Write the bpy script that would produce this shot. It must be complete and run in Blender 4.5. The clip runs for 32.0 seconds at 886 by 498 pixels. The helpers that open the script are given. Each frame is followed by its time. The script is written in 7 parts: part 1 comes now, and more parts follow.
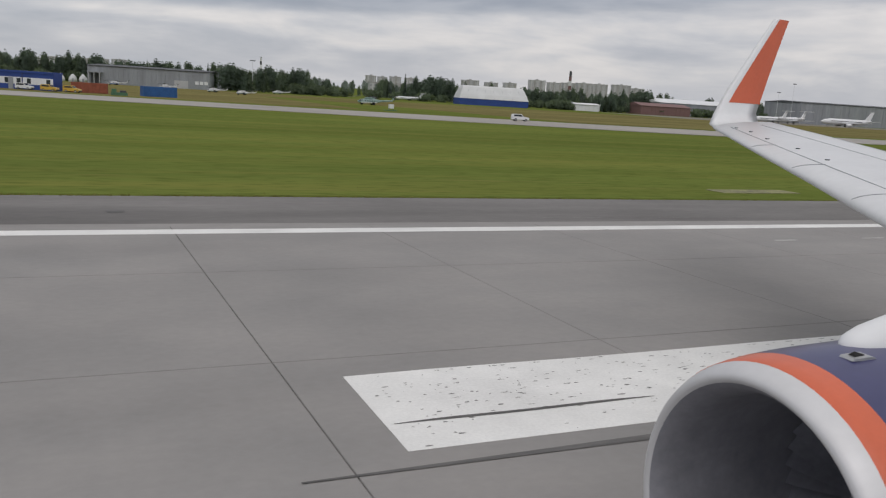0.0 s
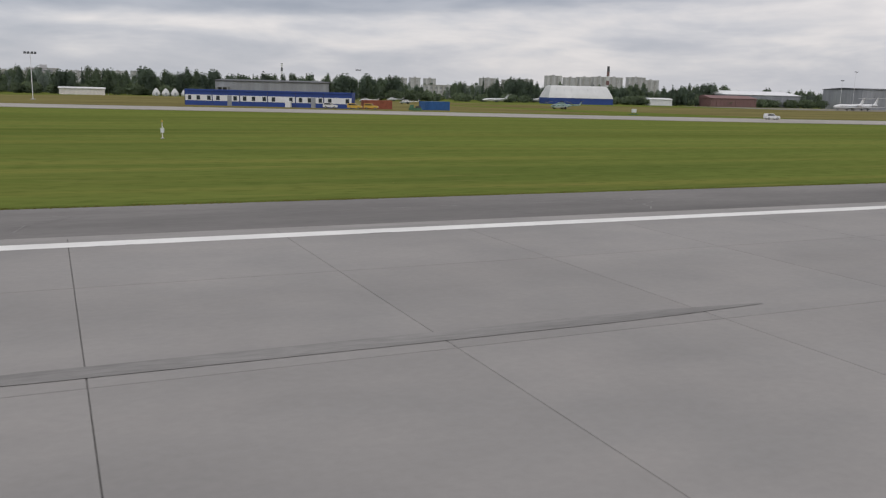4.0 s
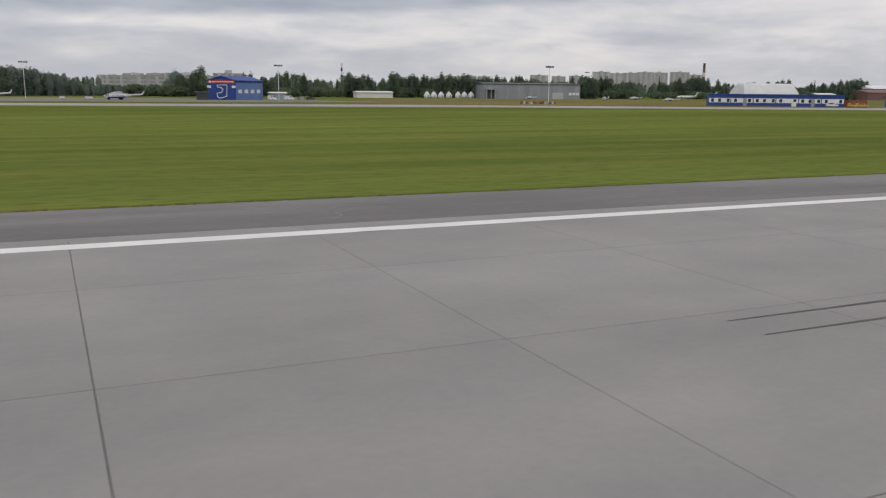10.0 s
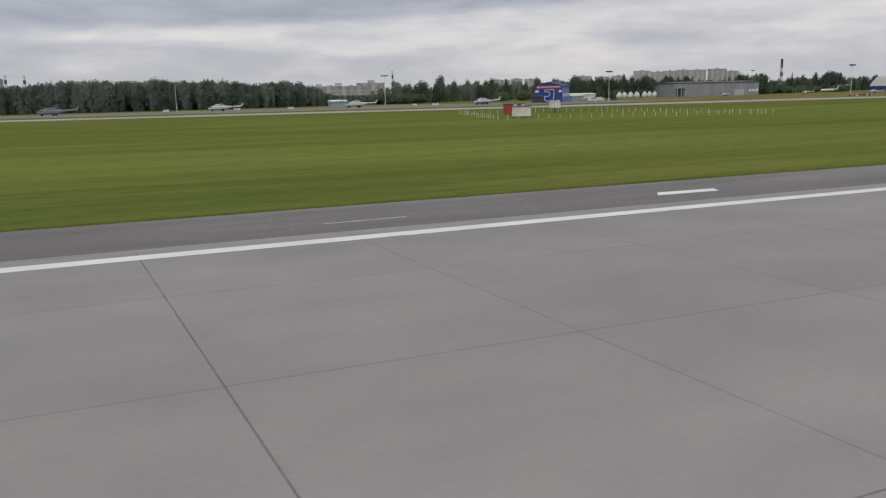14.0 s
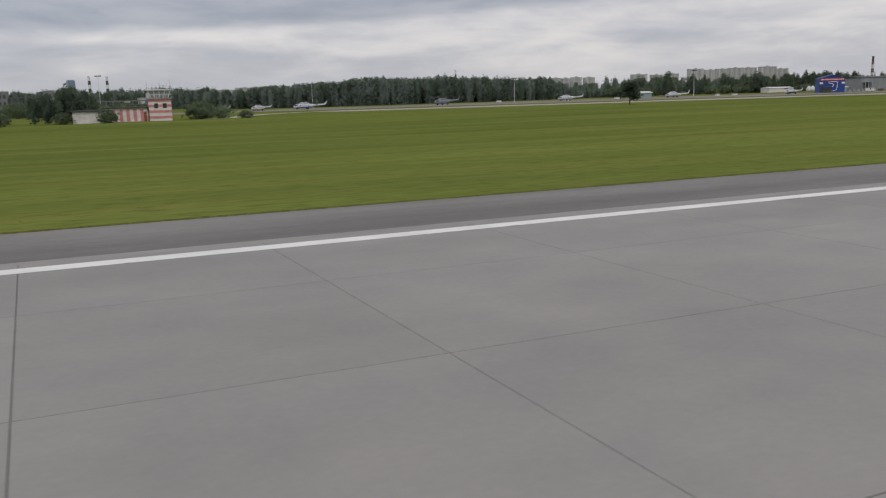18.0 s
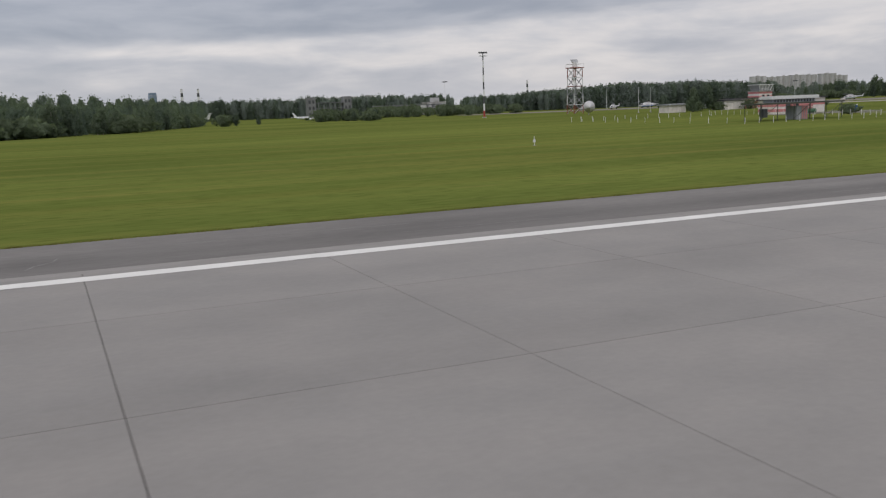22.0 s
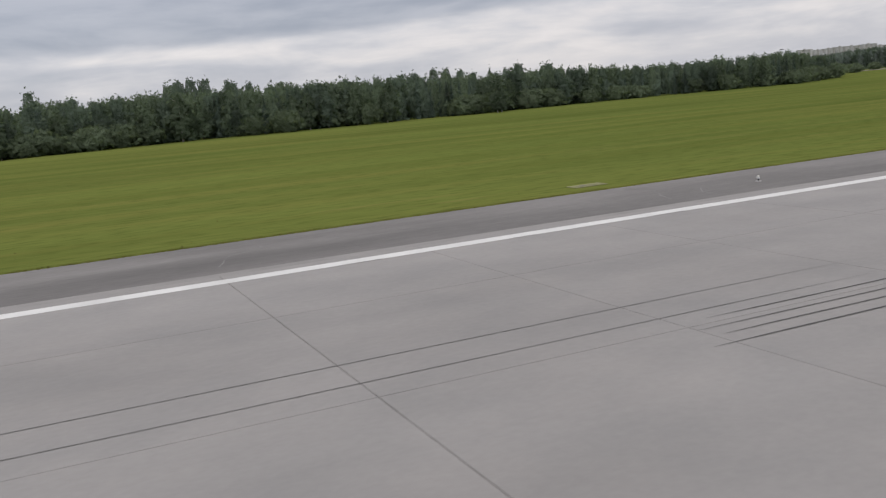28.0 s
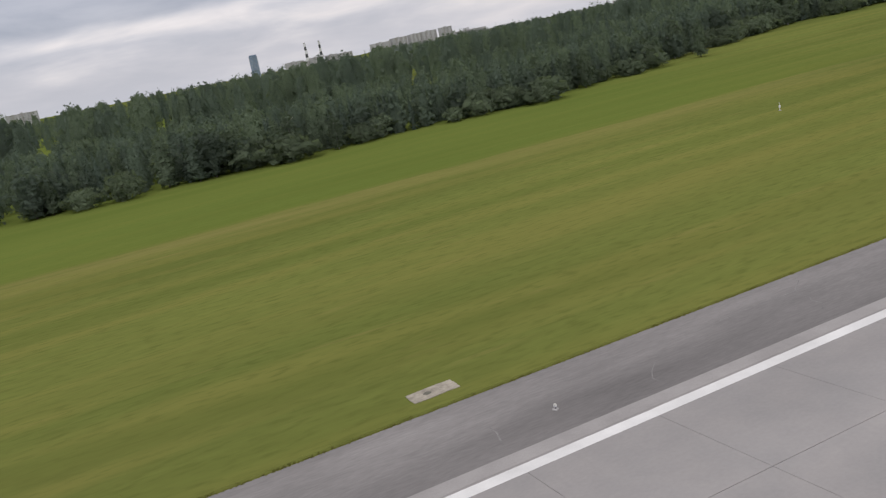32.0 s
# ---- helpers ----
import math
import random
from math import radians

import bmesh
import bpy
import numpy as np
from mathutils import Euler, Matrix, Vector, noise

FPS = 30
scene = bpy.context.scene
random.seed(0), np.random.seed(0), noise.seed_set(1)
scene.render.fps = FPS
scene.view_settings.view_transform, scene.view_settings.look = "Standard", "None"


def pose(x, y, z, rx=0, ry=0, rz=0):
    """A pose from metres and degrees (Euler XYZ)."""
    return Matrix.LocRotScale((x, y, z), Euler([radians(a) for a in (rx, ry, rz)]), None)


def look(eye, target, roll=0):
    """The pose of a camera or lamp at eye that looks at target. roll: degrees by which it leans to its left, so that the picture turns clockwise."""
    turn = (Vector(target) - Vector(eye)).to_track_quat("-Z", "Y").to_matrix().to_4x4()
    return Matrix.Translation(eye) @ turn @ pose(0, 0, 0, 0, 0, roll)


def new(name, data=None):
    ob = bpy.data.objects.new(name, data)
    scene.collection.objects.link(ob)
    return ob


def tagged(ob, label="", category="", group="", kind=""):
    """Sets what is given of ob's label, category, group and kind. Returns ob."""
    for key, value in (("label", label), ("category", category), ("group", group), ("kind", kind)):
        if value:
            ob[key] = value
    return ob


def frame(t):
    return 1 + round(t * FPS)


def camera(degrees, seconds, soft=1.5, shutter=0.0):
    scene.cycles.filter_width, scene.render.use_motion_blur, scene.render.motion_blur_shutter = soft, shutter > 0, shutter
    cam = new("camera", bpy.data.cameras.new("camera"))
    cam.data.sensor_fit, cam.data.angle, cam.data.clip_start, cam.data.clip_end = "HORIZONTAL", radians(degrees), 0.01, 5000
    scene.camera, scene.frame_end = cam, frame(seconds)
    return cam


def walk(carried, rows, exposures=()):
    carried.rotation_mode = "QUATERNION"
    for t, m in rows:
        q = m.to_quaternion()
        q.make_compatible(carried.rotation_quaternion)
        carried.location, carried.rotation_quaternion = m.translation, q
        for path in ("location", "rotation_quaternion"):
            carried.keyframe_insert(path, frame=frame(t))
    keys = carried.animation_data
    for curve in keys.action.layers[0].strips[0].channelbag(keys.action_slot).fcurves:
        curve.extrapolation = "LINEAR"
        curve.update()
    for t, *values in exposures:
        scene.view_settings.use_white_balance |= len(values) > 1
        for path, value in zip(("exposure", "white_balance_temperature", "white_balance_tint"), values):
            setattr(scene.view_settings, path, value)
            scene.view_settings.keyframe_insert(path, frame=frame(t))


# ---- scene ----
# camera: carried along the runway towards -x, looking out to +y
cam = camera(55.94, 32.0, soft=1.25, shutter=0.03)
ROWS = (
    (0, 0.00, 0, 3.90, -10.60, -3.53, -23.44),
    (0.5, -5.33, 0, 3.90, -10.75, -3.50, -23.50),
    (1, -11.10, 0, 3.90, -10.72, -3.43, -23.53),
    (1.5, -17.33, 0, 3.90, -10.83, -3.26, -23.45),
    (2, -24.06, 0, 3.90, -10.89, -2.78, -23.32),
    (2.5, -31.30, 0, 3.90, -10.85, -2.48, -23.21),
    (3, -39.07, 0, 3.90, -10.87, -2.08, -23.28),
    (3.5, -47.34, 0, 3.90, -10.76, -1.68, -23.42),
    (4, -56.09, 0, 3.90, -10.70, -1.39, -23.66),
    (4.5, -65.30, 0, 3.90, -10.70, -1.49, -23.93),
    (5, -74.93, 0, 3.90, -10.71, -1.58, -24.19),
    (5.5, -84.96, 0, 3.90, -10.69, -1.50, -24.36),
    (6, -95.38, 0, 3.90, -10.59, -1.09, -24.40),
    (6.5, -106.21, 0, 3.90, -10.52, -1.04, -24.13),
    (7, -117.49, 0, 3.90, -10.49, -0.74, -23.83),
    (7.5, -129.26, 0, 3.90, -10.46, -0.77, -23.79),
    (8, -141.54, 0, 3.90, -10.30, -0.64, -23.58),
    (8.5, -154.31, 0, 3.90, -10.38, -0.98, -23.50),
    (9, -167.52, 0, 3.90, -10.53, -0.98, -23.48),
    (9.5, -181.14, 0, 3.90, -10.76, -0.75, -23.53),
    (10, -195.11, 0, 3.90, -10.92, -0.59, -23.63),
    (10.5, -209.39, 0, 3.90, -10.84, -0.36, -23.83),
    (11, -223.99, 0, 3.90, -11.18, -0.04, -24.10),
    (11.5, -238.92, 0, 3.90, -11.12, 0.12, -24.32),
    (12, -254.22, 0, 3.90, -11.11, 0.25, -24.70),
    (12.5, -269.93, 0, 3.90, -11.05, 0.52, -24.68),
    (13, -286.06, 0, 3.90, -10.98, 0.73, -24.52),
    (13.5, -302.58, 0, 3.90, -10.72, 1.07, -24.40),
    (14, -319.44, 0, 3.90, -10.60, 1.28, -23.58),
    (14.5, -336.61, 0, 3.90, -10.62, 1.35, -23.28),
    (15, -354.04, 0, 3.90, -10.62, 1.44, -22.99),
    (15.5, -371.72, 0, 3.90, -10.60, 1.52, -22.76),
    (16, -389.65, 0, 3.90, -10.57, 1.58, -22.61),
    (16.5, -407.83, 0, 3.90, -10.51, 1.62, -22.60),
    (17, -426.28, 0, 3.90, -10.43, 1.62, -22.76),
    (17.5, -444.98, 0, 3.90, -10.57, 1.61, -22.79),
    (18, -463.93, 0, 3.90, -10.59, 1.56, -23.07),
    (18.5, -483.12, 0, 3.90, -10.56, 1.90, -23.22),
    (19, -502.52, 0, 3.90, -10.70, 1.60, -23.38),
    (19.5, -522.11, 0, 3.90, -10.68, 1.76, -23.75),
    (20, -541.71, 0, 3.90, -10.49, 1.70, -23.86),
    (20.5, -561.31, 0, 3.90, -10.19, 1.78, -23.70),
    (21, -580.91, 0, 3.90, -10.10, 1.74, -23.18),
    (21.5, -600.51, 0, 3.90, -10.11, 1.93, -22.53),
    (22, -620.11, 0, 3.90, -9.82, 2.06, -22.06),
    (22.5, -639.71, 0, 3.90, -9.75, 2.24, -21.98),
    (23, -659.31, 0, 3.90, -9.71, 1.95, -21.48),
    (23.5, -678.91, 0, 3.90, -9.52, 2.20, -21.76),
    (24, -698.51, 0, 3.90, -9.45, 2.11, -21.90),
    (24.5, -718.11, 0, 3.90, -9.18, 1.93, -22.08),
    (25, -737.71, 0, 3.90, -9.12, 1.88, -22.38),
    (25.5, -757.31, 0, 3.90, -9.23, 2.01, -22.73),
    (26, -776.91, 0, 3.90, -9.45, 2.33, -23.03),
    (26.5, -796.51, 0, 3.93, -9.76, 2.87, -23.21),
    (27, -816.11, 0, 4.03, -10.09, 3.65, -23.19),
    (27.5, -835.71, 0, 4.12, -10.09, 4.08, -23.11),
    (28, -855.31, -0.05, 4.28, -10.38, 4.74, -23.18),
    (28.5, -874.91, -0.10, 4.54, -10.62, 6.17, -23.42),
    (29, -894.51, -0.15, 4.96, -11.03, 6.95, -23.74),
    (29.5, -914.11, -0.15, 5.82, -12.05, 7.55, -24.34),
    (30, -933.71, -0.15, 6.95, -12.69, 8.28, -24.68),
    (30.5, -953.31, -0.15, 8.31, -13.42, 9.22, -25.12),
    (31, -972.91, -0.15, 10.07, -13.94, 9.12, -24.60),
    (31.5, -992.51, -0.15, 11.66, -14.11, 10.30, -24.62),
    (32, -1012.11, -0.15, 14.06, -14.36, 10.91, -24.92),
)
walk(cam, [(t, pose(x, y, z, 90 + p, r, w)) for t, x, y, z, p, r, w in ROWS],
     ((0, -0.13, 6500, 13), (2, -0.05, 6500, 14), (8, -0.03, 6500, 14), (13, -0.08, 6500, 14), (18, -0.13, 6500, 14), (22, -0.12, 6500, 14.5), (27, 0.0, 6500, 14.5), (30, 0.05, 6500, 15.5), (32, 0.08, 6500, 17)))

# ---- sky and sun ----
world = bpy.data.worlds.new("overcast_sky")
scene.world = world
world.use_nodes = True
wn, wl = world.node_tree.nodes, world.node_tree.links
wn.clear()
w_out = wn.new("ShaderNodeOutputWorld")
w_bg = wn.new("ShaderNodeBackground")
w_sky = wn.new("ShaderNodeTexSky")
w_sky.sky_type, w_sky.sun_disc = "NISHITA", False
w_sky.sun_elevation, w_sky.sun_rotation = radians(42), radians(150)
w_tc = wn.new("ShaderNodeTexCoord")
w_sep = wn.new("ShaderNodeSeparateXYZ")
wl.new(w_tc.outputs["Generated"], w_sep.inputs[0])


def wmath(op, a, b=None, clamp=False):
    n = wn.new("ShaderNodeMath")
    n.operation, n.use_clamp = op, clamp
    for i, v in enumerate((a, b)):
        if v is None:
            continue
        if isinstance(v, (int, float)):
            n.inputs[i].default_value = v
        else:
            wl.new(v, n.inputs[i])
    return n.outputs[0]


# a broken stratocumulus deck seen edge on: long flat bands with lumpy bright rims
def wnoise(scale, flat, detail, rough, warp, w):
    mp = wn.new("ShaderNodeMapping")
    mp.inputs["Scale"].default_value = (1.0, 1.0, flat)
    wl.new(w_tc.outputs["Generated"], mp.inputs[0])
    n = wn.new("ShaderNodeTexNoise")
    n.noise_dimensions = "4D"
    n.inputs["W"].default_value = w
    n.inputs["Scale"].default_value, n.inputs["Detail"].default_value = scale, detail
    n.inputs["Roughness"].default_value, n.inputs["Distortion"].default_value = rough, warp
    wl.new(mp.outputs[0], n.inputs["Vector"])
    return n.outputs["Fac"]


def wstep(v, lo, hi):
    r = wn.new("ShaderNodeMapRange")
    r.interpolation_type = "SMOOTHSTEP"
    r.inputs[1].default_value, r.inputs[2].default_value = lo, hi
    wl.new(v, r.inputs[0])
    return r.outputs[0]


def wmixc(fac, a, b):
    m = wn.new("ShaderNodeMix")
    m.data_type = "RGBA"
    wl.new(fac, m.inputs["Factor"])
    for k, c in (("A", a), ("B", b)):
        if isinstance(c, tuple):
            m.inputs[k].default_value = (*c, 1)
        else:
            wl.new(c, m.inputs[k])
    return m.outputs["Result"]


w_edge = wnoise(2.6, 6.5, 6.0, 0.5, 0.35, 2.3)
w_lumps = wnoise(5.2, 5.2, 5.0, 0.5, 0.35, 5.1)
w_tufts = wnoise(15.0, 3.4, 4.0, 0.52, 0.35, 1.7)
w_sum = wmath("ADD", wmath("MULTIPLY", w_lumps, 0.78), wmath("MULTIPLY", w_tufts, 0.22))
# the lit layer below: lumpy and cream along its upper rim, lilac grey towards the horizon
w_rim = wmath("SUBTRACT", w_sep.outputs[2], wmath("ADD", wmath("MULTIPLY", w_sep.outputs[0], 0.03), 0.066))
w_rim = wmath("SUBTRACT", 1.0, wmath("MULTIPLY", wmath("ABSOLUTE", w_rim), 27.0), True)
w_low = wmath("ADD", wmath("ADD", w_sum, wmath("MULTIPLY", w_rim, 0.10)), wmath("MULTIPLY", wmath("SUBTRACT", w_sep.outputs[0], 0.3), 0.16))
w_ramp = wn.new("ShaderNodeValToRGB")
els = w_ramp.color_ramp.elements
els[0].position, els[0].color = 0.40, (0.40, 0.425, 0.47, 1)
els[1].position, els[1].color = 0.70, (0.74, 0.72, 0.70, 1)
for pos, col in ((0.50, (0.48, 0.495, 0.53, 1)), (0.575, (0.575, 0.58, 0.595, 1)), (0.63, (0.655, 0.645, 0.64, 1))):
    e = els.new(pos)
    e.color = col
wl.new(w_low, w_ramp.inputs[0])
# the grey sheet above it, with a ragged lower edge that climbs towards the sun
w_over = wmath("SUBTRACT", w_sep.outputs[2], wmath("ADD", wmath("MULTIPLY", w_sep.outputs[0], 0.052), 0.074))
w_over = wmath("ADD", w_over, wmath("MULTIPLY", wmath("SUBTRACT", w_edge, 0.5), 0.06))
w_sheet = wmixc(wstep(w_sum, 0.38, 0.62), (0.295, 0.325, 0.378), (0.41, 0.435, 0.48))
w_cloud = wmixc(wmath("MULTIPLY", wstep(w_over, -0.006, 0.012), 0.92), w_ramp.outputs[0], w_sheet)
w_hor = wmath("POWER", wmath("SUBTRACT", 1.0, wmath("MULTIPLY", w_sep.outputs[2], 20.0, True), True), 1.5)
w_band = wn.new("ShaderNodeMix")
w_band.data_type = "RGBA"
wl.new(wmath("MULTIPLY", w_hor, 0.6), w_band.inputs["Factor"])
wl.new(w_cloud, w_band.inputs["A"])
w_band.inputs["B"].default_value = (0.50, 0.53, 0.565, 1)
# the deck is brighter overhead, where it is thinner to look through
w_up = wmath("MULTIPLY", wmath("SUBTRACT", w_sep.outputs[2], 0.22, True), 1.9, True)
w_top = wn.new("ShaderNodeMix")
w_top.data_type = "RGBA"
wl.new(w_up, w_top.inputs["Factor"])
wl.new(w_band.outputs["Result"], w_top.inputs["A"])
w_top.inputs["B"].default_value = (0.80, 0.80, 0.79, 1)
w_add = wn.new("ShaderNodeMix")
w_add.data_type, w_add.blend_type = "RGBA", "ADD"
w_add.inputs["Factor"].default_value = 0.012
wl.new(w_top.outputs["Result"], w_add.inputs["A"])
wl.new(w_sky.outputs[0], w_add.inputs["B"])
wl.new(w_add.outputs["Result"], w_bg.inputs[0])
w_bg.inputs[1].default_value = 1.0
wl.new(w_bg.outputs[0], w_out.inputs[0])

sun = new("sun", bpy.data.lights.new("sun", "SUN"))
sun.data.energy, sun.data.angle, sun.data.color = 0.8, radians(50), (1.0, 0.96, 0.91)
sun.matrix_world = look((-40, -60, 90), (0, 0, 0))

# ---- materials ----


def mat(name, col, rough=0.7, metal=0.0, var=0.18, scale=1.2, fine=14.0, bump=0.15, stretch=(1, 1, 1), tint=None, rnd=0.0, coords="pos", spec=0.4):
    """A surface with a broad and a fine variation, bump and a random shade for each piece."""
    m = bpy.data.materials.new(name)
    m.use_nodes = True
    n, l = m.node_tree.nodes, m.node_tree.links
    b = n["Principled BSDF"]
    b.inputs["Roughness"].default_value, b.inputs["Metallic"].default_value = rough, metal
    b.inputs["Specular IOR Level"].default_value = spec
    if coords == "pos":
        src = n.new("ShaderNodeNewGeometry").outputs["Position"]
    else:
        src = n.new("ShaderNodeTexCoord").outputs["Object"]
    mp = n.new("ShaderNodeMapping")
    mp.inputs["Scale"].default_value = stretch
    l.new(src, mp.inputs[0])
    no = []
    for s, d in ((scale, 4), (fine, 5)):
        t = n.new("ShaderNodeTexNoise")
        t.inputs["Scale"].default_value, t.inputs["Detail"].default_value = s, d
        t.inputs["Roughness"].default_value = 0.6
        l.new(mp.outputs[0], t.inputs["Vector"])
        no.append(t.outputs["Fac"])
    mix = n.new("ShaderNodeMix")
    mix.data_type = "RGBA"
    ca = [max(0, c * (1 - var)) for c in col]
    cb = [min(1, c * (1 + var)) for c in (tint or col)]
    mix.inputs["A"].default_value, mix.inputs["B"].default_value = (*ca, 1), (*cb, 1)
    ramp = n.new("ShaderNodeMapRange")
    ramp.inputs[1].default_value, ramp.inputs[2].default_value = 0.3, 0.7
    l.new(no[0], ramp.inputs[0])
    l.new(ramp.outputs[0], mix.inputs["Factor"])
    hs = n.new("ShaderNodeHueSaturation")
    l.new(mix.outputs["Result"], hs.inputs["Color"])
    val = n.new("ShaderNodeMapRange")
    val.inputs[1].default_value, val.inputs[2].default_value = 0.25, 0.75
    val.inputs[3].default_value, val.inputs[4].default_value = 1 - var * 0.7, 1 + var * 0.7
    l.new(no[1], val.inputs[0])
    out = val.outputs[0]
    if rnd:
        oi = n.new("ShaderNodeObjectInfo")
        rr = n.new("ShaderNodeMapRange")
        rr.inputs[3].default_value, rr.inputs[4].default_value = 1 - rnd, 1 + rnd
        l.new(oi.outputs["Random"], rr.inputs[0])
        mu = n.new("ShaderNodeMath")
        mu.operation = "MULTIPLY"
        l.new(out, mu.inputs[0])
        l.new(rr.outputs[0], mu.inputs[1])
        out = mu.outputs[0]
    l.new(out, hs.inputs["Value"])
    l.new(hs.outputs[0], b.inputs["Base Color"])
    if bump:
        bp = n.new("ShaderNodeBump")
        bp.inputs["Strength"].default_value, bp.inputs["Distance"].default_value = bump, 0.02
        l.new(no[1], bp.inputs["Height"])
        l.new(bp.outputs[0], b.inputs["Normal"])
    return m


M_SLAB = mat("runway_concrete", (0.262, 0.255, 0.248), 0.85, var=0.07, scale=0.45, fine=7.0, bump=0.10, stretch=(0.8, 1, 1), rnd=0.035, tint=(0.268, 0.256, 0.246))
M_SLAB2 = mat("runway_concrete_far", (0.262, 0.255, 0.248), 0.85, var=0.07, scale=0.45, fine=7.0, bump=0.10, stretch=(0.8, 1, 1), tint=(0.268, 0.256, 0.246))
M_JOINT = mat("joint_sealant", (0.205, 0.2, 0.194), 0.8, var=0.3)
M_ASPH = mat("shoulder_asphalt", (0.165, 0.158, 0.152), 0.9, var=0.2, scale=0.35, fine=9.0, bump=0.3, stretch=(0.2, 1, 1))
M_CURB = mat("edge_band", (0.27, 0.26, 0.25), 0.9, var=0.12, scale=0.5)
M_PAINT = mat("runway_paint", (0.72, 0.72, 0.70), 0.65, var=0.1, scale=0.6, fine=22.0)
M_RUB = mat("tyre_rubber", (0.105, 0.102, 0.099), 0.8, var=0.35, scale=1.5, fine=18, stretch=(0.15, 1, 1))
M_RUBL = mat("tyre_rubber_faint", (0.205, 0.199, 0.193), 0.85, var=0.25, scale=1.2, fine=15, stretch=(0.15, 1, 1))
M_MORT = mat("old_mortar", (0.325, 0.318, 0.305), 0.9, var=0.15, scale=2.0)
M_PATCH = mat("concrete_patch", (0.42, 0.41, 0.40), 0.85, var=0.15)
M_PAD = mat("weathered_concrete", (0.35, 0.32, 0.26), 0.9, var=0.3, scale=1.5, fine=8)
M_PADOLD = mat("overgrown_concrete", (0.255, 0.235, 0.150), 0.95, var=0.4, scale=1.1, fine=7, tint=(0.20, 0.205, 0.085))
M_DIRT = mat("gravel_track", (0.160, 0.157, 0.125), 0.95, var=0.3, scale=0.35, fine=4, bump=0.4)
M_TAXI = mat("taxiway_concrete", (0.33, 0.31, 0.285), 0.9, var=0.12, scale=0.05, fine=0.8)
M_APRON = mat("apron_asphalt", (0.175, 0.158, 0.128), 0.9, var=0.15, scale=0.03, fine=0.6)
M_WHITE = mat("white_paint", (0.74, 0.75, 0.76), 0.45, var=0.05, scale=0.6, fine=6, bump=0.03, coords="obj")
M_WING = mat("wing_grey_paint", (0.66, 0.67, 0.68), 0.38, var=0.05, scale=0.8, fine=7, bump=0.02, coords="obj")
M_LIP = mat("polished_inlet_lip", (0.62, 0.62, 0.63), 0.46, 0.3, var=0.05, scale=1, fine=10, bump=0.02, coords="obj")
M_ORANGE = mat("orange_livery", (0.62, 0.135, 0.065), 0.35, var=0.06, scale=1, bump=0.02, coords="obj")
M_PURPLE = mat("violet_livery", (0.05, 0.052, 0.135), 0.28, var=0.08, scale=1, bump=0.01, coords="obj")
M_DARK = mat("dark_inlet", (0.27, 0.265, 0.275), 0.5, var=0.2, scale=3, coords="obj")
M_DUCT = mat("inlet_lining", (0.24, 0.24, 0.265), 0.5, var=0.15, scale=3, coords="obj")
M_FAN = mat("fan_titanium", (0.36, 0.36, 0.40), 0.45, 0.5, var=0.2, coords="obj")
M_BLUE = mat("blue_cladding", (0.028, 0.065, 0.26), 0.55, var=0.12, scale=0.4, coords="obj")
M_BLUE2 = mat("pale_blue_cladding", (0.13, 0.22, 0.45), 0.55, var=0.1, scale=0.4, coords="obj")
M_CONTB = mat("blue_container_paint", (0.03, 0.11, 0.30), 0.6, var=0.15, coords="obj")
M_RUST = mat("rust_red_paint", (0.27, 0.085, 0.05), 0.75, var=0.25, coords="obj")
M_RED = mat("red_paint", (0.42, 0.06, 0.055), 0.6, var=0.12, coords="obj")
M_PINK = mat("faded_red_paint", (0.60, 0.25, 0.25), 0.8, var=0.2, coords="obj")
M_MAROON = mat("dull_maroon_cladding", (0.20, 0.115, 0.11), 0.7, var=0.15, coords="obj")
M_WINF = mat("far_window_glass", (0.31, 0.32, 0.335), 0.3, var=0.15, coords="obj")
M_DRY = mat("dry_rough_grass", (0.188, 0.158, 0.070), 0.95, var=0.3, scale=0.06, fine=0.9, bump=0.0, stretch=(0.3, 1, 1), tint=(0.165, 0.152, 0.062), spec=0.0)
M_CREAM = mat("pale_render", (0.74, 0.70, 0.67), 0.85, var=0.15, coords="obj")
M_YEL = mat("yellow_paint", (0.58, 0.37, 0.06), 0.5, var=0.1, coords="obj")
M_GREENP = mat("green_paint", (0.07, 0.16, 0.09), 0.6, var=0.15, coords="obj")
M_TEAL = mat("pale_green_livery", (0.30, 0.42, 0.40), 0.45, var=0.1, coords="obj")
M_GREY = mat("grey_cladding", (0.29, 0.305, 0.325), 0.7, var=0.15, scale=0.15, fine=2, stretch=(3, 3, 0.3), coords="obj")
M_GREYD = mat("dark_steel", (0.07, 0.075, 0.08), 0.6, var=0.2, coords="obj")
M_GALV = mat("galvanised_steel", (0.42, 0.43, 0.44), 0.5, 0.5, var=0.12, coords="obj")
M_CONC = mat("precast_concrete", (0.38, 0.375, 0.36), 0.9, var=0.14, scale=0.1, fine=1.2, coords="obj")
M_RAW = mat("raw_grey_concrete", (0.20, 0.205, 0.21), 0.95, var=0.25, scale=0.15, fine=1.5, coords="obj")
M_PANEL = mat("tower_block_panels", (0.50, 0.50, 0.505), 0.9, var=0.12, scale=0.02, fine=0.25, rnd=0.1, coords="obj")
M_GLASSD = mat("dark_window_glass", (0.035, 0.042, 0.05), 0.12, var=0.2, bump=0.0, coords="obj", spec=0.6)
M_BGLASS = mat("blue_glass_facade", (0.20, 0.28, 0.39), 0.25, var=0.12, scale=0.02, fine=0.1, bump=0, coords="obj")
M_ROOFD = mat("bitumen_roof", (0.06, 0.06, 0.062), 0.9, var=0.2, coords="obj")
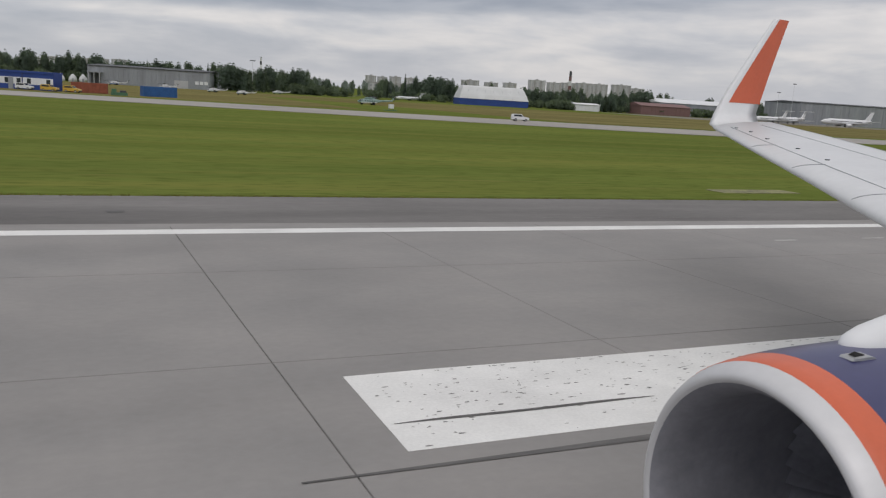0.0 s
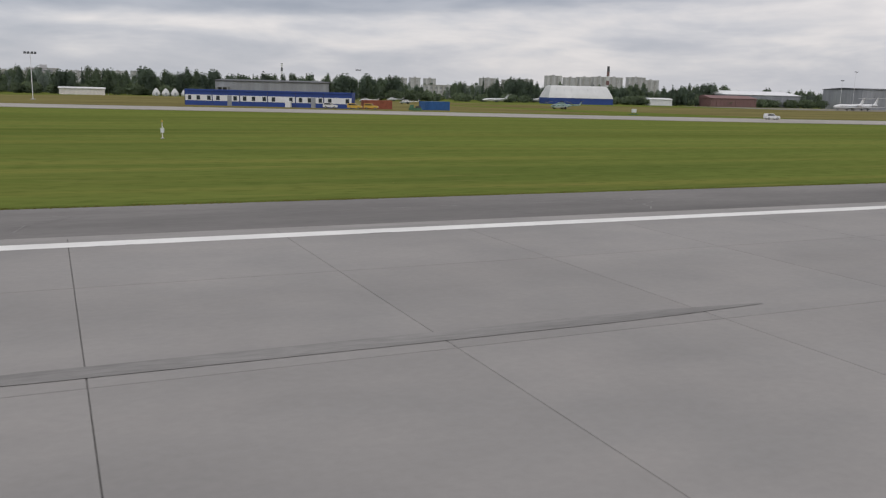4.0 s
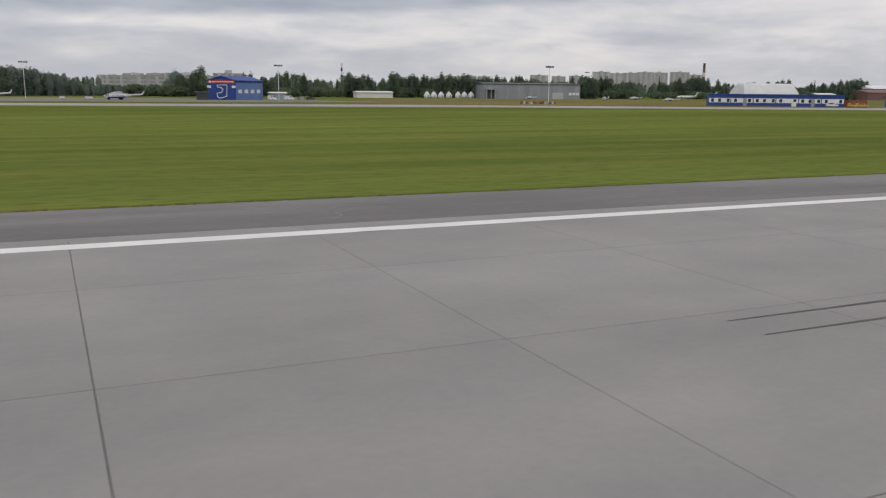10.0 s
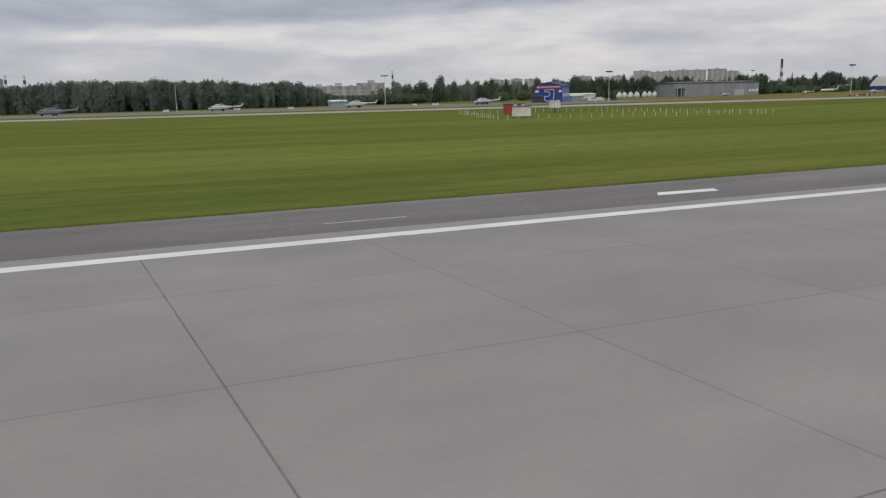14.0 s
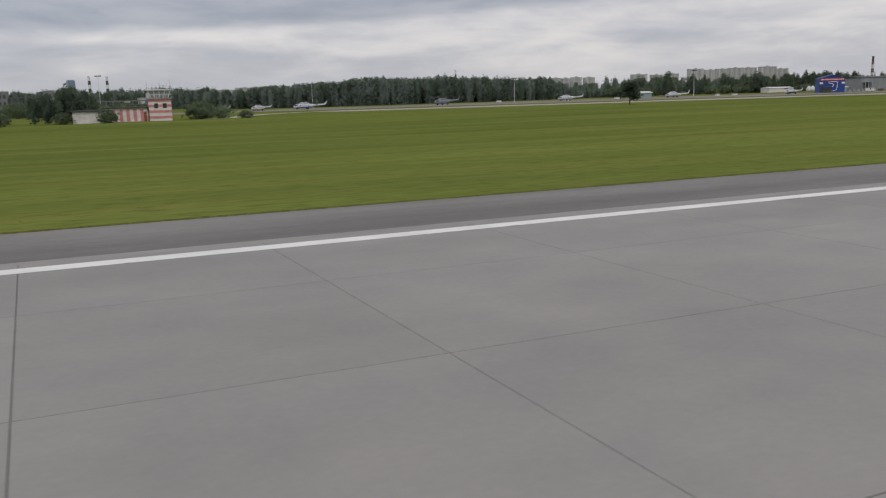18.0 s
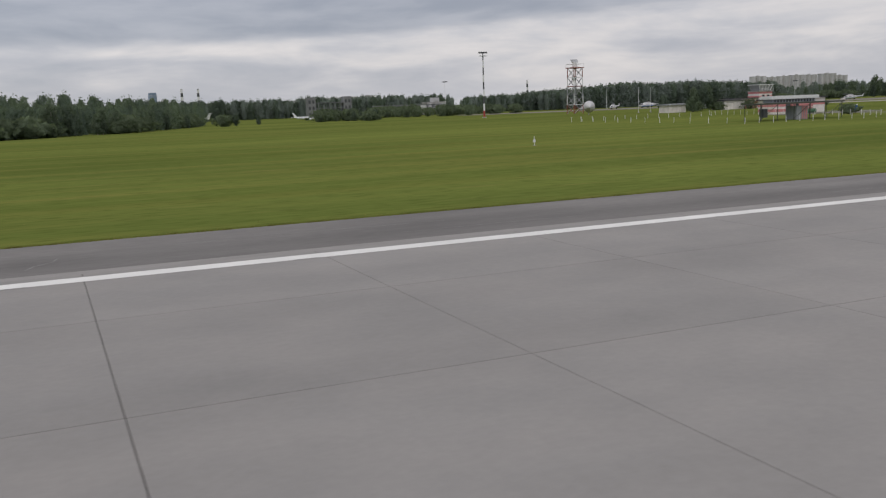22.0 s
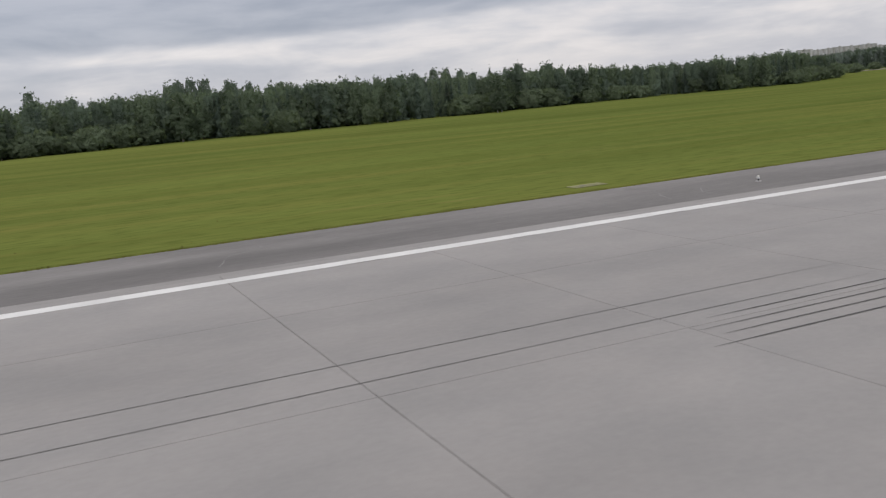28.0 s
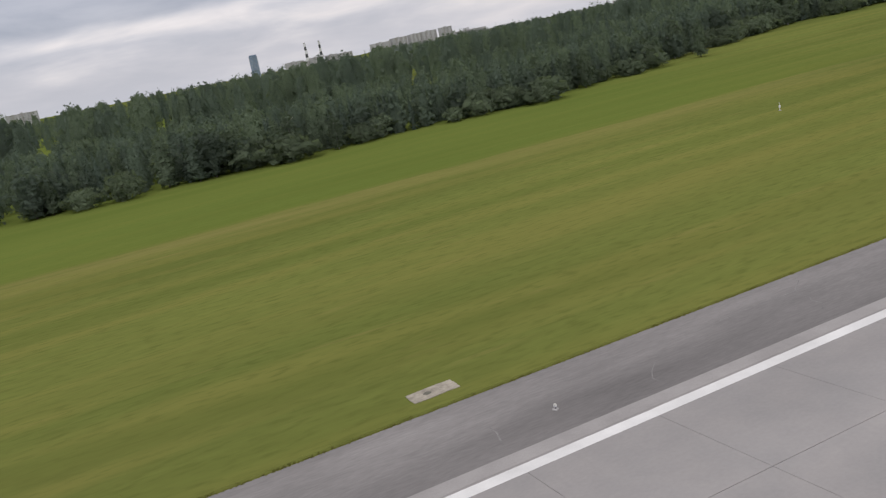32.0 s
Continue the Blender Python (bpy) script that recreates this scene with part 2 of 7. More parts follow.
M_TENT = mat("tent_fabric", (0.62, 0.63, 0.63), 0.7, var=0.07, scale=0.2, coords="obj")
M_BARK = mat("tree_bark", (0.10, 0.085, 0.07), 0.95, var=0.3, coords="obj")
M_BIRCH = mat("birch_bark", (0.52, 0.50, 0.47), 0.9, var=0.3, scale=2.5, coords="obj")
M_MOSS = mat("weathered_green_steel", (0.075, 0.082, 0.065), 0.8, var=0.25, coords="obj")
M_TYRE = mat("black_rubber", (0.02, 0.02, 0.02), 0.9, var=0.2, coords="obj")
M_LAMP = mat("lamp_glass", (0.6, 0.6, 0.55), 0.2, var=0.05, coords="obj")


def leaf(name, a, b, gaps=3.8):
    m = mat(name, a, 0.75, var=0.28, scale=0.13, fine=1.2, bump=0.0, tint=b, rnd=0.26, spec=0.2)
    n, l = m.node_tree.nodes, m.node_tree.links
    bs = n["Principled BSDF"]
    tr = n.new("ShaderNodeBsdfTranslucent")
    tr.inputs[0].default_value = (b[0] * 1.3, b[1] * 1.3, b[2], 1)
    ms = n.new("ShaderNodeMixShader")
    ms.inputs[0].default_value = 0.5
    l.new(bs.outputs[0], ms.inputs[1])
    l.new(tr.outputs[0], ms.inputs[2])
    if gaps:
        # sprays of leaves with air between them
        no = n.new("ShaderNodeTexNoise")
        no.inputs["Scale"].default_value, no.inputs["Detail"].default_value, no.inputs["Roughness"].default_value = gaps, 3, 0.6
        l.new(n.new("ShaderNodeNewGeometry").outputs["Position"], no.inputs["Vector"])
        cutoff = n.new("ShaderNodeMapRange")
        cutoff.inputs[1].default_value, cutoff.inputs[2].default_value = 0.44, 0.475
        l.new(no.outputs["Fac"], cutoff.inputs[0])
        air = n.new("ShaderNodeMixShader")
        l.new(cutoff.outputs[0], air.inputs[0])
        l.new(n.new("ShaderNodeBsdfTransparent").outputs[0], air.inputs[1])
        l.new(ms.outputs[0], air.inputs[2])
        ms = air
    l.new(ms.outputs[0], n["Material Output"].inputs[0])
    return m


# green leaf colours leaning to blue, with a little haze mixed in
M_SPRUCE = leaf("spruce_needles", (0.080, 0.112, 0.092), (0.096, 0.132, 0.103))
M_LEAF = leaf("birch_leaves", (0.106, 0.143, 0.098), (0.126, 0.168, 0.108))
M_LEAFD = leaf("dark_leaves", (0.090, 0.124, 0.096), (0.108, 0.146, 0.106))
M_BUSH = leaf("willow_leaves", (0.114, 0.152, 0.098), (0.136, 0.178, 0.108))
# paler, bluer leaf colour that stands in for haze over the far woods
M_HAZED = leaf("hazed_far_leaves", (0.165, 0.204, 0.186), (0.188, 0.230, 0.204))
M_TUFT = leaf("grass_blades", (0.14, 0.15, 0.04), (0.19, 0.19, 0.055), 0)



def paler_beyond(m, x0, x1, gain):
    """Scales the base colour up to gain between x0 and x1 along the runway."""
    n, l = m.node_tree.nodes, m.node_tree.links
    bs = n["Principled BSDF"]
    src = bs.inputs["Base Color"].links[0].from_socket
    sx = n.new("ShaderNodeSeparateXYZ")
    l.new(n.new("ShaderNodeNewGeometry").outputs["Position"], sx.inputs[0])
    mr = n.new("ShaderNodeMapRange")
    mr.inputs[1].default_value, mr.inputs[2].default_value = x0, x1
    mr.inputs[3].default_value, mr.inputs[4].default_value = 1.0, gain
    l.new(sx.outputs[0], mr.inputs[0])
    sc = n.new("ShaderNodeVectorMath")
    sc.operation = "SCALE"
    l.new(src, sc.inputs[0])
    l.new(mr.outputs[0], sc.inputs["Scale"])
    l.new(sc.outputs[0], bs.inputs["Base Color"])


def wheel_lanes(m, low, high):
    """Broad worn and rubbered lanes along the runway, with softer blotches across them."""
    n, l = m.node_tree.nodes, m.node_tree.links
    bs = n["Principled BSDF"]
    src = bs.inputs["Base Color"].links[0].from_socket
    pos = n.new("ShaderNodeNewGeometry").outputs["Position"]
    total = None
    for stretch, scale in (((0.02, 0.42, 1), 0.5), ((0.16, 0.22, 1), 1.0)):
        mp = n.new("ShaderNodeMapping")
        mp.inputs["Scale"].default_value = stretch
        l.new(pos, mp.inputs[0])
        t = n.new("ShaderNodeTexNoise")
        t.inputs["Scale"].default_value, t.inputs["Detail"].default_value = scale, 3
        l.new(mp.outputs[0], t.inputs["Vector"])
        mr = n.new("ShaderNodeMapRange")
        mr.inputs[1].default_value, mr.inputs[2].default_value = 0.32, 0.68
        mr.inputs[3].default_value, mr.inputs[4].default_value = low, high
        l.new(t.outputs["Fac"], mr.inputs[0])
        sc = n.new("ShaderNodeVectorMath")
        sc.operation = "SCALE"
        l.new(src if total is None else total, sc.inputs[0])
        l.new(mr.outputs[0], sc.inputs["Scale"])
        total = sc.outputs[0]
    l.new(total, bs.inputs["Base Color"])


def dusty_edge(m):
    """A dark worn strip beside the slabs and a dust-bleached one beside the grass, with an uneven border."""
    n, l = m.node_tree.nodes, m.node_tree.links
    bs = n["Principled BSDF"]
    src = bs.inputs["Base Color"].links[0].from_socket
    pos = n.new("ShaderNodeNewGeometry").outputs["Position"]
    sx = n.new("ShaderNodeSeparateXYZ")
    l.new(pos, sx.inputs[0])
    mp = n.new("ShaderNodeMapping")
    mp.inputs["Scale"].default_value = (0.06, 0.5, 1)
    l.new(pos, mp.inputs[0])
    t = n.new("ShaderNodeTexNoise")
    t.inputs["Scale"].default_value, t.inputs["Detail"].default_value = 1.0, 4
    l.new(mp.outputs[0], t.inputs["Vector"])
    ad = n.new("ShaderNodeMath")
    ad.operation, ad.inputs[2].default_value = "MULTIPLY_ADD", -0.8
    ad.inputs[1].default_value = 1.6
    l.new(t.outputs["Fac"], ad.inputs[0])
    sm = n.new("ShaderNodeMath")
    l.new(sx.outputs[1], sm.inputs[0])
    l.new(ad.outputs[0], sm.inputs[1])
    mr = n.new("ShaderNodeMapRange")
    mr.inputs[1].default_value, mr.inputs[2].default_value = 25.2, 26.6
    mr.inputs[3].default_value, mr.inputs[4].default_value = 0.93, 1.13
    l.new(sm.outputs[0], mr.inputs[0])
    sc = n.new("ShaderNodeVectorMath")
    sc.operation = "SCALE"
    l.new(src, sc.inputs[0])
    l.new(mr.outputs[0], sc.inputs["Scale"])
    l.new(sc.outputs[0], bs.inputs["Base Color"])


dusty_edge(M_ASPH)
for m in (M_SLAB, M_SLAB2, M_ASPH):
    wheel_lanes(m, 0.93, 1.055)
for m in (M_SLAB, M_SLAB2, M_ASPH, M_CURB):
    paler_beyond(m, -700, -930, 1.2)

# the mown grass: stripes along the runway, dry patches, fine blades
M_GRASS = mat("mown_grass", (0.108, 0.146, 0.036), 0.95, var=0.2, scale=0.03, fine=1.6, bump=0.0, stretch=(0.25, 1, 1), tint=(0.144, 0.173, 0.043), spec=0.0)
gn, gl = M_GRASS.node_tree.nodes, M_GRASS.node_tree.links
g_pos = gn.new("ShaderNodeNewGeometry").outputs["Position"]


def gnoise(scale, stretch, detail=4, off=(0, 0, 0)):
    mp = gn.new("ShaderNodeMapping")
    mp.inputs["Scale"].default_value, mp.inputs["Location"].default_value = stretch, off
    gl.new(g_pos, mp.inputs[0])
    t = gn.new("ShaderNodeTexNoise")
    t.inputs["Scale"].default_value, t.inputs["Detail"].default_value = scale, detail
    gl.new(mp.outputs[0], t.inputs["Vector"])
    return t.outputs["Fac"]


def gmix(a, b_col, fac, lo, hi, amount):
    r = gn.new("ShaderNodeMapRange")
    r.inputs[1].default_value, r.inputs[2].default_value, r.inputs[4].default_value = lo, hi, amount
    gl.new(fac, r.inputs[0])
    m = gn.new("ShaderNodeMix")
    m.data_type = "RGBA"
    gl.new(r.outputs[0], m.inputs["Factor"])
    gl.new(a, m.inputs["A"])
    m.inputs["B"].default_value = (*b_col, 1)
    return m.outputs["Result"]


g_bsdf = gn["Principled BSDF"]
g_col = g_bsdf.inputs["Base Color"].links[0].from_socket
g_col = gmix(g_col, (0.205, 0.200, 0.055), gnoise(0.30, (0.07, 1, 1)), 0.46, 0.66, 0.5)
g_col = gmix(g_col, (0.085, 0.115, 0.024), gnoise(0.16, (0.06, 1, 1), 3, (40, 9, 0)), 0.48, 0.66, 0.35)
g_col = gmix(g_col, (0.24, 0.205, 0.075), gnoise(0.9, (0.12, 1, 1), 6, (5, 77, 0)), 0.60, 0.78, 0.5)
g_col = gmix(g_col, (0.070, 0.095, 0.022), gnoise(2.6, (0.3, 1, 1), 6, (15, 3, 0)), 0.50, 0.72, 0.6)
# towards the far end of the runway the meadow is drier
g_sx = gn.new("ShaderNodeSeparateXYZ")
gl.new(g_pos, g_sx.inputs[0])
g_far = gn.new("ShaderNodeMapRange")
g_far.inputs[1].default_value, g_far.inputs[2].default_value = -720, -980
gl.new(g_sx.outputs[0], g_far.inputs[0])
g_dry = gn.new("ShaderNodeMath")
g_dry.operation = "MULTIPLY"
gl.new(g_far.outputs[0], g_dry.inputs[0])
gl.new(gnoise(0.12, (0.1, 1, 1), 5, (61, 20, 0)), g_dry.inputs[1])
g_col = gmix(g_col, (0.23, 0.21, 0.060), g_dry.outputs[0], 0.15, 0.75, 0.35)


def gmath(op, a, b):
    n = gn.new("ShaderNodeMath")
    n.operation = op
    for i, v in enumerate((a, b)):
        if isinstance(v, (int, float)):
            n.inputs[i].default_value = v
        else:
            gl.new(v, n.inputs[i])
    return n.outputs[0]


def gstep(v, lo, hi):
    r = gn.new("ShaderNodeMapRange")
    r.inputs[1].default_value, r.inputs[2].default_value = lo, hi
    gl.new(v, r.inputs[0])
    return r.outputs[0]


# out there the mown strip ends in a bleached swath, with fresh uncut grass beyond it
g_end = gstep(g_sx.outputs[0], -880, -930)
g_row = gmath("ADD", g_sx.outputs[1], gmath("MULTIPLY", gnoise(0.3, (0.3, 1, 1), 4, (9, 4, 0)), 3.0))
g_swath = gmath("MULTIPLY", gmath("MULTIPLY", gstep(g_row, 70, 84), gstep(g_row, 86.5, 85.0)), g_end)
g_col = gmix(g_col, (0.27, 0.225, 0.085), gmath("MULTIPLY", g_swath, gnoise(0.5, (0.08, 1, 1), 5, (3, 8, 0))), 0.2, 0.7, 0.45)
g_col = gmix(g_col, (0.115, 0.165, 0.032), gmath("MULTIPLY", gstep(g_row, 85.0, 86.5), g_end), 0.0, 1.0, 0.6)
gl.new(g_col, g_bsdf.inputs["Base Color"])
paler_beyond(M_GRASS, -760, -960, 1.03)

# ---- mesh tools ----


class Build:
    """Collects boxes, tubes and lathes into one mesh."""

    def __init__(self):
        self.v, self.f = [], []

    def add(self, vs, fs):
        o = len(self.v)
        self.v.extend([tuple(p) for p in vs])
        self.f.extend([tuple(i + o for i in q) for q in fs])
        return self

    def box(self, x0, x1, y0, y1, z0, z1, c=0.0):
        """A box with its upright edges chamfered by c."""
        if c <= 0:
            vs = [(x0, y0, z0), (x1, y0, z0), (x1, y1, z0), (x0, y1, z0), (x0, y0, z1), (x1, y0, z1), (x1, y1, z1), (x0, y1, z1)]
            return self.add(vs, [(3, 2, 1, 0), (4, 5, 6, 7), (0, 1, 5, 4), (1, 2, 6, 5), (2, 3, 7, 6), (3, 0, 4, 7)])
        ring = [(x0 + c, y0), (x1 - c, y0), (x1, y0 + c), (x1, y1 - c), (x1 - c, y1), (x0 + c, y1), (x0, y1 - c), (x0, y0 + c)]
        return self.prism(ring, z0, z1)

    def prism(self, ring, z0, z1):
        n = len(ring)
        vs = [(x, y, z0) for x, y in ring] + [(x, y, z1) for x, y in ring]
        fs = [tuple(reversed(range(n))), tuple(range(n, 2 * n))]
        fs += [(i, (i + 1) % n, n + (i + 1) % n, n + i) for i in range(n)]
        return self.add(vs, fs)

    def profile(self, ring, y0, y1):
        """A closed x-z outline carried from y0 to y1."""
        n = len(ring)
        vs = [(x, y0, z) for x, z in ring] + [(x, y1, z) for x, z in ring]
        fs = [tuple(range(n)), tuple(reversed(range(n, 2 * n)))]
        fs += [(i, n + i, n + (i + 1) % n, (i + 1) % n) for i in range(n)]
        return self.add(vs, fs)

    def profile_x(self, ring, x0, x1):
        """A closed y-z outline carried from x0 to x1."""
        n = len(ring)
        vs = [(x0, y, z) for y, z in ring] + [(x1, y, z) for y, z in ring]
        fs = [tuple(reversed(range(n))), tuple(range(n, 2 * n))]
        fs += [(i, (i + 1) % n, n + (i + 1) % n, n + i) for i in range(n)]
        return self.add(vs, fs)

    def tube(self, p, q, r0, r1=None, n=8, caps=True):
        p, q = Vector(p), Vector(q)
        r1 = r0 if r1 is None else r1
        rot = (q - p).to_track_quat("Z", "Y")
        vs = []
        for c, r in ((p, r0), (q, r1)):
            vs += [c + rot @ Vector((r * math.cos(2 * math.pi * i / n), r * math.sin(2 * math.pi * i / n), 0)) for i in range(n)]
        fs = [(i, (i + 1) % n, n + (i + 1) % n, n + i) for i in range(n)]
        if caps:
            fs += [tuple(reversed(range(n))), tuple(range(n, 2 * n))]
        return self.add(vs, fs)

    def rings(self, rings, caps=True, closed=True):
        """Skin over rings of equal count."""
        n = len(rings[0])
        vs = [p for r in rings for p in r]
        m = n if closed else n - 1
        fs = []
        for k in range(len(rings) - 1):
            for i in range(m):
                a, b = k * n + i, k * n + (i + 1) % n
                fs.append((a, b, b + n, a + n))
        if caps:
            fs += [tuple(reversed(range(n))), tuple(range((len(rings) - 1) * n, len(rings) * n))]
        return self.add(vs, fs)

    def lathe_x(self, prof, cy, cz, n=48):
        """Profile of (x, radius) turned about a line along x."""
        rings = [[(x, cy + r * math.cos(2 * math.pi * i / n), cz + r * math.sin(2 * math.pi * i / n)) for i in range(n)] for x, r in prof]
        return self.rings(rings, caps=False)

    def mesh(self, name, material, smooth=False):
        me = bpy.data.meshes.new(name)
        me.from_pydata(self.v, [], self.f)
        me.materials.append(material)
        if smooth:
            me.polygons.foreach_set("use_smooth", [True] * len(me.polygons))
        me.update()
        return me


def thing(name, x, y, z=0.0, turn=0.0, label="", category="", group="", kind=""):
    """An empty at the base of a thing; its parts hang below it."""
    ob = new(name)
    ob.empty_display_size = 0.5
    ob.matrix_world = pose(x, y, z, 0, 0, turn)
    return tagged(ob, label, category, group, kind)


def part(name, b, material, parent, label="", smooth=False, at=None, kind=""):
    me = b if isinstance(b, bpy.types.Mesh) else b.mesh(name, material, smooth)
    ob = new(name, me)
    ob.parent = parent
    if at is not None:
        ob.matrix_basis = at
    return tagged(ob, label, kind=kind)


def single(name, b, material, label, category, kind="", smooth=False, group=""):
    return tagged(new(name, b.mesh(name, material, smooth)), label, category, group, kind)



# ---- ground, runway, taxiway ----
GRASS_Y, STRIPE_Y, SLAB_Y = 28.6, 21.92, 22.72
XA, XB = -1130.0, 70.0

b = Build()
gy = [-4800, -1200, -300, -31.4, -31.0, GRASS_Y, GRASS_Y + 0.35, 40, 60, 90, 130, 158, 174, 200, 300, 420, 600, 1200, 2400, 4800]
gz = [0, 0, 0, 0, -0.4, -0.4, 0.03, 0.03, 0.0, 0, 0, -0.08, -0.13, -0.2, -0.8, -1.5, -1.8, -1.8, -1.8, -1.8]
gx = [-5200, -2600, -1500, -1130, -900, -600, -400, -345, -310, -280, -262, -210, -195, -165, -130, -60, 0, 70, 400, 1000, 2600, 5200]


def hollow(x, y):
    """Depth of the shallow hollow in which the antenna ground lies."""
    return 0.55 * float(np.interp(x, (-345, -280, -262, -210, -195, -130), (0, 0.8, 1, 1, 0.8, 0)) * np.interp(y, (40, 60, 90, 130, 158, 174), (0, 0.3, 0.9, 1, 0.9, 0)))


vs = [(x, y, z - hollow(x, y)) for x in gx for y, z in zip(gy, gz)]
ny = len(gy)
fs = [(i * ny + j, (i + 1) * ny + j, (i + 1) * ny + j + 1, i * ny + j + 1) for i in range(len(gx) - 1) for j in range(ny - 1)]
b.add(vs, fs)


def gz_at(y):
    """Height of the ground beyond the shoulder."""
    return float(np.interp(y, gy[5:], gz[5:]))


def drape(rings, lift):
    """Sheets that follow the fall of the ground, with a short skirt round their edge."""
    bm = bmesh.new()
    for ring in rings:
        bm.faces.new([bm.verts.new((x, y, 0)) for x, y in ring])
    for y in gy[8:16]:
        bmesh.ops.bisect_plane(bm, geom=bm.verts[:] + bm.edges[:] + bm.faces[:], plane_co=(0, y, 0), plane_no=(0, 1, 0))
    for f in bm.faces:
        f.normal_update()
        if f.normal.z < 0:
            f.normal_flip()
    for v in bm.verts:
        v.co.z = gz_at(v.co.y) + lift
    rim = bmesh.ops.extrude_edge_only(bm, edges=[e for e in bm.edges if e.is_boundary])
    for v in rim["geom"]:
        if isinstance(v, bmesh.types.BMVert):
            v.co.z -= 0.3
    b = Build()
    bm.verts.index_update()
    b.add([tuple(v.co) for v in bm.verts], [tuple(v.index for v in f.verts) for f in bm.faces])
    bm.free()
    return b


ground = single("ground", b, M_GRASS, "mown green airfield grass with dry yellow streaks", "grass", "structure")

b = Build()
b.box(XA, XB, SLAB_Y + 0.46, GRASS_Y + 0.12, -0.35, -0.012)
b.box(XA, XB, -31.2, -24.7, -0.35, -0.012)
shoulder = single("shoulder", b, M_ASPH, "dark grey asphalt runway shoulder beside the grass", "pavement", "structure")
b = Build()
b.prism([(XA, SLAB_Y + 0.006), (XB, SLAB_Y + 0.006), (XB, SLAB_Y + 0.46), (-915, SLAB_Y + 0.46), (-970, SLAB_Y + 0.76), (XA, SLAB_Y + 0.80)], -0.35, -0.004)
band = single("trim", b, M_CURB, "pale concrete band along the runway edge", "edge band", "structure")

# cracks in the shoulder and a ragged seam of soil at the grass
rng = random.Random(5)


def flat_strip(b, pts, w, z):
    """A thin ribbon along pts."""
    n = len(pts)
    vs = []
    for i, (x, y) in enumerate(pts):
        x0, y0 = pts[max(0, i - 1)]
        x1, y1 = pts[min(n - 1, i + 1)]
        d = math.hypot(x1 - x0, y1 - y0) or 1
        k = w * (0.6 + 0.8 * rng.random()) / 2
        nx, nyv = -(y1 - y0) / d * k, (x1 - x0) / d * k
        vs += [(x + nx, y + nyv, z), (x - nx, y - nyv, z)]
    b.add(vs, [(2 * i, 2 * i + 1, 2 * i + 3, 2 * i + 2) for i in range(n - 1)])


b = Build()
for k in range(45):
    x0 = rng.uniform(XA, 40)
    y0 = rng.uniform(23.8, 24.6)
    pts = [(x0 + rng.uniform(-0.2, 0.2) + i * rng.uniform(0.1, 0.4), y0 + i * 0.55) for i in range(rng.randint(4, 9))]
    flat_strip(b, [p for p in pts if p[1] < 28.4], 0.05, -0.007)
for k in range(30):
    x0, y0 = rng.uniform(XA, 40), rng.uniform(24, 28)
    flat_strip(b, [(x0 + i * 0.8, y0 + rng.uniform(-0.08, 0.08)) for i in range(rng.randint(5, 18))], 0.04, -0.007)
dash = Build()
flat_strip(dash, [(-312.7 + 0.28 * k, 24.95 + 0.006 * k) for k in range(11)], 0.07, -0.006)
part("paint_dash", dash, M_PAINT, shoulder, "thin worn white paint dash")
part("paint_block", Build().prism([(-299.9, 25.05), (-297.1, 24.98), (-296.8, 25.62), (-299.4, 25.74)], -0.015, -0.006), M_PAINT, shoulder, "worn white paint block")
cracks = part("crack", b, M_JOINT, shoulder, "dark cracks across the asphalt", kind="stuff")

# slabs of about six metres; pitch and skew of the cross joints drift along the runway
ANCHORS = (-1130.5, -968.75, -963.5, -932.3, -895.3, -851.9, -812.2, -695.7, -655.8, -620.2, -614.2, -576.8, -542.3, -537.8, -501.2, -465.15, -459.15, -422.1, -317.9, -283.4, -254.6,
           -248.6, -219.1, -195.1, -189.05, -164.0, -138.7, -112.8, -93.1, -34.95, -18.85, -8.5, 2.5, 68.5)
joints = []
for ja, jb in zip(ANCHORS[:-1], ANCHORS[1:]):
    n = max(1, round((jb - ja) / (5.4 if jb < -880 else 6.0 if jb < -90 else 5.4)))
    joints += [ja + (jb - ja) * i / n for i in range(n)]
joints.append(ANCHORS[-1])


def skew(x):
    """How far a cross joint near x leans along the runway for each metre across it."""
    return float(np.interp(x, (-850, -600, -500, -420, -300, -150, 0), (-0.055, -0.066, -0.06, -0.048, -0.036, -0.027, -0.022)))


def joint_x(x, y):
    return x + skew(x) * (y - 11.3)


ROWS_Y = (-24.7, -18.7, -12.7, -6.7, -0.75, 5.25, 11.25, 17.15, SLAB_Y)

b = Build()
b.box(XA, XB, -24.7, SLAB_Y, -0.45, -0.035)
runway = single("runway", b, M_JOINT, "grey concrete slab runway with dark sealed joints", "runway", "structure")


def slab_ring(x0, x1, y0, y1, g=0.006, c=0.007):
    """A slab between the cross joints x0 and x1, its arris worn round."""
    ya, yb = y0 + g * 1.7, y1 - g * 1.7
    rows = []
    for inset, z in ((c, 0.0), (0.0, -0.012), (0.0, -0.2)):
        rows += [(joint_x(x0, ya) + g + inset, ya + inset, z), (joint_x(x1, ya) - g - inset, ya + inset, z),
                 (joint_x(x1, yb) - g - inset, yb - inset, z), (joint_x(x0, yb) + g + inset, yb - inset, z)]
    fs = [(0, 1, 2, 3)] + [(4 * k + 4 + i, 4 * k + 4 + (i + 1) % 4, 4 * k + (i + 1) % 4, 4 * k + i) for k in (0, 1) for i in range(4)]
    return rows, fs


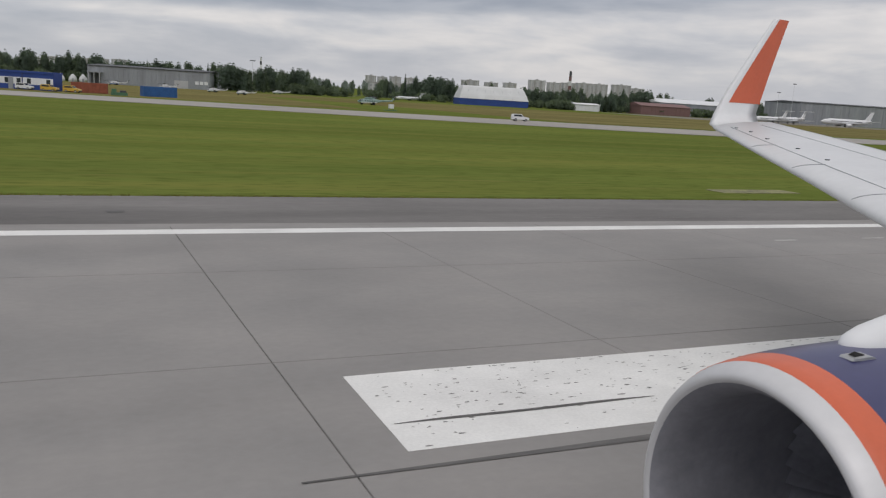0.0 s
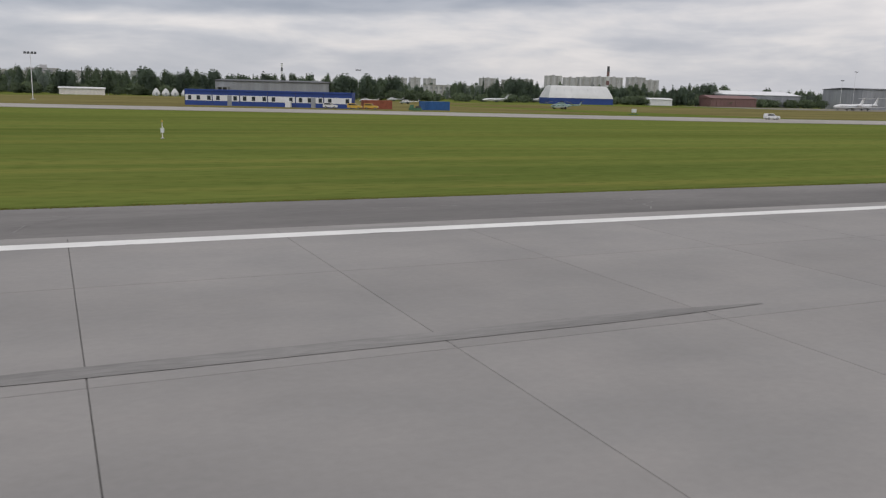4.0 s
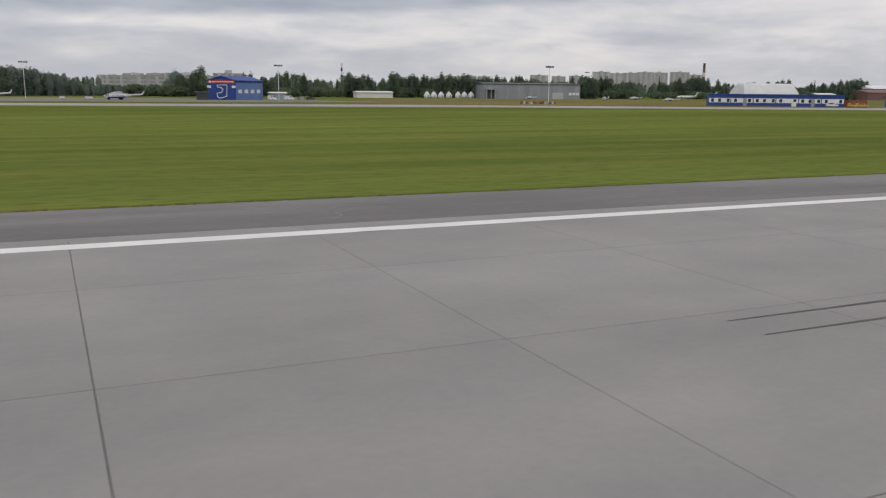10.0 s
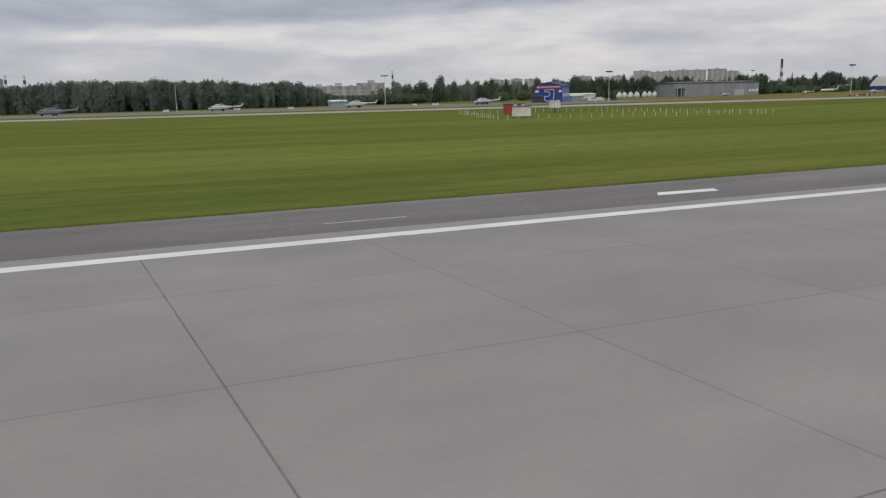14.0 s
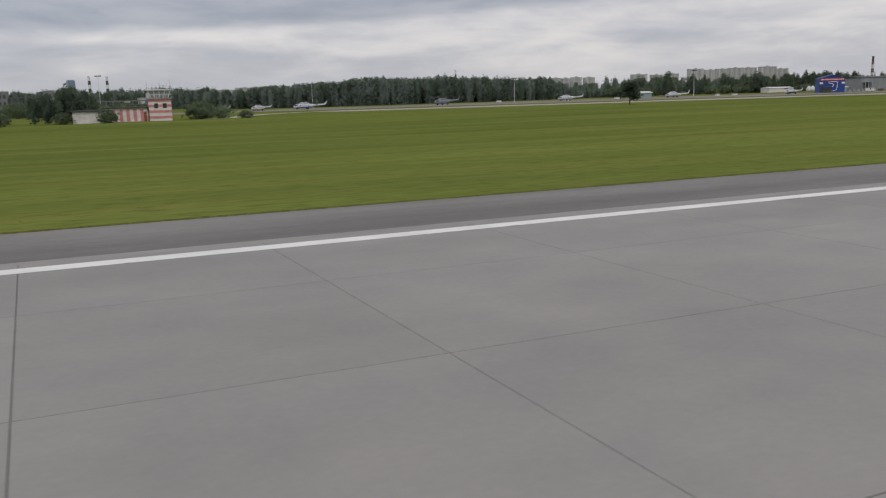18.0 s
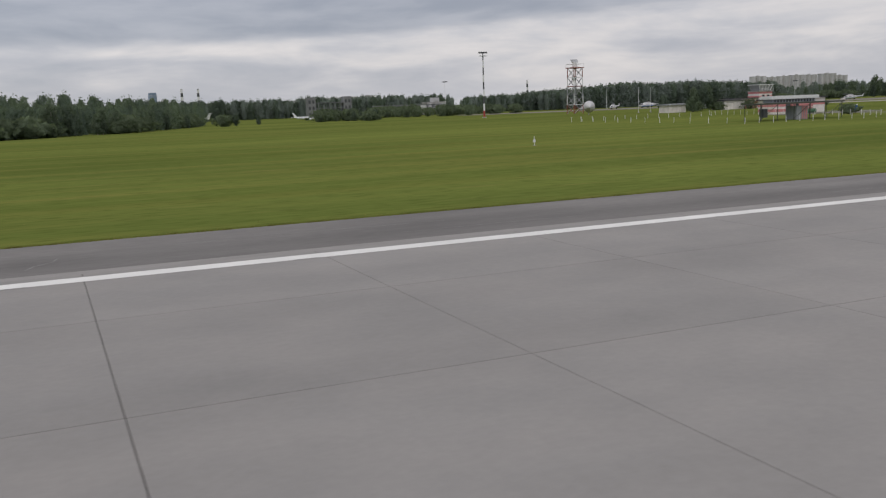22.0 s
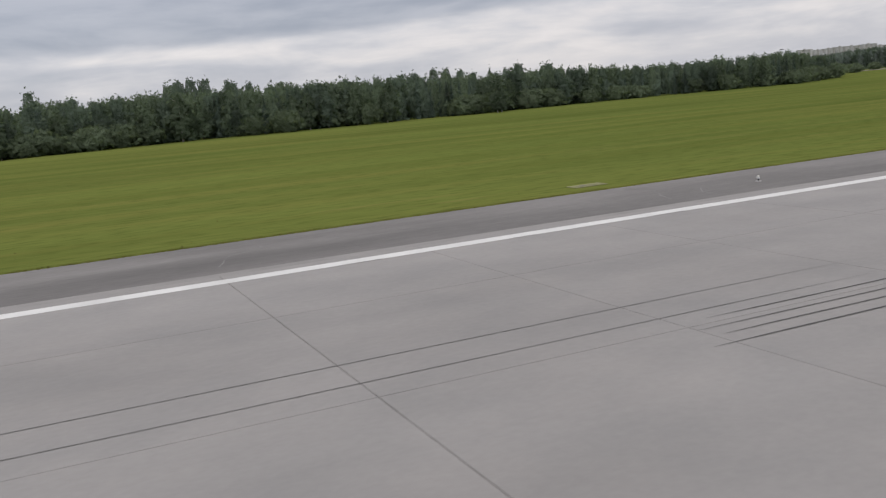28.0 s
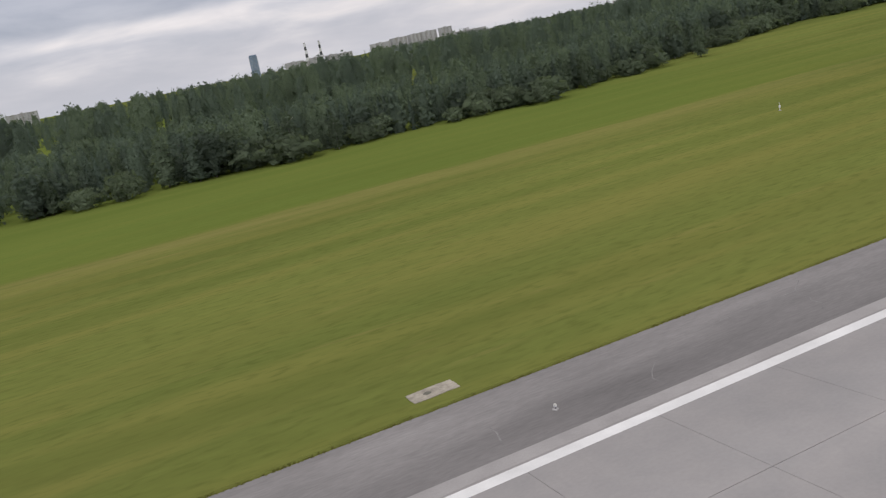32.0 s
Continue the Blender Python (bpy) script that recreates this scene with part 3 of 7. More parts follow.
rest = Build()
slab_jobs = []
for i in range(len(joints) - 1):
    x0, x1 = joints[i], joints[i + 1]
    for j in range(len(ROWS_Y) - 1):
        y0, y1 = ROWS_Y[j], ROWS_Y[j + 1]
        if j in (5, 6) and -930 < x0 < 20 and len(slab_jobs) < 300:
            slab_jobs.append((x0, x1, y0, y1))
        else:
            rest.add(*slab_ring(x0, x1, y0, y1))
part("slab_field", rest, M_SLAB2, runway, "grey concrete slabs", kind="stuff")

# painted edge line, touchdown marks, thin lines on the shoulder
b = Build()
LINE = ((XA, 0.275, 0.40), (-1010, 0.275, 0.40), (-970, 0.275, 0.44), (-945, 0.27, 0.18), (-915, 0.265, 0.0), (-780, 0.30, -0.02), (-600, 0.315, 0.0), (XB, 0.325, 0.0))
b.add([(x, STRIPE_Y + c + side * w, z) for x, w, c in LINE for side, z in ((-1, -0.002), (-1, 0.004), (1, 0.004), (1, -0.002))],
      [(4 * i + k, 4 * i + k + 1, 4 * i + k + 5, 4 * i + k + 4) for i in range(len(LINE) - 1) for k in range(3)])
part("edge_line", b, M_PAINT, runway, "solid white painted runway edge line")
b = Build()
x = XA
while x < XB:
    step = rng.uniform(0.15, 1.3)
    side = float(np.interp(x, [q[0] for q in LINE], [q[2] for q in LINE])) + rng.choice((-1.06, 1.06)) * float(np.interp(x, [q[0] for q in LINE], [q[1] for q in LINE]))
    if rng.random() < 0.12:
        flat_strip(b, [(x, STRIPE_Y + side), (x + step, STRIPE_Y + side + rng.uniform(-0.02, 0.02))], 0.045, 0.006)
    x += step
part("worn_paint", b, M_SLAB2, runway, "chips worn out of the edge line", kind="stuff")


def paint_block(x0, x1, y0, y1, chips):
    b = Build()
    n = 24
    ring = [(x0 + (x1 - x0) * i / n, y0 + rng.uniform(-0.02, 0.02)) for i in range(n + 1)] + [(x1 - (x1 - x0) * i / n, y1 + rng.uniform(-0.02, 0.02)) for i in range(n + 1)]
    b.prism(ring, -0.002, 0.004)
    part("touchdown_mark", b, M_PAINT, runway, "white painted touchdown bar, chipped")
    b = Build()
    for k in range(chips):
        cx, cy = rng.uniform(x0 + 0.2, x1 - 0.2), y0 + (y1 - y0) * min(0.97, max(0.03, rng.gauss(0.6, 0.25)))
        l, w, n = rng.uniform(0.015, 0.08) * rng.random() ** 0.5, rng.uniform(0.005, 0.02), 6
        b.add([(cx + l * rng.uniform(0.6, 1.1) * math.cos(a * math.pi / 3), cy + w * rng.uniform(0.6, 1.2) * math.sin(a * math.pi / 3), 0.0075) for a in range(n)], [tuple(range(n))])
    part("paint_chip", b, M_RUBL, runway, "dark chips in the paint", kind="stuff")


paint_block(3.3, 33.0, 7.96, 10.47, 1300)
paint_block(-912.0, -899.0, 9.45, 11.6, 260)

SKIDS = ((2.0, 45, 7.55, 0.22, 0), (3.4, 7.2, 8.72, 0.07, 0), (-13.5, -2.5, 8.33, 0.13, 0), (-12.5, -2.0, 7.78, 0.13, 0), (-12.2, -2.4, 7.55, 0.16, 0), (-8.2, -6.6, 8.7, 0.06, 0),
         (-27.0, -14.5, 8.53, 0.16, 1), (-26.0, -15.0, 7.79, 0.16, 1), (-41.0, -35.0, 7.85, 0.14, 1), (-92, -78, 9.45, 0.10, 0), (-60, -44, 11.9, 0.5, 1), (-118, -96, 9.48, 0.09, 0),
         (-113.6, -108, 6.55, 0.09, 0), (-144, -136.3, 8.97, 0.08, 1), (-143.5, -136.6, 8.47, 0.08, 1), (-141, -131, 7.62, 0.16, 0), (-140.2, -135.8, 7.25, 0.07, 1), (-137.5, -131, 9.5, 0.06, 1), (-138.5, -133, 6.7, 0.10, 1), (-249.8, -247, 6.02, 0.05, 1), (-254.6, -253, 10.15, 0.05, 1), (-185, -146, 10.75, 0.15, 0), (-185, -150, 9.88, 0.16, 0), (-282.2, -279.9, 9.66, 0.06, 1),
         (-285.7, -283.8, 9.52, 0.06, 1), (-419.4, -416, 6.9, 0.09, 1), (-560, -540, 6.6, 0.2, 1), (-862, -840, 13.1, 0.03, 1), (-862, -841, 12.0, 0.03, 1), (-846.6, -838, 10.15, 0.05, 0),
         (-845.6, -838, 11.5, 0.04, 0), (-846.2, -838, 11.0, 0.04, 0), (-846, -838, 10.6, 0.05, 0), (-889.8, -880, 7.77, 0.12, 0), (-930, -922, 10.95, 0.16, 1), (-928, -920, 9.92, 0.3, 1), (-945, -915, 7.5, 0.5, 1))
for x0, x1, y, w, faint in SKIDS:
    b = Build()
    n = 14
    pts = [(x0 + (x1 - x0) * i / n, y + 0.008 * math.sin(i * 0.7)) for i in range(n + 1)]
    vs = []
    for i, (x, yy) in enumerate(pts):
        k = w / 2 * (0.15 + 0.85 * min(1, i / 2.5, (n - i) / 2.5))
        vs += [(x, yy - k, 0.009), (x, yy + k, 0.009)]
    b.add(vs, [(2 * i, 2 * i + 1, 2 * i + 3, 2 * i + 2) for i in range(n)])
    part("skid_mark", b, M_RUBL if faint else M_RUB, runway, "faint grey tyre streak" if faint else "dark rubber tyre streak")


def flat_poly(name, cx, cy, lx, ly, material, label, z=0.006, n=12, parent=None):
    b = Build()
    ring = []
    for i in range(n):
        a = 2 * math.pi * i / n
        s = max(abs(math.cos(a)), abs(math.sin(a)))
        r = (1 / s) * 0.9 + 0.1
        ring.append((cx + lx / 2 * r * math.cos(a) * rng.uniform(0.88, 1.08), cy + ly / 2 * r * math.sin(a) * rng.uniform(0.88, 1.08)))
    b.prism(ring, -0.003, z)
    return part(name, b, material, parent or runway, label)


flat_poly("repair_patch", -164.2, 13.4, 0.55, 0.95, M_PATCH, "pale square repair patch in the concrete")
for px, py, lx, ly in ((-163.2, 17.3, 2.2, 0.12), (-161.9, 17.25, 0.7, 0.1), (-503.9, 15.8, 0.35, 0.3), (-151.5, 12.3, 1.8, 0.3), (-573.0, 13.5, 0.8, 0.1), (20.5, 19.4, 0.9, 0.15), (24.5, 19.5, 1.0, 0.15), (-88.9, 18.6, 0.7, 0.12)):
    flat_poly("repair_patch", px, py, lx, ly, M_PATCH, "pale mortar repair along a joint")
for px, py, lx, ly in ((-541.3, 11.68, 1.6, 0.14), (-539.6, 11.75, 1.0, 0.1), (-537.2, 11.75, 0.9, 0.16), (-536.0, 11.8, 0.8, 0.18), (-534.2, 11.75, 1.6, 0.1), (-247.5, 8.95, 0.25, 0.25)):
    flat_poly("repair_patch", px, py - 0.38 if py > 11 else py, lx, ly * 0.8, M_MORT, "pale mortar patch beside a joint")
for k in range(9):
    flat_poly("tar_spot", joint_x(-542.3, 11.7 + k * 0.55) + rng.uniform(-0.03, 0.03), 11.7 + k * 0.55 + rng.uniform(-0.15, 0.15), rng.uniform(0.03, 0.08), rng.uniform(0.12, 0.34), M_RUB, "black tar spot on a joint", n=8)
for px, py, lx, ly in ((1.0, 25.4, 0.5, 0.6), (-118.0, 25.2, 0.7, 0.6), (-278.7, 25.5, 0.8, 0.6), (-423.7, 25.1, 0.6, 0.35), (-580.8, 25.05, 0.5, 0.35), (-962.2, 25.6, 0.5, 0.35), (-697.8, 26.5, 0.9, 0.7)):
    flat_poly("oil_stain", px, py, lx, ly, M_RUB, "dark sunken drain cover stain", z=-0.006, parent=shoulder)
b = Build()
b.box(-102.6, -97.0, 25.3, 25.42, -0.02, -0.006)
part("painted_line", b, M_PAINT, shoulder, "short thin white line on the asphalt")

# concrete pads in the grass beside the shoulder
for px, py, lx, ly in ((30.8, 31.6, 5, 1.3), (-221, 31.2, 2.6, 0.9), (-330, 31.5, 3, 0.8), (-485.8, 32.6, 3.0, 0.8), (-525.0, 32.6, 2.8, 1.1), (-662.4, 32.5, 2.2, 1.0), (-690.9, 31.9, 2.2, 1.0), (-777.6, 31.1, 2.0, 0.9), (-836.0, 30.3, 1.6, 0.8), (-866, 32.0, 2.4, 0.8), (-920.7, 29.95, 2.2, 1.0), (-902.4, 38.2, 2.2, 0.8), (-941.8, 30.2, 2.3, 1.15), (-1001.4, 30.35, 2.1, 1.0)):
    pad = thing("concrete_pad", px, py, 0.0, rng.uniform(-2, 2), "weathered pale concrete pad sunk in the grass", "concrete pad", "pads beside the runway")
    b = Build()
    ring = [(-lx / 2, -ly / 2), (-lx / 6, -ly / 2 * 1.08), (lx / 4, -ly / 2 * 0.94), (lx / 2, -ly / 2), (lx / 2 * 1.03, 0), (lx / 2, ly / 2), (lx / 5, ly / 2 * 1.07), (-lx / 4, ly / 2), (-lx / 2, ly / 2 * 0.95), (-lx / 2 * 1.04, 0)]
    b.prism(ring, -0.1, 0.055)
    part("slab", b, M_PAD if px < -910 else M_PADOLD, pad)
    b = Build()
    b.prism([(-0.25 + 0.2 * math.cos(a), 0.2 * math.sin(a) * 0.8) for a in (0.2, 1.3, 2.4, 3.3, 4.4, 5.5)], 0.05, 0.062)
    part("soil_spot", b, M_DIRT, pad, "dark soil on the slab")

# taxiway beyond the grass, apron beside it
TAXI = ((240, 86), (150, 92), (80, 102), (40, 112), (-10, 128), (-65, 145), (-120, 164), (-200, 176), (-290, 196), (-345, 209), (-400, 224))
b = drape([[(x, y) for x, y in TAXI] + [(x - 2, y + 25) for x, y in reversed(TAXI)]], 0.07)
taxiway = single("taxiway", b, M_TAXI, "pale concrete taxiway crossing the grass", "taxiway", "structure")
rough = single("rough_ground", drape(([(84, 132), (240, 118), (520, 130), (560, 300), (430, 288), (250, 298), (130, 330), (60, 260)],
                                     [(-135, 196), (-20, 160), (50, 150), (50, 250), (120, 340), (60, 380), (-40, 415), (-100, 300)]), 0.025), M_DRY, "dry olive brown rough grass before the hangars", "grass", "structure")
apron = single("apron", drape(([(-150, 226), (-215, 236), (-290, 256), (-400, 285), (-480, 318), (-470, 360), (-380, 362), (-180, 352), (-120, 300), (-110, 240)],), 0.045), M_APRON, "grey asphalt helicopter apron", "apron", "structure")
b = Build()
flat_strip(b, [(60, 128), (74, 112), (80, 103)], 1.6, 0.085)
part("taxi_line", b, M_PAD, taxiway, "faded yellow lead line")
single("pavement", drape(([(250, 300), (430, 290), (440, 420), (270, 400)],), 0.05), M_APRON, "grey apron under parked jets", "apron", "structure")

# gravel service track from the shoulder to the red and white building
TRACK = ((-500.2, 28.45, 2.6), (-499.8, 30, 2.2), (-498.4, 33, 2.1), (-496.9, 40, 2.0), (-496.6, 52, 1.7), (-497.4, 70, 1.45), (-498.0, 90, 1.4), (-498.3, 103, 2.2), (-498.8, 112, 5.5))
fine = []
for (x0, y0, w0), (x1, y1, w1) in zip(TRACK[:-1], TRACK[1:]):
    for k in range(8):
        s = k / 8
        e = s * s * (3 - 2 * s)
        fine.append((x0 + (x1 - x0) * e, y0 + (y1 - y0) * s, (w0 + (w1 - w0) * e) * rng.uniform(0.82, 1.18)))
TRACK = tuple(fine) + TRACK[-1:]
b = Build()
vs = []
for x, y, w in TRACK:
    vs += [(x - w / 2, y, 0.05), (x + w / 2, y, 0.05), (x - w / 2 - 0.3, y, -0.1), (x + w / 2 + 0.3, y, -0.1)]
fs = []
for i in range(len(TRACK) - 1):
    a, c = 4 * i, 4 * i + 4
    fs += [(a, a + 1, c + 1, c), (a + 2, a, c, c + 2), (a + 1, a + 3, c + 3, c + 1)]
fs.append((2, 3, 1, 0))
b.add(vs, fs)
single("service_road", b, M_DIRT, "rough grey gravel track through the grass", "track", "structure")
b = Build()
b.prism([(-511, 111.5), (-503, 112.5), (-497, 110.5), (-491, 110.5), (-486.5, 114), (-485.5, 121), (-489, 125), (-494, 118.5), (-511, 118)], -0.1, 0.04)
single("yard", b, M_DIRT, "bare gravel yard before the low building", "yard", "structure")
b = Build()
flat_strip(b, [(-441, 182), (-436, 186), (-432, 194), (-427, 208), (-418, 226), (-404, 240)], 4.2, 0.045)
b.v = [(x, y, z + gz_at(y)) for x, y, z in b.v]
single("service_road", b, M_PAD, "pale gravel path from the tower to the taxiway", "track", "structure")

# fringe and tufts of grass
b = Build()
tv, tf = [], []
for k in range(30000):
    x = rng.uniform(-1040, 45)
    r = rng.random()
    y = GRASS_Y + 0.05 + (rng.random() ** 2) * 0.45 if r < 0.97 else GRASS_Y + 0.3 + rng.random() ** 1.6 * 8
    if -502.5 < x < -495.5 and y < 60:
        continue
    h = rng.uniform(0.008, 0.04) if r < 0.97 else rng.uniform(0.03, 0.07)
    w = rng.uniform(0.015, 0.05)
    a = rng.uniform(-0.6, 0.6)
    dx, dy = math.cos(a) * w, math.sin(a) * w
    o = len(tv)
    tv += [(x - dx, y - dy, -0.12 if r < 0.97 else 0.0), (x + dx, y + dy, -0.12 if r < 0.97 else 0.0), (x + dx * 0.8, y + dy + 0.03, h * rng.uniform(0.5, 1)), (x, y + 0.04, h), (x - dx * 0.8, y - dy, h * rng.uniform(0.4, 0.9))]
    tf.append((o, o + 1, o + 2, o + 3, o + 4))
b.add(tv, tf)
single("grass_tufts", b, M_TUFT, "ragged grass fringe along the asphalt", "grass", "stuff")

# ---- the airliner's wing and engine where it stands at the start ----
air = thing("airliner", 0, 0, 0, 0, "white airliner wing with orange winglet and violet engine", "aircraft")


def section(le, te, thick, y, n=14):
    """A wing section from leading to trailing edge, closed."""
    up, lo = [], []
    for i in range(n + 1):
        s = i / n
        u = s * s * (3 - 2 * s) if s < 0.5 else s
        t = thick * 5 * (0.2969 * math.sqrt(u) - 0.126 * u - 0.3516 * u * u + 0.2843 * u ** 3 - 0.1036 * u ** 4)
        x = le[0] + (te[0] - le[0]) * u
        z = le[1] + (te[1] - le[1]) * u
        up.append((x, y, z + t * 1.1))
        lo.append((x, y, z - t * 0.9))
    return up + lo[::-1][1:-1]


STATIONS = ((3.0, (7.25, 2.10), (13.4, 2.42), 0.66), (6.0, (8.75, 2.44), (13.45, 2.76), 0.50), (10.0, (10.78, 2.90), (13.75, 3.22), 0.32), (13.0, (12.30, 3.22), (14.55, 3.50), 0.22), (15.4, (13.52, 3.49), (15.25, 3.70), 0.14))
b = Build()
b.rings([section(le, te, th, y) for y, le, te, th in STATIONS])
wing = part("wing", b, M_WING, air, "pale grey painted wing skin", True)
# slat line, panel joints and small vents on the upper skin
b = Build()


def wing_point(y, u, lift=0.012):
    for (y0, l0, t0, h0), (y1, l1, t1, h1) in zip(STATIONS[:-1], STATIONS[1:]):
        if y0 <= y <= y1:
            k = (y - y0) / (y1 - y0)
            le = [l0[i] + (l1[i] - l0[i]) * k for i in (0, 1)]
            te = [t0[i] + (t1[i] - t0[i]) * k for i in (0, 1)]
            th = h0 + (h1 - h0) * k
    t = th * 5 * (0.2969 * math.sqrt(u) - 0.126 * u - 0.3516 * u * u + 0.2843 * u ** 3 - 0.1036 * u ** 4)
    return (le[0] + (te[0] - le[0]) * u, y, le[1] + (te[1] - le[1]) * u + t * 1.1 + lift)


for u in (0.16, 0.62):
    for k in range(30):
        ya, yb = 4 + k * 0.36, 4 + (k + 1) * 0.36
        b.tube(wing_point(ya, u, 0.003), wing_point(yb, u, 0.003), 0.005, n=4, caps=False)
    part("panel_line", b, M_GREY, wing, "fine dark panel line along the wing")
    b = Build()
for y in (6.2, 8.4, 10.6, 12.7):
    for k in range(6):
        b.tube(wing_point(y - 0.08 * k, 0.16 * k / 6 + 0.01, 0.003), wing_point(y - 0.08 * (k + 1), 0.16 * (k + 1) / 6 + 0.01, 0.003), 0.005, n=4, caps=False)
    part("slat_joint", b, M_GREY, wing, "fine dark slat joint")
    b = Build()
for y, u in ((14.6, 0.2), (13.9, 0.24), (12.9, 0.22), (11.6, 0.25), (10.4, 0.24)):
    b = Build()
    x, yy, z = wing_point(y, u, 0.0)
    b.box(x - 0.03, x + 0.04, yy - 0.035, yy + 0.035, z - 0.03, z + 0.012, 0.012)
    part("vent", b, M_GREYD, wing, "small dark vent")
# blended winglet
b = Build()
rings = []
for k in range(9):
    s = k / 8
    a = min(1, s / 0.35)
    y = 15.35 + 0.62 * math.sin(a * math.pi / 2) + 0.5 * max(0, s - 0.25)
    z = 3.50 + 0.42 * (1 - math.cos(a * math.pi / 2)) + 2.27 * max(0, (s - 0.22) / 0.78)
    lx = 13.52 + (0.36 * a) + 1.98 * max(0, (s - 0.18) / 0.82)
    c = 1.72 - 1.22 * s ** 0.8
    th = 0.07 * (1 - 0.6 * s) + 0.015
    nx, nz = -math.sin(min(1, a) * math.pi / 2.15), math.cos(min(1, a) * math.pi / 2.15)
    ring = []
    for u in (0, 0.1, 0.35, 0.7, 1.0, 0.7, 0.35, 0.1):
        side = 1 if len(ring) < 4 else -1
        t = th * (0 if u in (0, 1.0) else 1.0 if u != 0.7 else 0.6) * side
        ring.append((lx + c * u, y + nx * t, z + nz * t + 0.18 * u * (1 - a)))
    rings.append(ring)
b.rings(rings)
winglet = part("winglet", b, M_WHITE, air, "white blended winglet root and leading edge", True)
b = Build()
org = []
lower = [tuple(p + (q - p) * 0.45 for p, q in zip(u, v)) for u, v in zip(rings[2], rings[3])]
for r in [lower] + rings[3:]:
    off = 0.006
    org.append([(r[i][0] + (0.10 if i == 1 else 0.0), r[i][1] - off, r[i][2] + 0.0) for i in (1, 2, 3, 4)])
b.rings(org, caps=False, closed=False)
part("livery_panel", b, M_ORANGE, winglet, "orange painted winglet face")

ECY, ECZ, EX = 3.40, 1.46, 3.66
eng = thing("jet_engine", 0, 0, 0, 0)
eng.parent = air
b = Build().lathe_x([(EX - 0.088, 0.878), (EX - 0.102, 0.892), (EX - 0.108, 0.908), (EX - 0.096, 0.934), (EX - 0.066, 0.960), (EX - 0.025, 0.983), (EX + 0.02, 1.0)], ECY, ECZ, 72)
part("inlet_lip", b, M_LIP, eng, "pale polished metal inlet lip", True)
b = Build().lathe_x([(EX + 0.02, 1.0), (EX + 0.024, 1.004), (EX + 0.12, 1.022), (EX + 0.225, 1.036)], ECY, ECZ, 72)
part("livery_band", b, M_ORANGE, eng, "orange painted band", True)
b = Build().lathe_x([(EX + 0.225, 1.036), (EX + 0.38, 1.049), (EX + 0.56, 1.060), (EX + 1.0, 1.075), (EX + 2.2, 1.07), (EX + 3.2, 0.98), (EX + 3.7, 0.86)], ECY, ECZ, 72)
part("cowl", b, M_PURPLE, eng, "glossy violet engine cowl", True)
b = Build().lathe_x([(EX - 0.088, 0.878), (EX - 0.06, 0.856), (EX + 0.0, 0.828), (EX + 0.1, 0.805), (EX + 0.22, 0.792), (EX + 0.42, 0.785), (EX + 0.9, 0.775), (EX + 1.15, 0.775)], ECY, ECZ, 72)
part("inlet_duct", b, M_DUCT, eng, "dark inlet duct", True)
b = Build().lathe_x([(EX + 1.15, 0.79), (EX + 1.16, 0.3), (EX + 1.16, 0.02)], ECY, ECZ, 48)
part("fan_backing", b, M_DUCT, eng, "", True)
for k in range(36):
    a = 2 * math.pi * k / 36
    b = Build()
    ring = []
    for r, tw, w in ((0.2, 0.3, 0.05), (0.35, 0.5, 0.06), (0.5, 0.7, 0.07), (0.64, 0.86, 0.075), (0.765, 1.0, 0.08)):
        row = []
        for s in (-1, 1):
            x = EX + 1.08 + s * w * math.cos(tw)
            off = s * w * math.sin(tw)
            row.append((x, ECY + r * math.cos(a) - off * math.sin(a), ECZ + r * math.sin(a) + off * math.cos(a)))
        ring.append(row)
    b.rings(ring, caps=False, closed=False)
    part("fan_blade", b, M_FAN, eng, "", True)
b = Build().lathe_x([(EX + 0.80, 0.005), (EX + 0.84, 0.05), (EX + 0.95, 0.13), (EX + 1.1, 0.21)], ECY, ECZ, 32)
spin = part("spinner", b, M_DARK, eng, "dark spinner with white swirl", True)
b = Build()
pts = []
for k in range(12):
    a, r = 0.6 + k * 0.42, 0.03 + 0.011 * k
    pts.append(Vector((EX + 0.80 + (r / 0.21) ** 1.3 * 0.29, ECY + r * math.cos(a), ECZ + r * math.sin(a))))
for p, q in zip(pts[:-1], pts[1:]):
    b.tube(p, q, 0.012, n=5)
part("swirl", b, M_WHITE, spin)
b = Build()
b.profile([(EX + 1.5, 2.62), (EX + 2.0, 2.86), (EX + 3.2, 3.02), (EX + 4.9, 2.7), (EX + 4.9, 2.1), (EX + 2.4, 2.3), (EX + 1.6, 2.5)], ECY - 0.18, ECY + 0.18)
part("pylon", b, M_WHITE, air, "white engine pylon fairing")
b = Build()
fair = []
for dx, w, h in ((0.68, 0.01, 0.01), (0.70, 0.06, 0.05), (0.76, 0.11, 0.09), (0.9, 0.155, 0.14), (1.15, 0.18, 0.2), (1.6, 0.2, 0.3)):
    fair.append([(EX + dx, ECY + 0.14 + w * math.cos(a * math.pi / 12), 2.50 + h * math.sin(a * math.pi / 12)) for a in range(13)])
b.rings(fair)
part("fairing", b, M_WHITE, air, "white rounded nose of the pylon fairing", True)
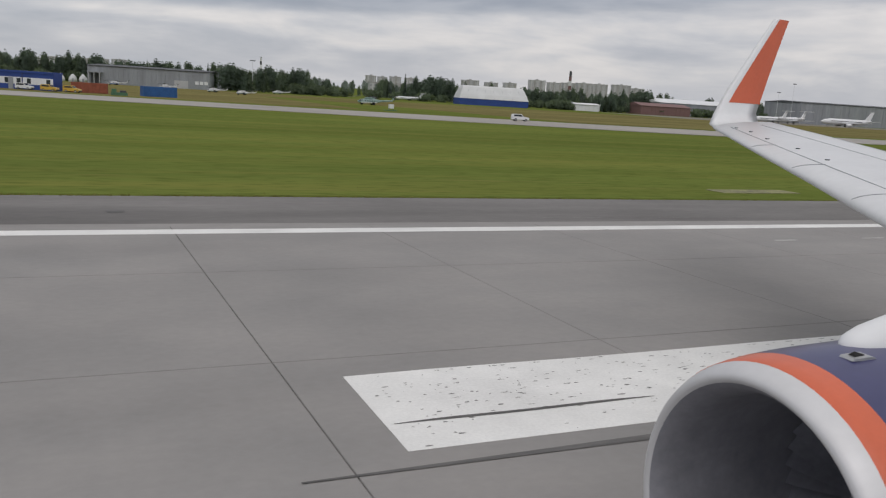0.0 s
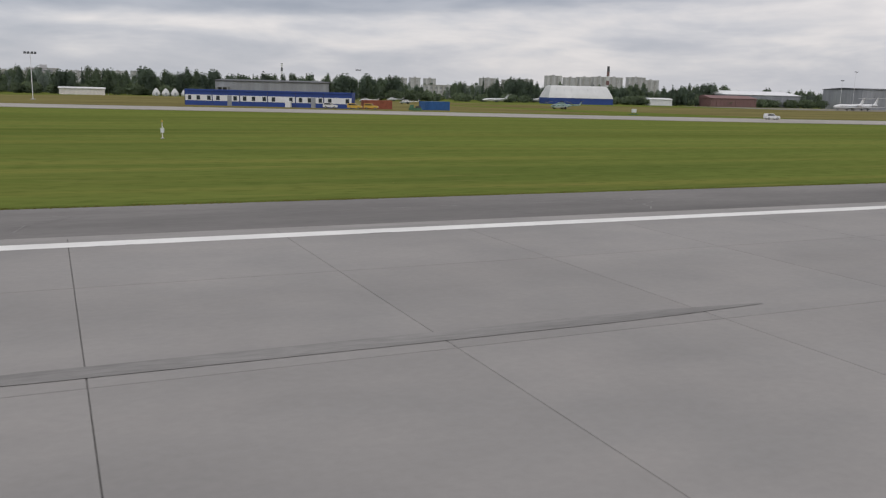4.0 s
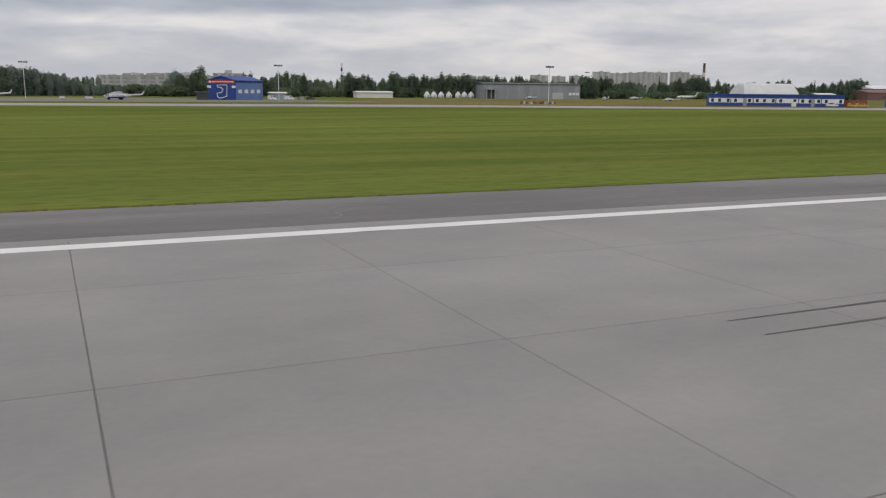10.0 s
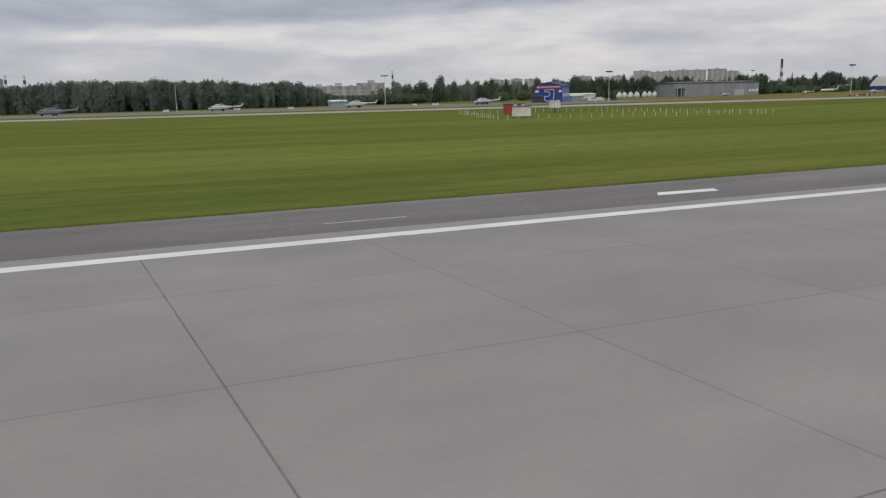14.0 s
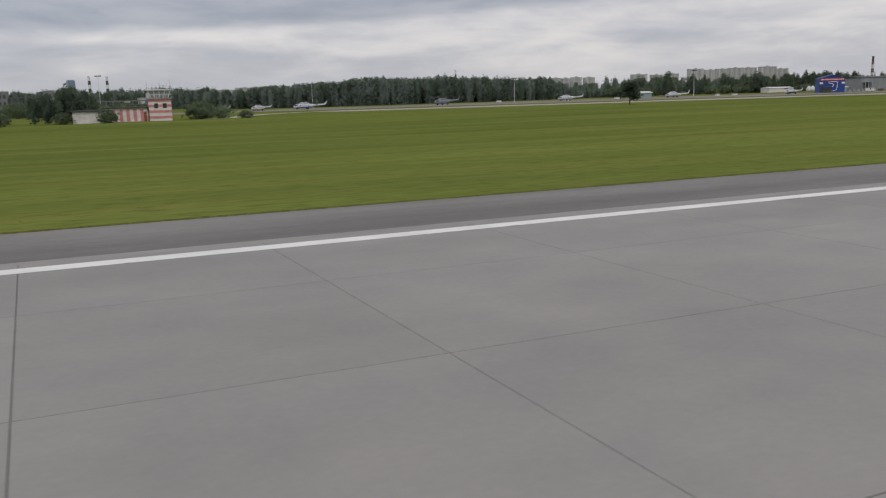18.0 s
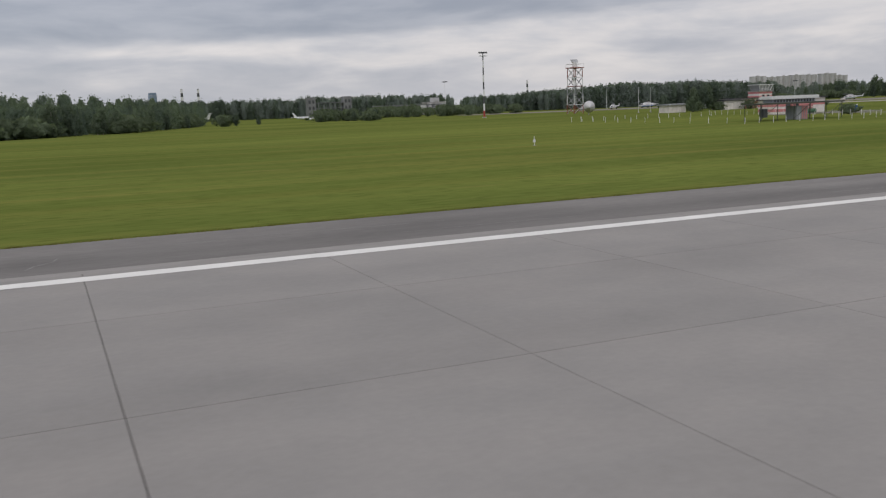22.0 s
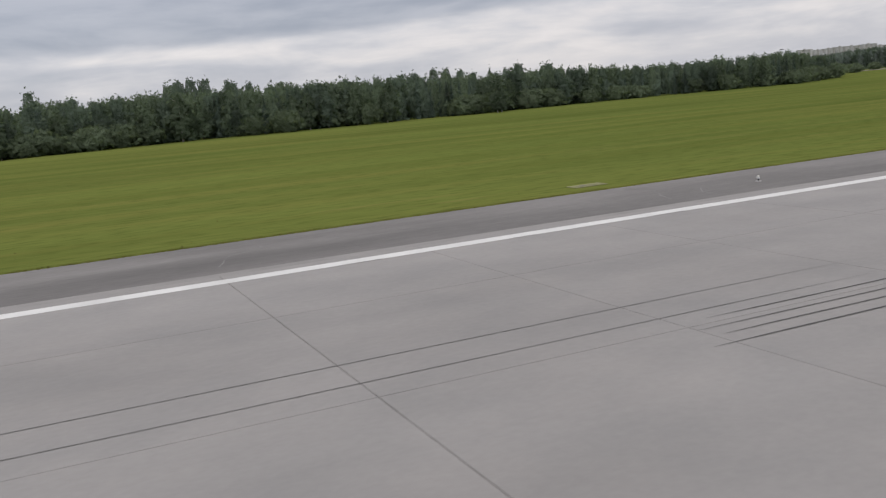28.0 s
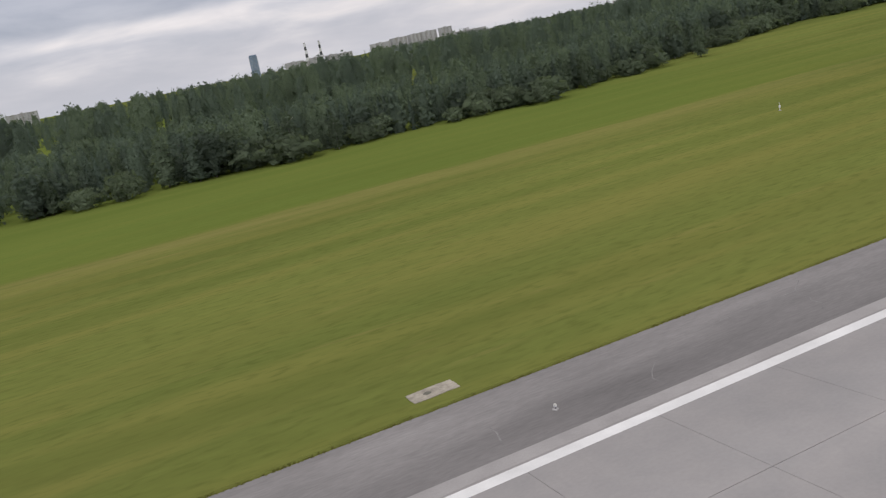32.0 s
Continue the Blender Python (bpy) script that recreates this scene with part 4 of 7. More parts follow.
# main gear leg inboard of the engine, standing on the runway
leg = part("landing_gear", Build().tube((10.6, 2.35, 0.55), (10.6, 2.85, 2.55), 0.13, 0.15, 12), M_GALV, air, "bare metal main gear leg")
for dy in (-0.43, 0.43):
    part("tyre", Build().rings([[(10.6 + r * math.cos(k * math.pi / 12), 2.35 + dy + w, 0.55 + r * math.sin(k * math.pi / 12)) for k in range(24)] for r, w in ((0.3, -0.18), (0.5, -0.18), (0.555, -0.1), (0.56, 0.0), (0.555, 0.1), (0.5, 0.18), (0.3, 0.18))]), M_TYRE, leg, "black tyre", True)
    part("wheel_hub", Build().tube((10.6, 2.35 + dy - 0.17, 0.55), (10.6, 2.35 + dy + 0.17, 0.55), 0.28, n=16), M_GALV, leg, "grey wheel hub")
part("axle", Build().tube((10.6, 1.8, 0.55), (10.6, 2.9, 0.55), 0.09, n=10), M_GALV, leg)
# small air scoop on top of the cowl
b = Build()
b.profile([(EX + 0.46, 2.513), (EX + 0.47, 2.526), (EX + 0.62, 2.532), (EX + 0.65, 2.522), (EX + 0.65, 2.508)], ECY - 0.12, ECY - 0.02)
scoop = part("vent", b, M_GALV, eng, "small metal vent plate")
b = Build()
b.rings([[(EX + 0.50, ECY - 0.095, 2.531), (EX + 0.50, ECY - 0.045, 2.531), (EX + 0.52, ECY - 0.07, 2.556)], [(EX + 0.60, ECY - 0.085, 2.529), (EX + 0.60, ECY - 0.055, 2.529), (EX + 0.60, ECY - 0.07, 2.534)]])
part("opening", b, M_TYRE, scoop, "dark vent opening")

# ---- trees ----


def quad_cloud(cs, ns, sz, rg):
    """Sprays of leaves at cs, each a bent four-cornered sheet facing about ns."""
    k = len(cs)
    t = rg.normal(size=(k, 3))
    soft = ns + np.array([0, 0, 0.3]) + 0.25 * rg.normal(size=(k, 3))
    soft = np.repeat(soft / np.linalg.norm(soft, axis=1)[:, None], 4, axis=0)
    ns = ns + 0.6 * rg.normal(size=(k, 3))
    ns /= np.linalg.norm(ns, axis=1)[:, None]
    u = np.cross(ns, t)
    u /= np.linalg.norm(u, axis=1)[:, None] + 1e-9
    w = np.cross(ns, u)
    s = sz[:, None]
    pts = np.stack([cs - u * s, cs - w * s * 0.75 - ns * s * 0.2, cs + u * s * 1.05, cs + w * s * 0.8 - ns * s * 0.25], 1)
    return pts.reshape(-1, 3), [(4 * i, 4 * i + 1, 4 * i + 2, 4 * i + 3) for i in range(k)], soft


ENVELOPES = {
    "broad": lambda s: np.sqrt(np.clip(1 - ((s - 0.5) / 0.54) ** 2, 0.02, 1)),
    "full": lambda s: np.clip(1 - s ** 2.3, 0.02, 1) ** 0.62 * (0.72 + 0.28 * np.clip(s * 4, 0, 1)),
    "dome": lambda s: np.clip(1 - s ** 3.2, 0.02, 1) ** 0.7 * (0.62 + 0.38 * np.clip(s * 2, 0, 1)),
    "spruce": lambda s: np.clip(1 - s, 0.015, 1) ** 0.85 * (0.72 + 0.28 * ((s * 8) % 1.0)),
}


def crown(shape, h, r, k, seed, low=0.05, size=0.5):
    """A crown of k sprays of leaves inside an envelope, uneven all round, about an inner mass of foliage."""
    rg = np.random.default_rng(seed)
    env = ENVELOPES[shape]
    s = rg.random(k * 3)
    s = s[rg.random(k * 3) < 0.25 + 0.75 * env(s)][:k]
    k = len(s)
    a = rg.random(k) * 2 * np.pi
    ph = rg.random(4) * 6.28
    lobe = 0.8 + 0.16 * np.sin(2 * a + 5 * s + ph[0]) + 0.13 * np.sin(3 * a - 9 * s + ph[1]) + 0.10 * np.sin(5 * a + 14 * s + ph[2])
    rad = r * env(s) * lobe * (0.55 + 0.45 * rg.random(k) ** 0.5)
    droop = 0.22 * rad if shape == "spruce" else 0.0
    c = np.stack([rad * np.cos(a), rad * np.sin(a), h * (low + (0.97 - low) * s) - droop], 1)
    d = np.stack([np.cos(a), np.sin(a), 0.15 + 0.9 * s ** 2], 1)
    d /= np.linalg.norm(d, axis=1)[:, None]
    sz = size * (0.55 + 0.6 * rg.random(k)) * (0.45 + 0.55 * env(s))
    # a leader of small sprays keeps the tip whole
    lead = np.linspace(0.72, 0.985 if shape == "spruce" else 0.87, 6)
    c = np.concatenate([c, np.stack([0.05 * r * rg.normal(size=6), 0.05 * r * rg.normal(size=6), h * lead], 1)])
    d = np.concatenate([d, np.tile((0.2, -0.6, 0.6), (6, 1))])
    sz = np.concatenate([sz, size * (0.75 - (0.5 if shape == "spruce" else 0.2) * (lead - 0.72) / 0.265)])
    pts, faces, soft = quad_cloud(c, d, sz, rg)
    n = 6
    t = np.arange(n) * 2 * np.pi / n
    rows, skin = [], []
    for e in (0.0, 0.25, 0.5, 0.72, 0.9):
        rr = r * 0.5 * float(env(np.array([e]))[0]) * (0.8 + 0.4 * rg.random(n))
        rows.append(np.stack([rr * np.cos(t), rr * np.sin(t), h * (low + (0.95 - low) * e) + 0.1 * rr], 1))
        skin.append(np.stack([np.cos(t), np.sin(t), np.full(n, 0.3)], 1) / math.sqrt(1.09))
    o = len(pts)
    faces = faces + [(o + q * n + i, o + q * n + (i + 1) % n, o + (q + 1) * n + (i + 1) % n, o + (q + 1) * n + i) for q in range(len(rows) - 1) for i in range(n)]
    return np.concatenate([pts] + rows), faces, np.concatenate([soft] + skin)


def trunk_mesh(name, h, r, material, seed):
    rg = random.Random(seed)
    b = Build()
    p = Vector((0, 0, -0.1))
    for i in range(4):
        q = Vector((rg.uniform(-0.1, 0.1) * i * 0.4, rg.uniform(-0.1, 0.1) * i * 0.4, h * (i + 1) / 4))
        b.tube(p, q, r * (1 - i * 0.23), r * (1 - (i + 1) * 0.23), 7, caps=False)
        p = q
    for i in range(5):
        a, z = rg.uniform(0, 6.28), h * rg.uniform(0.35, 0.85)
        b.tube((0, 0, z), (math.cos(a) * h * 0.14, math.sin(a) * h * 0.14, z + h * 0.12), r * 0.3, r * 0.1, 5, caps=False)
    return b.mesh(name, material)


def cloud_mesh(name, pf, material):
    me = bpy.data.meshes.new(name)
    me.from_pydata([tuple(p) for p in pf[0].tolist()], [], pf[1])
    me.materials.append(material)
    me.normals_split_custom_set_from_vertices(pf[2].tolist())
    return me


KINDS = {}
for i, (nm, h, r, k, fn, m, bark, lab) in enumerate((
        ("spruce_tree", 12.5, 1.7, 330, "spruce", M_SPRUCE, M_BARK, "dark green spruce with a pointed crown"),
        ("spruce_tree", 10.5, 1.5, 300, "spruce", M_SPRUCE, M_BARK, "dark green spruce with a pointed crown"),
        ("spruce_tree", 14.0, 1.6, 340, "spruce", M_SPRUCE, M_BARK, "tall dark green spruce with a pointed crown"),
        ("birch_tree", 11.5, 2.3, 360, "full", M_LEAF, M_BARK, "leafy green birch with a pale trunk"),
        ("birch_tree", 9.5, 2.1, 340, "full", M_LEAF, M_BIRCH, "leafy green birch with a pale trunk"),
        ("leafy_tree", 10.5, 2.9, 400, "broad", M_LEAFD, M_BARK, "dense dark green broadleaf tree"),
        ("leafy_tree", 12.5, 2.5, 400, "full", M_LEAFD, M_BARK, "tall dark green broadleaf tree"),
        ("bush", 3.2, 2.3, 230, "broad", M_BUSH, M_BARK, "rounded green willow bush"),
        ("bush", 2.3, 1.9, 200, "broad", M_BUSH, M_BARK, "low green willow bush"))):
    low = 0.0 if nm == "bush" else 0.05 if nm != "spruce_tree" else 0.02
    leaves = cloud_mesh("crown", crown(fn, h, r, k, 100 + i, low, 0.36 if nm == "bush" else 0.55), m)
    KINDS.setdefault(nm, []).append((h, trunk_mesh("trunk", h * 0.9, 0.05 if nm == "bush" else 0.13, bark, i), leaves, lab))
trng = random.Random(11)


def tree(nm, x, y, h, group, label="", pick=None):
    base = KINDS[nm][pick if pick is not None else trng.randrange(len(KINDS[nm]))]
    h = h - gz_at(y)
    s = h / base[0]
    ob = thing(nm, x, y, gz_at(y), trng.uniform(0, 360), label or base[3], "bush" if nm == "bush" else "tree", group)
    w = s * trng.uniform(1.0, 1.4) * (1.15 if "forest" in group else 1.1)
    m = Matrix.Diagonal((w, w, s, 1))
    part("trunk", base[1], None, ob, at=m)
    part("crown", base[2], None, ob, at=m)
    return ob


def line_y(x, line):
    for (x0, y0), (x1, y1) in zip(line[:-1], line[1:]):
        if x1 <= x <= x0:
            return y0 + (y1 - y0) * (x0 - x) / (x0 - x1)
    return line[-1][1]


def wood(name, label, line, depth, count, hlo, hhi, spruce, seed, quads=210, leaves=(M_SPRUCE, M_LEAF, M_LEAFD), uneven=0.12, gap=None, shapes=("spruce", "full"), rise=((-9000, 1.0), (9000, 1.0))):
    """Many trees behind a line, joined: the wood's depth."""
    rg = np.random.default_rng(seed)
    V, F, N, mi = [], [], [], []
    o = 0
    libs = []
    for k in range(4):
        libs.append((crown(shapes[0], 0.93, 0.2, quads, seed + k, 0.0, 0.06), 0))
        libs.append((crown(shapes[1], 1, 0.34 if shapes[1] == "dome" else 0.33, quads, seed + 20 + k, 0.0, 0.07), 1 + k % 2))
    xs0, xs1 = line[0][0], line[-1][0]
    for k in range(count):
        x = xs0 + (xs1 - xs0) * rg.random()
        dd = depth * rg.random() ** 1.9
        y = line_y(x, line) + dd
        if gap and any(g[0] < x < g[1] for g in gap):
            continue
        h = (hlo + (hhi - hlo) * rg.random() - gz_at(y)) * (1 + uneven * 2 * noise.noise((x / 22, y / 40, seed))) * float(np.interp(x, [q[0] for q in rise], [q[1] for q in rise]))
        sel = 2 * rg.integers(4) + (0 if rg.random() < spruce else 1)
        (p, f, nv), m = libs[sel]
        a = rg.random() * 6.28
        c, s = math.cos(a), math.sin(a)
        q = np.stack([p[:, 0] * c - p[:, 1] * s, p[:, 0] * s + p[:, 1] * c, p[:, 2]], 1) * h + np.array([x, y, gz_at(y)])
        V.append(q)
        N.append(np.stack([nv[:, 0] * c - nv[:, 1] * s, nv[:, 0] * s + nv[:, 1] * c, nv[:, 2]], 1))
        ar = np.array(f) + o
        F.append(ar)
        mi += [m] * len(f)
        o += len(q)
    V = np.concatenate(V)
    F = np.concatenate(F)
    me = bpy.data.meshes.new(name)
    me.from_pydata(V.tolist(), [], F.tolist())
    for m in leaves:
        me.materials.append(m)
    me.polygons.foreach_set("material_index", mi)
    me.normals_split_custom_set_from_vertices(np.concatenate(N).tolist())
    return tagged(new(name, me), label, "trees", kind="stuff")


EDGE = ((-575, 420), (-585, 330), (-600, 270), (-615, 225), (-640, 196), (-685, 168), (-735, 174), (-775, 168), (-810, 164), (-850, 164), (-880, 150), (-910, 135), (-940, 127), (-1020, 132), (-1100, 136), (-1320, 145), (-1750, 165))
HEIGHTS = ((-1100, 0.92), (-960, 0.86), (-930, 0.80), (-900, 0.95), (-860, 1.02), (-809, 1.07), (-792, 1.12), (-771, 1.0), (-745, 0.96), (-715, 0.93), (-690, 0.92), (-660, 0.9), (-640, 0.8), (-600, 0.76))
wood("forest", "dense mixed forest of dark spruce and birch", [(x, y + 3) for x, y in EDGE], 85, 3200, 8.6, 9.8, 0.2, 3, 110, uneven=0.06, rise=HEIGHTS)
wood("far_forest", "wooded rise far behind the forest edge", [(-560, 480), (-700, 270), (-1000, 215), (-2300, 225)], 460, 2300, 12.0, 15.5, 0.16, 9, 48, rise=((-1130, 1.2), (-1050, 1.08), (-900, 1.03), (-820, 1.0)))
for k in range(380):
    x = trng.uniform(-1180, -590)
    y = line_y(x, EDGE) + trng.uniform(-1.0, 5.0)
    r, tall = trng.random(), float(np.interp(x, [q[0] for q in HEIGHTS], [q[1] for q in HEIGHTS]))
    if r < 0.22:
        tree("spruce_tree", x, y + 1.5, tall * trng.uniform(6.2, 8.6), "trees of the forest edge")
    elif r < 0.48:
        tree("birch_tree", x, y, tall * trng.uniform(6.0, 9.4), "trees of the forest edge")
    elif r < 0.68:
        tree("leafy_tree", x, y, tall * trng.uniform(5.5, 9.5), "trees of the forest edge")
    else:
        tree("bush", x, y - 2.0, trng.uniform(2.4, 4.6), "bushes of the forest edge")
for x, y in ((-773.5, 160.0), (-774.3, 160.4), (-893.0, 136.0)):
    tree("birch_tree", x, y, 8.0, "pale-trunked birches", "slim birch with a bare white trunk")

# ---- vehicles, aircraft and masts ----


def smooth_rings(prof, n=16):
    """Rings along x from (x, half width, z low, z high)."""
    rings = []
    for x, w, z0, z1 in prof:
        rings.append([(x, w * math.cos(2 * math.pi * i / n), (z0 + z1) / 2 + (z1 - z0) / 2 * math.sin(2 * math.pi * i / n)) for i in range(n)])
    return rings


def wheel(parent, x, y, r, w=0.22):
    b = Build().tube((x, y - w / 2, r), (x, y + w / 2, r), r, n=16)
    t = part("wheel", b, M_TYRE, parent, "black tyre")
    b = Build().tube((x, y - w / 2 - 0.01, r), (x, y + w / 2 + 0.01, r), r * 0.55, n=12)
    part("rim", b, M_GALV, t)


def car(name, x, y, turn, paint, label, category, van=False, group=""):
    ob = thing(name, x, y, gz_at(y) + 0.045, turn, label, category, group)
    ob.scale = (0.62, 0.62, 0.62)
    L, W = (5.2, 1.95) if van else (4.7, 1.85)
    if van:
        side = [(-2.6, 0.35), (-2.6, 2.2), (-2.45, 2.4), (1.2, 2.4), (1.95, 1.45), (2.5, 1.25), (2.6, 0.9), (2.6, 0.35)]
        glass = [(1.25, 1.55), (1.1, 2.2), (0.1, 2.2), (0.1, 1.5)]
    else:
        side = [(-2.35, 0.4), (-2.35, 1.2), (-2.15, 1.75), (-1.9, 1.85), (0.2, 1.85), (0.85, 1.22), (1.9, 1.1), (2.3, 0.95), (2.35, 0.4)]
        glass = [(-2.0, 1.25), (-1.85, 1.72), (0.1, 1.72), (0.55, 1.25)]
    part("body", Build().profile(side, -W / 2, W / 2), paint, ob)
    for s in (-1, 1):
        part("side_window", Build().profile(glass, s * W / 2 - 0.012, s * W / 2 + 0.012), M_GLASSD, ob)
        for wx in (-1.45, 1.4):
            wheel(ob, wx, s * (W / 2 - 0.1), 0.36)
        part("headlight", Build().box(2.30, 2.37, s * 0.6 - 0.18, s * 0.6 + 0.18, 0.72, 0.92, 0.02), M_LAMP, ob)
    part("windscreen", Build().profile([(0.28, 1.78), (0.83, 1.26), (0.86, 1.27), (0.31, 1.79)] if not van else [(1.28, 2.33), (1.93, 1.48), (1.96, 1.49), (1.31, 2.34)], -W / 2 + 0.12, W / 2 - 0.12), M_GLASSD, ob)
    part("bumper", Build().box(2.33, 2.42, -W / 2 + 0.05, W / 2 - 0.05, 0.38, 0.62, 0.03), M_GREYD, ob)
    return ob


def helicopter(x, y, turn, label, paint, belly, scale=1.0):
    ob = thing("helicopter", x, y, gz_at(y) + 0.03, turn, label, "helicopter", "helicopters on the apron")
    s = scale
    prof = [(-6.2, 0.35, 1.7, 2.5), (-3.5, 0.95, 1.0, 2.7), (-2.0, 1.15, 0.75, 2.8), (2.5, 1.2, 0.7, 2.85), (4.2, 1.1, 0.75, 2.6), (5.2, 0.75, 0.9, 2.1), (5.6, 0.25, 1.2, 1.7)]
    P = lambda pr: [tuple(v * s for v in r) for r in pr]
    body = part("fuselage", Build().rings(smooth_rings(P(prof))), paint, ob, "", True)
    part("tail_boom", Build().rings(smooth_rings(P([(-6.2, 0.35, 1.7, 2.5), (-9.5, 0.32, 1.9, 2.6), (-11.3, 0.24, 2.15, 2.65)]))), paint, ob, "", True)
    part("tail_fin", Build().profile([(-11.2 * s, 2.2 * s), (-12.4 * s, 4.1 * s), (-12.0 * s, 4.2 * s), (-10.6 * s, 2.5 * s)], -0.08, 0.08), paint, ob)
    part("engine_housing", Build().rings(smooth_rings(P([(-2.4, 0.5, 2.6, 3.3), (-1.0, 0.75, 2.6, 3.7), (1.6, 0.75, 2.6, 3.6), (2.6, 0.5, 2.6, 3.1)]))), paint, ob, "", True)
    part("belly_stripe", Build().rings(smooth_rings(P([(-3.6, 0.97, 1.0, 1.75), (-2.0, 1.18, 0.72, 1.7), (2.5, 1.23, 0.67, 1.65), (4.2, 1.13, 0.72, 1.5)]))), belly, ob, "", True)
    part("cockpit_glass", Build().rings(smooth_rings(P([(3.6, 1.17, 1.55, 2.55), (4.6, 1.0, 1.5, 2.4), (5.25, 0.7, 1.45, 2.05)]))), M_GLASSD, ob, "dark cockpit glass", True)
    part("rotor_mast", Build().tube((0.2 * s, 0, 3.5 * s), (0.2 * s, 0, 4.2 * s), 0.16 * s), M_GREYD, ob)
    for k in range(5):
        a = 0.35 + 2 * math.pi * k / 5
        b = Build()
        tip = Vector((0.2 * s + 11.5 * s * math.cos(a), 11.5 * s * math.sin(a), 3.35 * s))
        mid = Vector((0.2 * s + 6.0 * s * math.cos(a), 6.0 * s * math.sin(a), 4.1 * s))
        root = Vector((0.2 * s, 0, 4.15 * s))
        d = Vector((-math.sin(a), math.cos(a), 0)) * 0.4 * s
        b.add([root - d, root + d, mid + d, mid - d, tip + d, tip - d], [(0, 1, 2, 3), (3, 2, 4, 5)])
        b.add([p - Vector((0, 0, 0.1)) for p in (root - d, root + d, mid + d, mid - d, tip + d, tip - d)], [(3, 2, 1, 0), (5, 4, 2, 3)])
        part("rotor_blade", b, M_GREYD, ob, "dark drooping rotor blade")
    for k in range(3):
        a = 0.5 + 2 * math.pi * k / 3
        part("tail_blade", Build().tube((-12.1 * s, 0.2, 3.9 * s), ((-12.1 + 1.7 * math.cos(a)) * s, 0.2, (3.9 + 1.7 * math.sin(a)) * s), 0.09, 0.05, 4), M_GREYD, ob)
    for wx, wy in ((3.7, 0), (-1.6, 1.9), (-1.6, -1.9)):
        b = Build().tube((wx * s, wy * s, 0.35), (wx * s * 0.95, wy * s * 0.5, 1.3 * s), 0.07)
        st = part("gear_strut", b, M_GREYD, ob)
        b = Build().tube((wx * s, wy * s - 0.13, 0.36), (wx * s, wy * s + 0.13, 0.36), 0.36, n=14)
        part("tyre", b, M_TYRE, st)
    for k in range(5):
        for side in (-1, 1):
            b = Build().tube(((-2.2 + k * 1.1) * s, side * 1.12 * s, 2.0 * s), ((-2.2 + k * 1.1) * s, side * 1.2 * s, 2.0 * s), 0.2 * s, n=10)
            part("round_window", b, M_GLASSD, ob)
    return ob


def jet(x, y, turn, L, label, rear=True, z=0.0):
    ob = thing("jet_airliner", x, y, gz_at(y) + 0.03 + z, turn, label, "aircraft", "parked jets")
    r = L * 0.05
    h = r + L * 0.035
    prof = [(-L * 0.5, r * 0.15, h + r * 0.5, h + r * 0.9), (-L * 0.36, r * 0.7, h - r * 0.4, h + r), (-L * 0.2, r, h - r, h + r), (L * 0.32, r, h - r, h + r), (L * 0.44, r * 0.7, h - r * 0.8, h + r * 0.6), (L * 0.5, r * 0.15, h - r * 0.3, h)]
    part("fuselage", Build().rings(smooth_rings(prof)), M_WHITE, ob, "", True)
    part("tail_fin", Build().profile([(-L * 0.36, h + r * 0.8), (-L * 0.48, h + L * 0.19), (-L * 0.54, h + L * 0.19), (-L * 0.47, h + r * 0.7)], -0.15, 0.15), M_WHITE, ob)
    zt = h + L * 0.18 if rear else h + r * 0.5
    for s in (-1, 1):
        part("tailplane", Build().prism([(-L * 0.44, 0), (-L * 0.52, s * L * 0.15), (-L * 0.56, s * L * 0.15), (-L * 0.53, 0)][::s], zt, zt + 0.14), M_WHITE, ob)
        b = Build()
        b.rings([[(L * 0.1, s * r * 0.8, h - r * 0.6), (-L * 0.12, s * r * 0.8, h - r * 0.6), (-L * 0.12, s * r * 0.8, h - r * 0.2), (L * 0.1, s * r * 0.8, h - r * 0.3)],
                 [(-L * 0.12, s * L * 0.42, h), (-L * 0.17, s * L * 0.42, h), (-L * 0.17, s * L * 0.42, h + 0.15), (-L * 0.12, s * L * 0.42, h + 0.15)]])
        part("wing", b, M_WING, ob)
        if rear:
            b = Build().rings(smooth_rings([(-L * 0.36, r * 0.35, h + r * 0.3, h + r), (-L * 0.3, r * 0.45, h + r * 0.2, h + r * 1.1), (-L * 0.2, r * 0.42, h + r * 0.2, h + r * 1.05)]))
            part("engine", Build().add([(px, py + s * r * 1.45, pz) for px, py, pz in b.v], b.f), M_WHITE, ob, "", True)
        else:
            b = Build().rings(smooth_rings([(-L * 0.02, r * 0.4, h - r * 1.4, h - r * 0.6), (L * 0.04, r * 0.5, h - r * 1.5, h - r * 0.5), (L * 0.1, r * 0.48, h - r * 1.5, h - r * 0.5)]))
            part("engine", Build().add([(px, py + s * L * 0.15, pz) for px, py, pz in b.v], b.f), M_WHITE, ob, "", True)
        wheel(ob, -L * 0.04, s * r * 1.3, 0.5, 0.35)
        part("gear_strut", Build().tube((-L * 0.04, s * r * 1.3, 0.5), (-L * 0.04, s * r * 0.9, h - r * 0.5), 0.12), M_GALV, ob)
        part("window_line", Build().box(-L * 0.28, L * 0.34, s * r * 0.97 - 0.03, s * r * 0.97 + 0.03, h + r * 0.12, h + r * 0.3), M_GLASSD, ob, "row of dark cabin windows")
    wheel(ob, L * 0.36, 0, 0.4, 0.3)
    part("gear_strut", Build().tube((L * 0.36, 0, 0.4), (L * 0.36, 0, h - r * 0.8), 0.1), M_GALV, ob)
    return ob


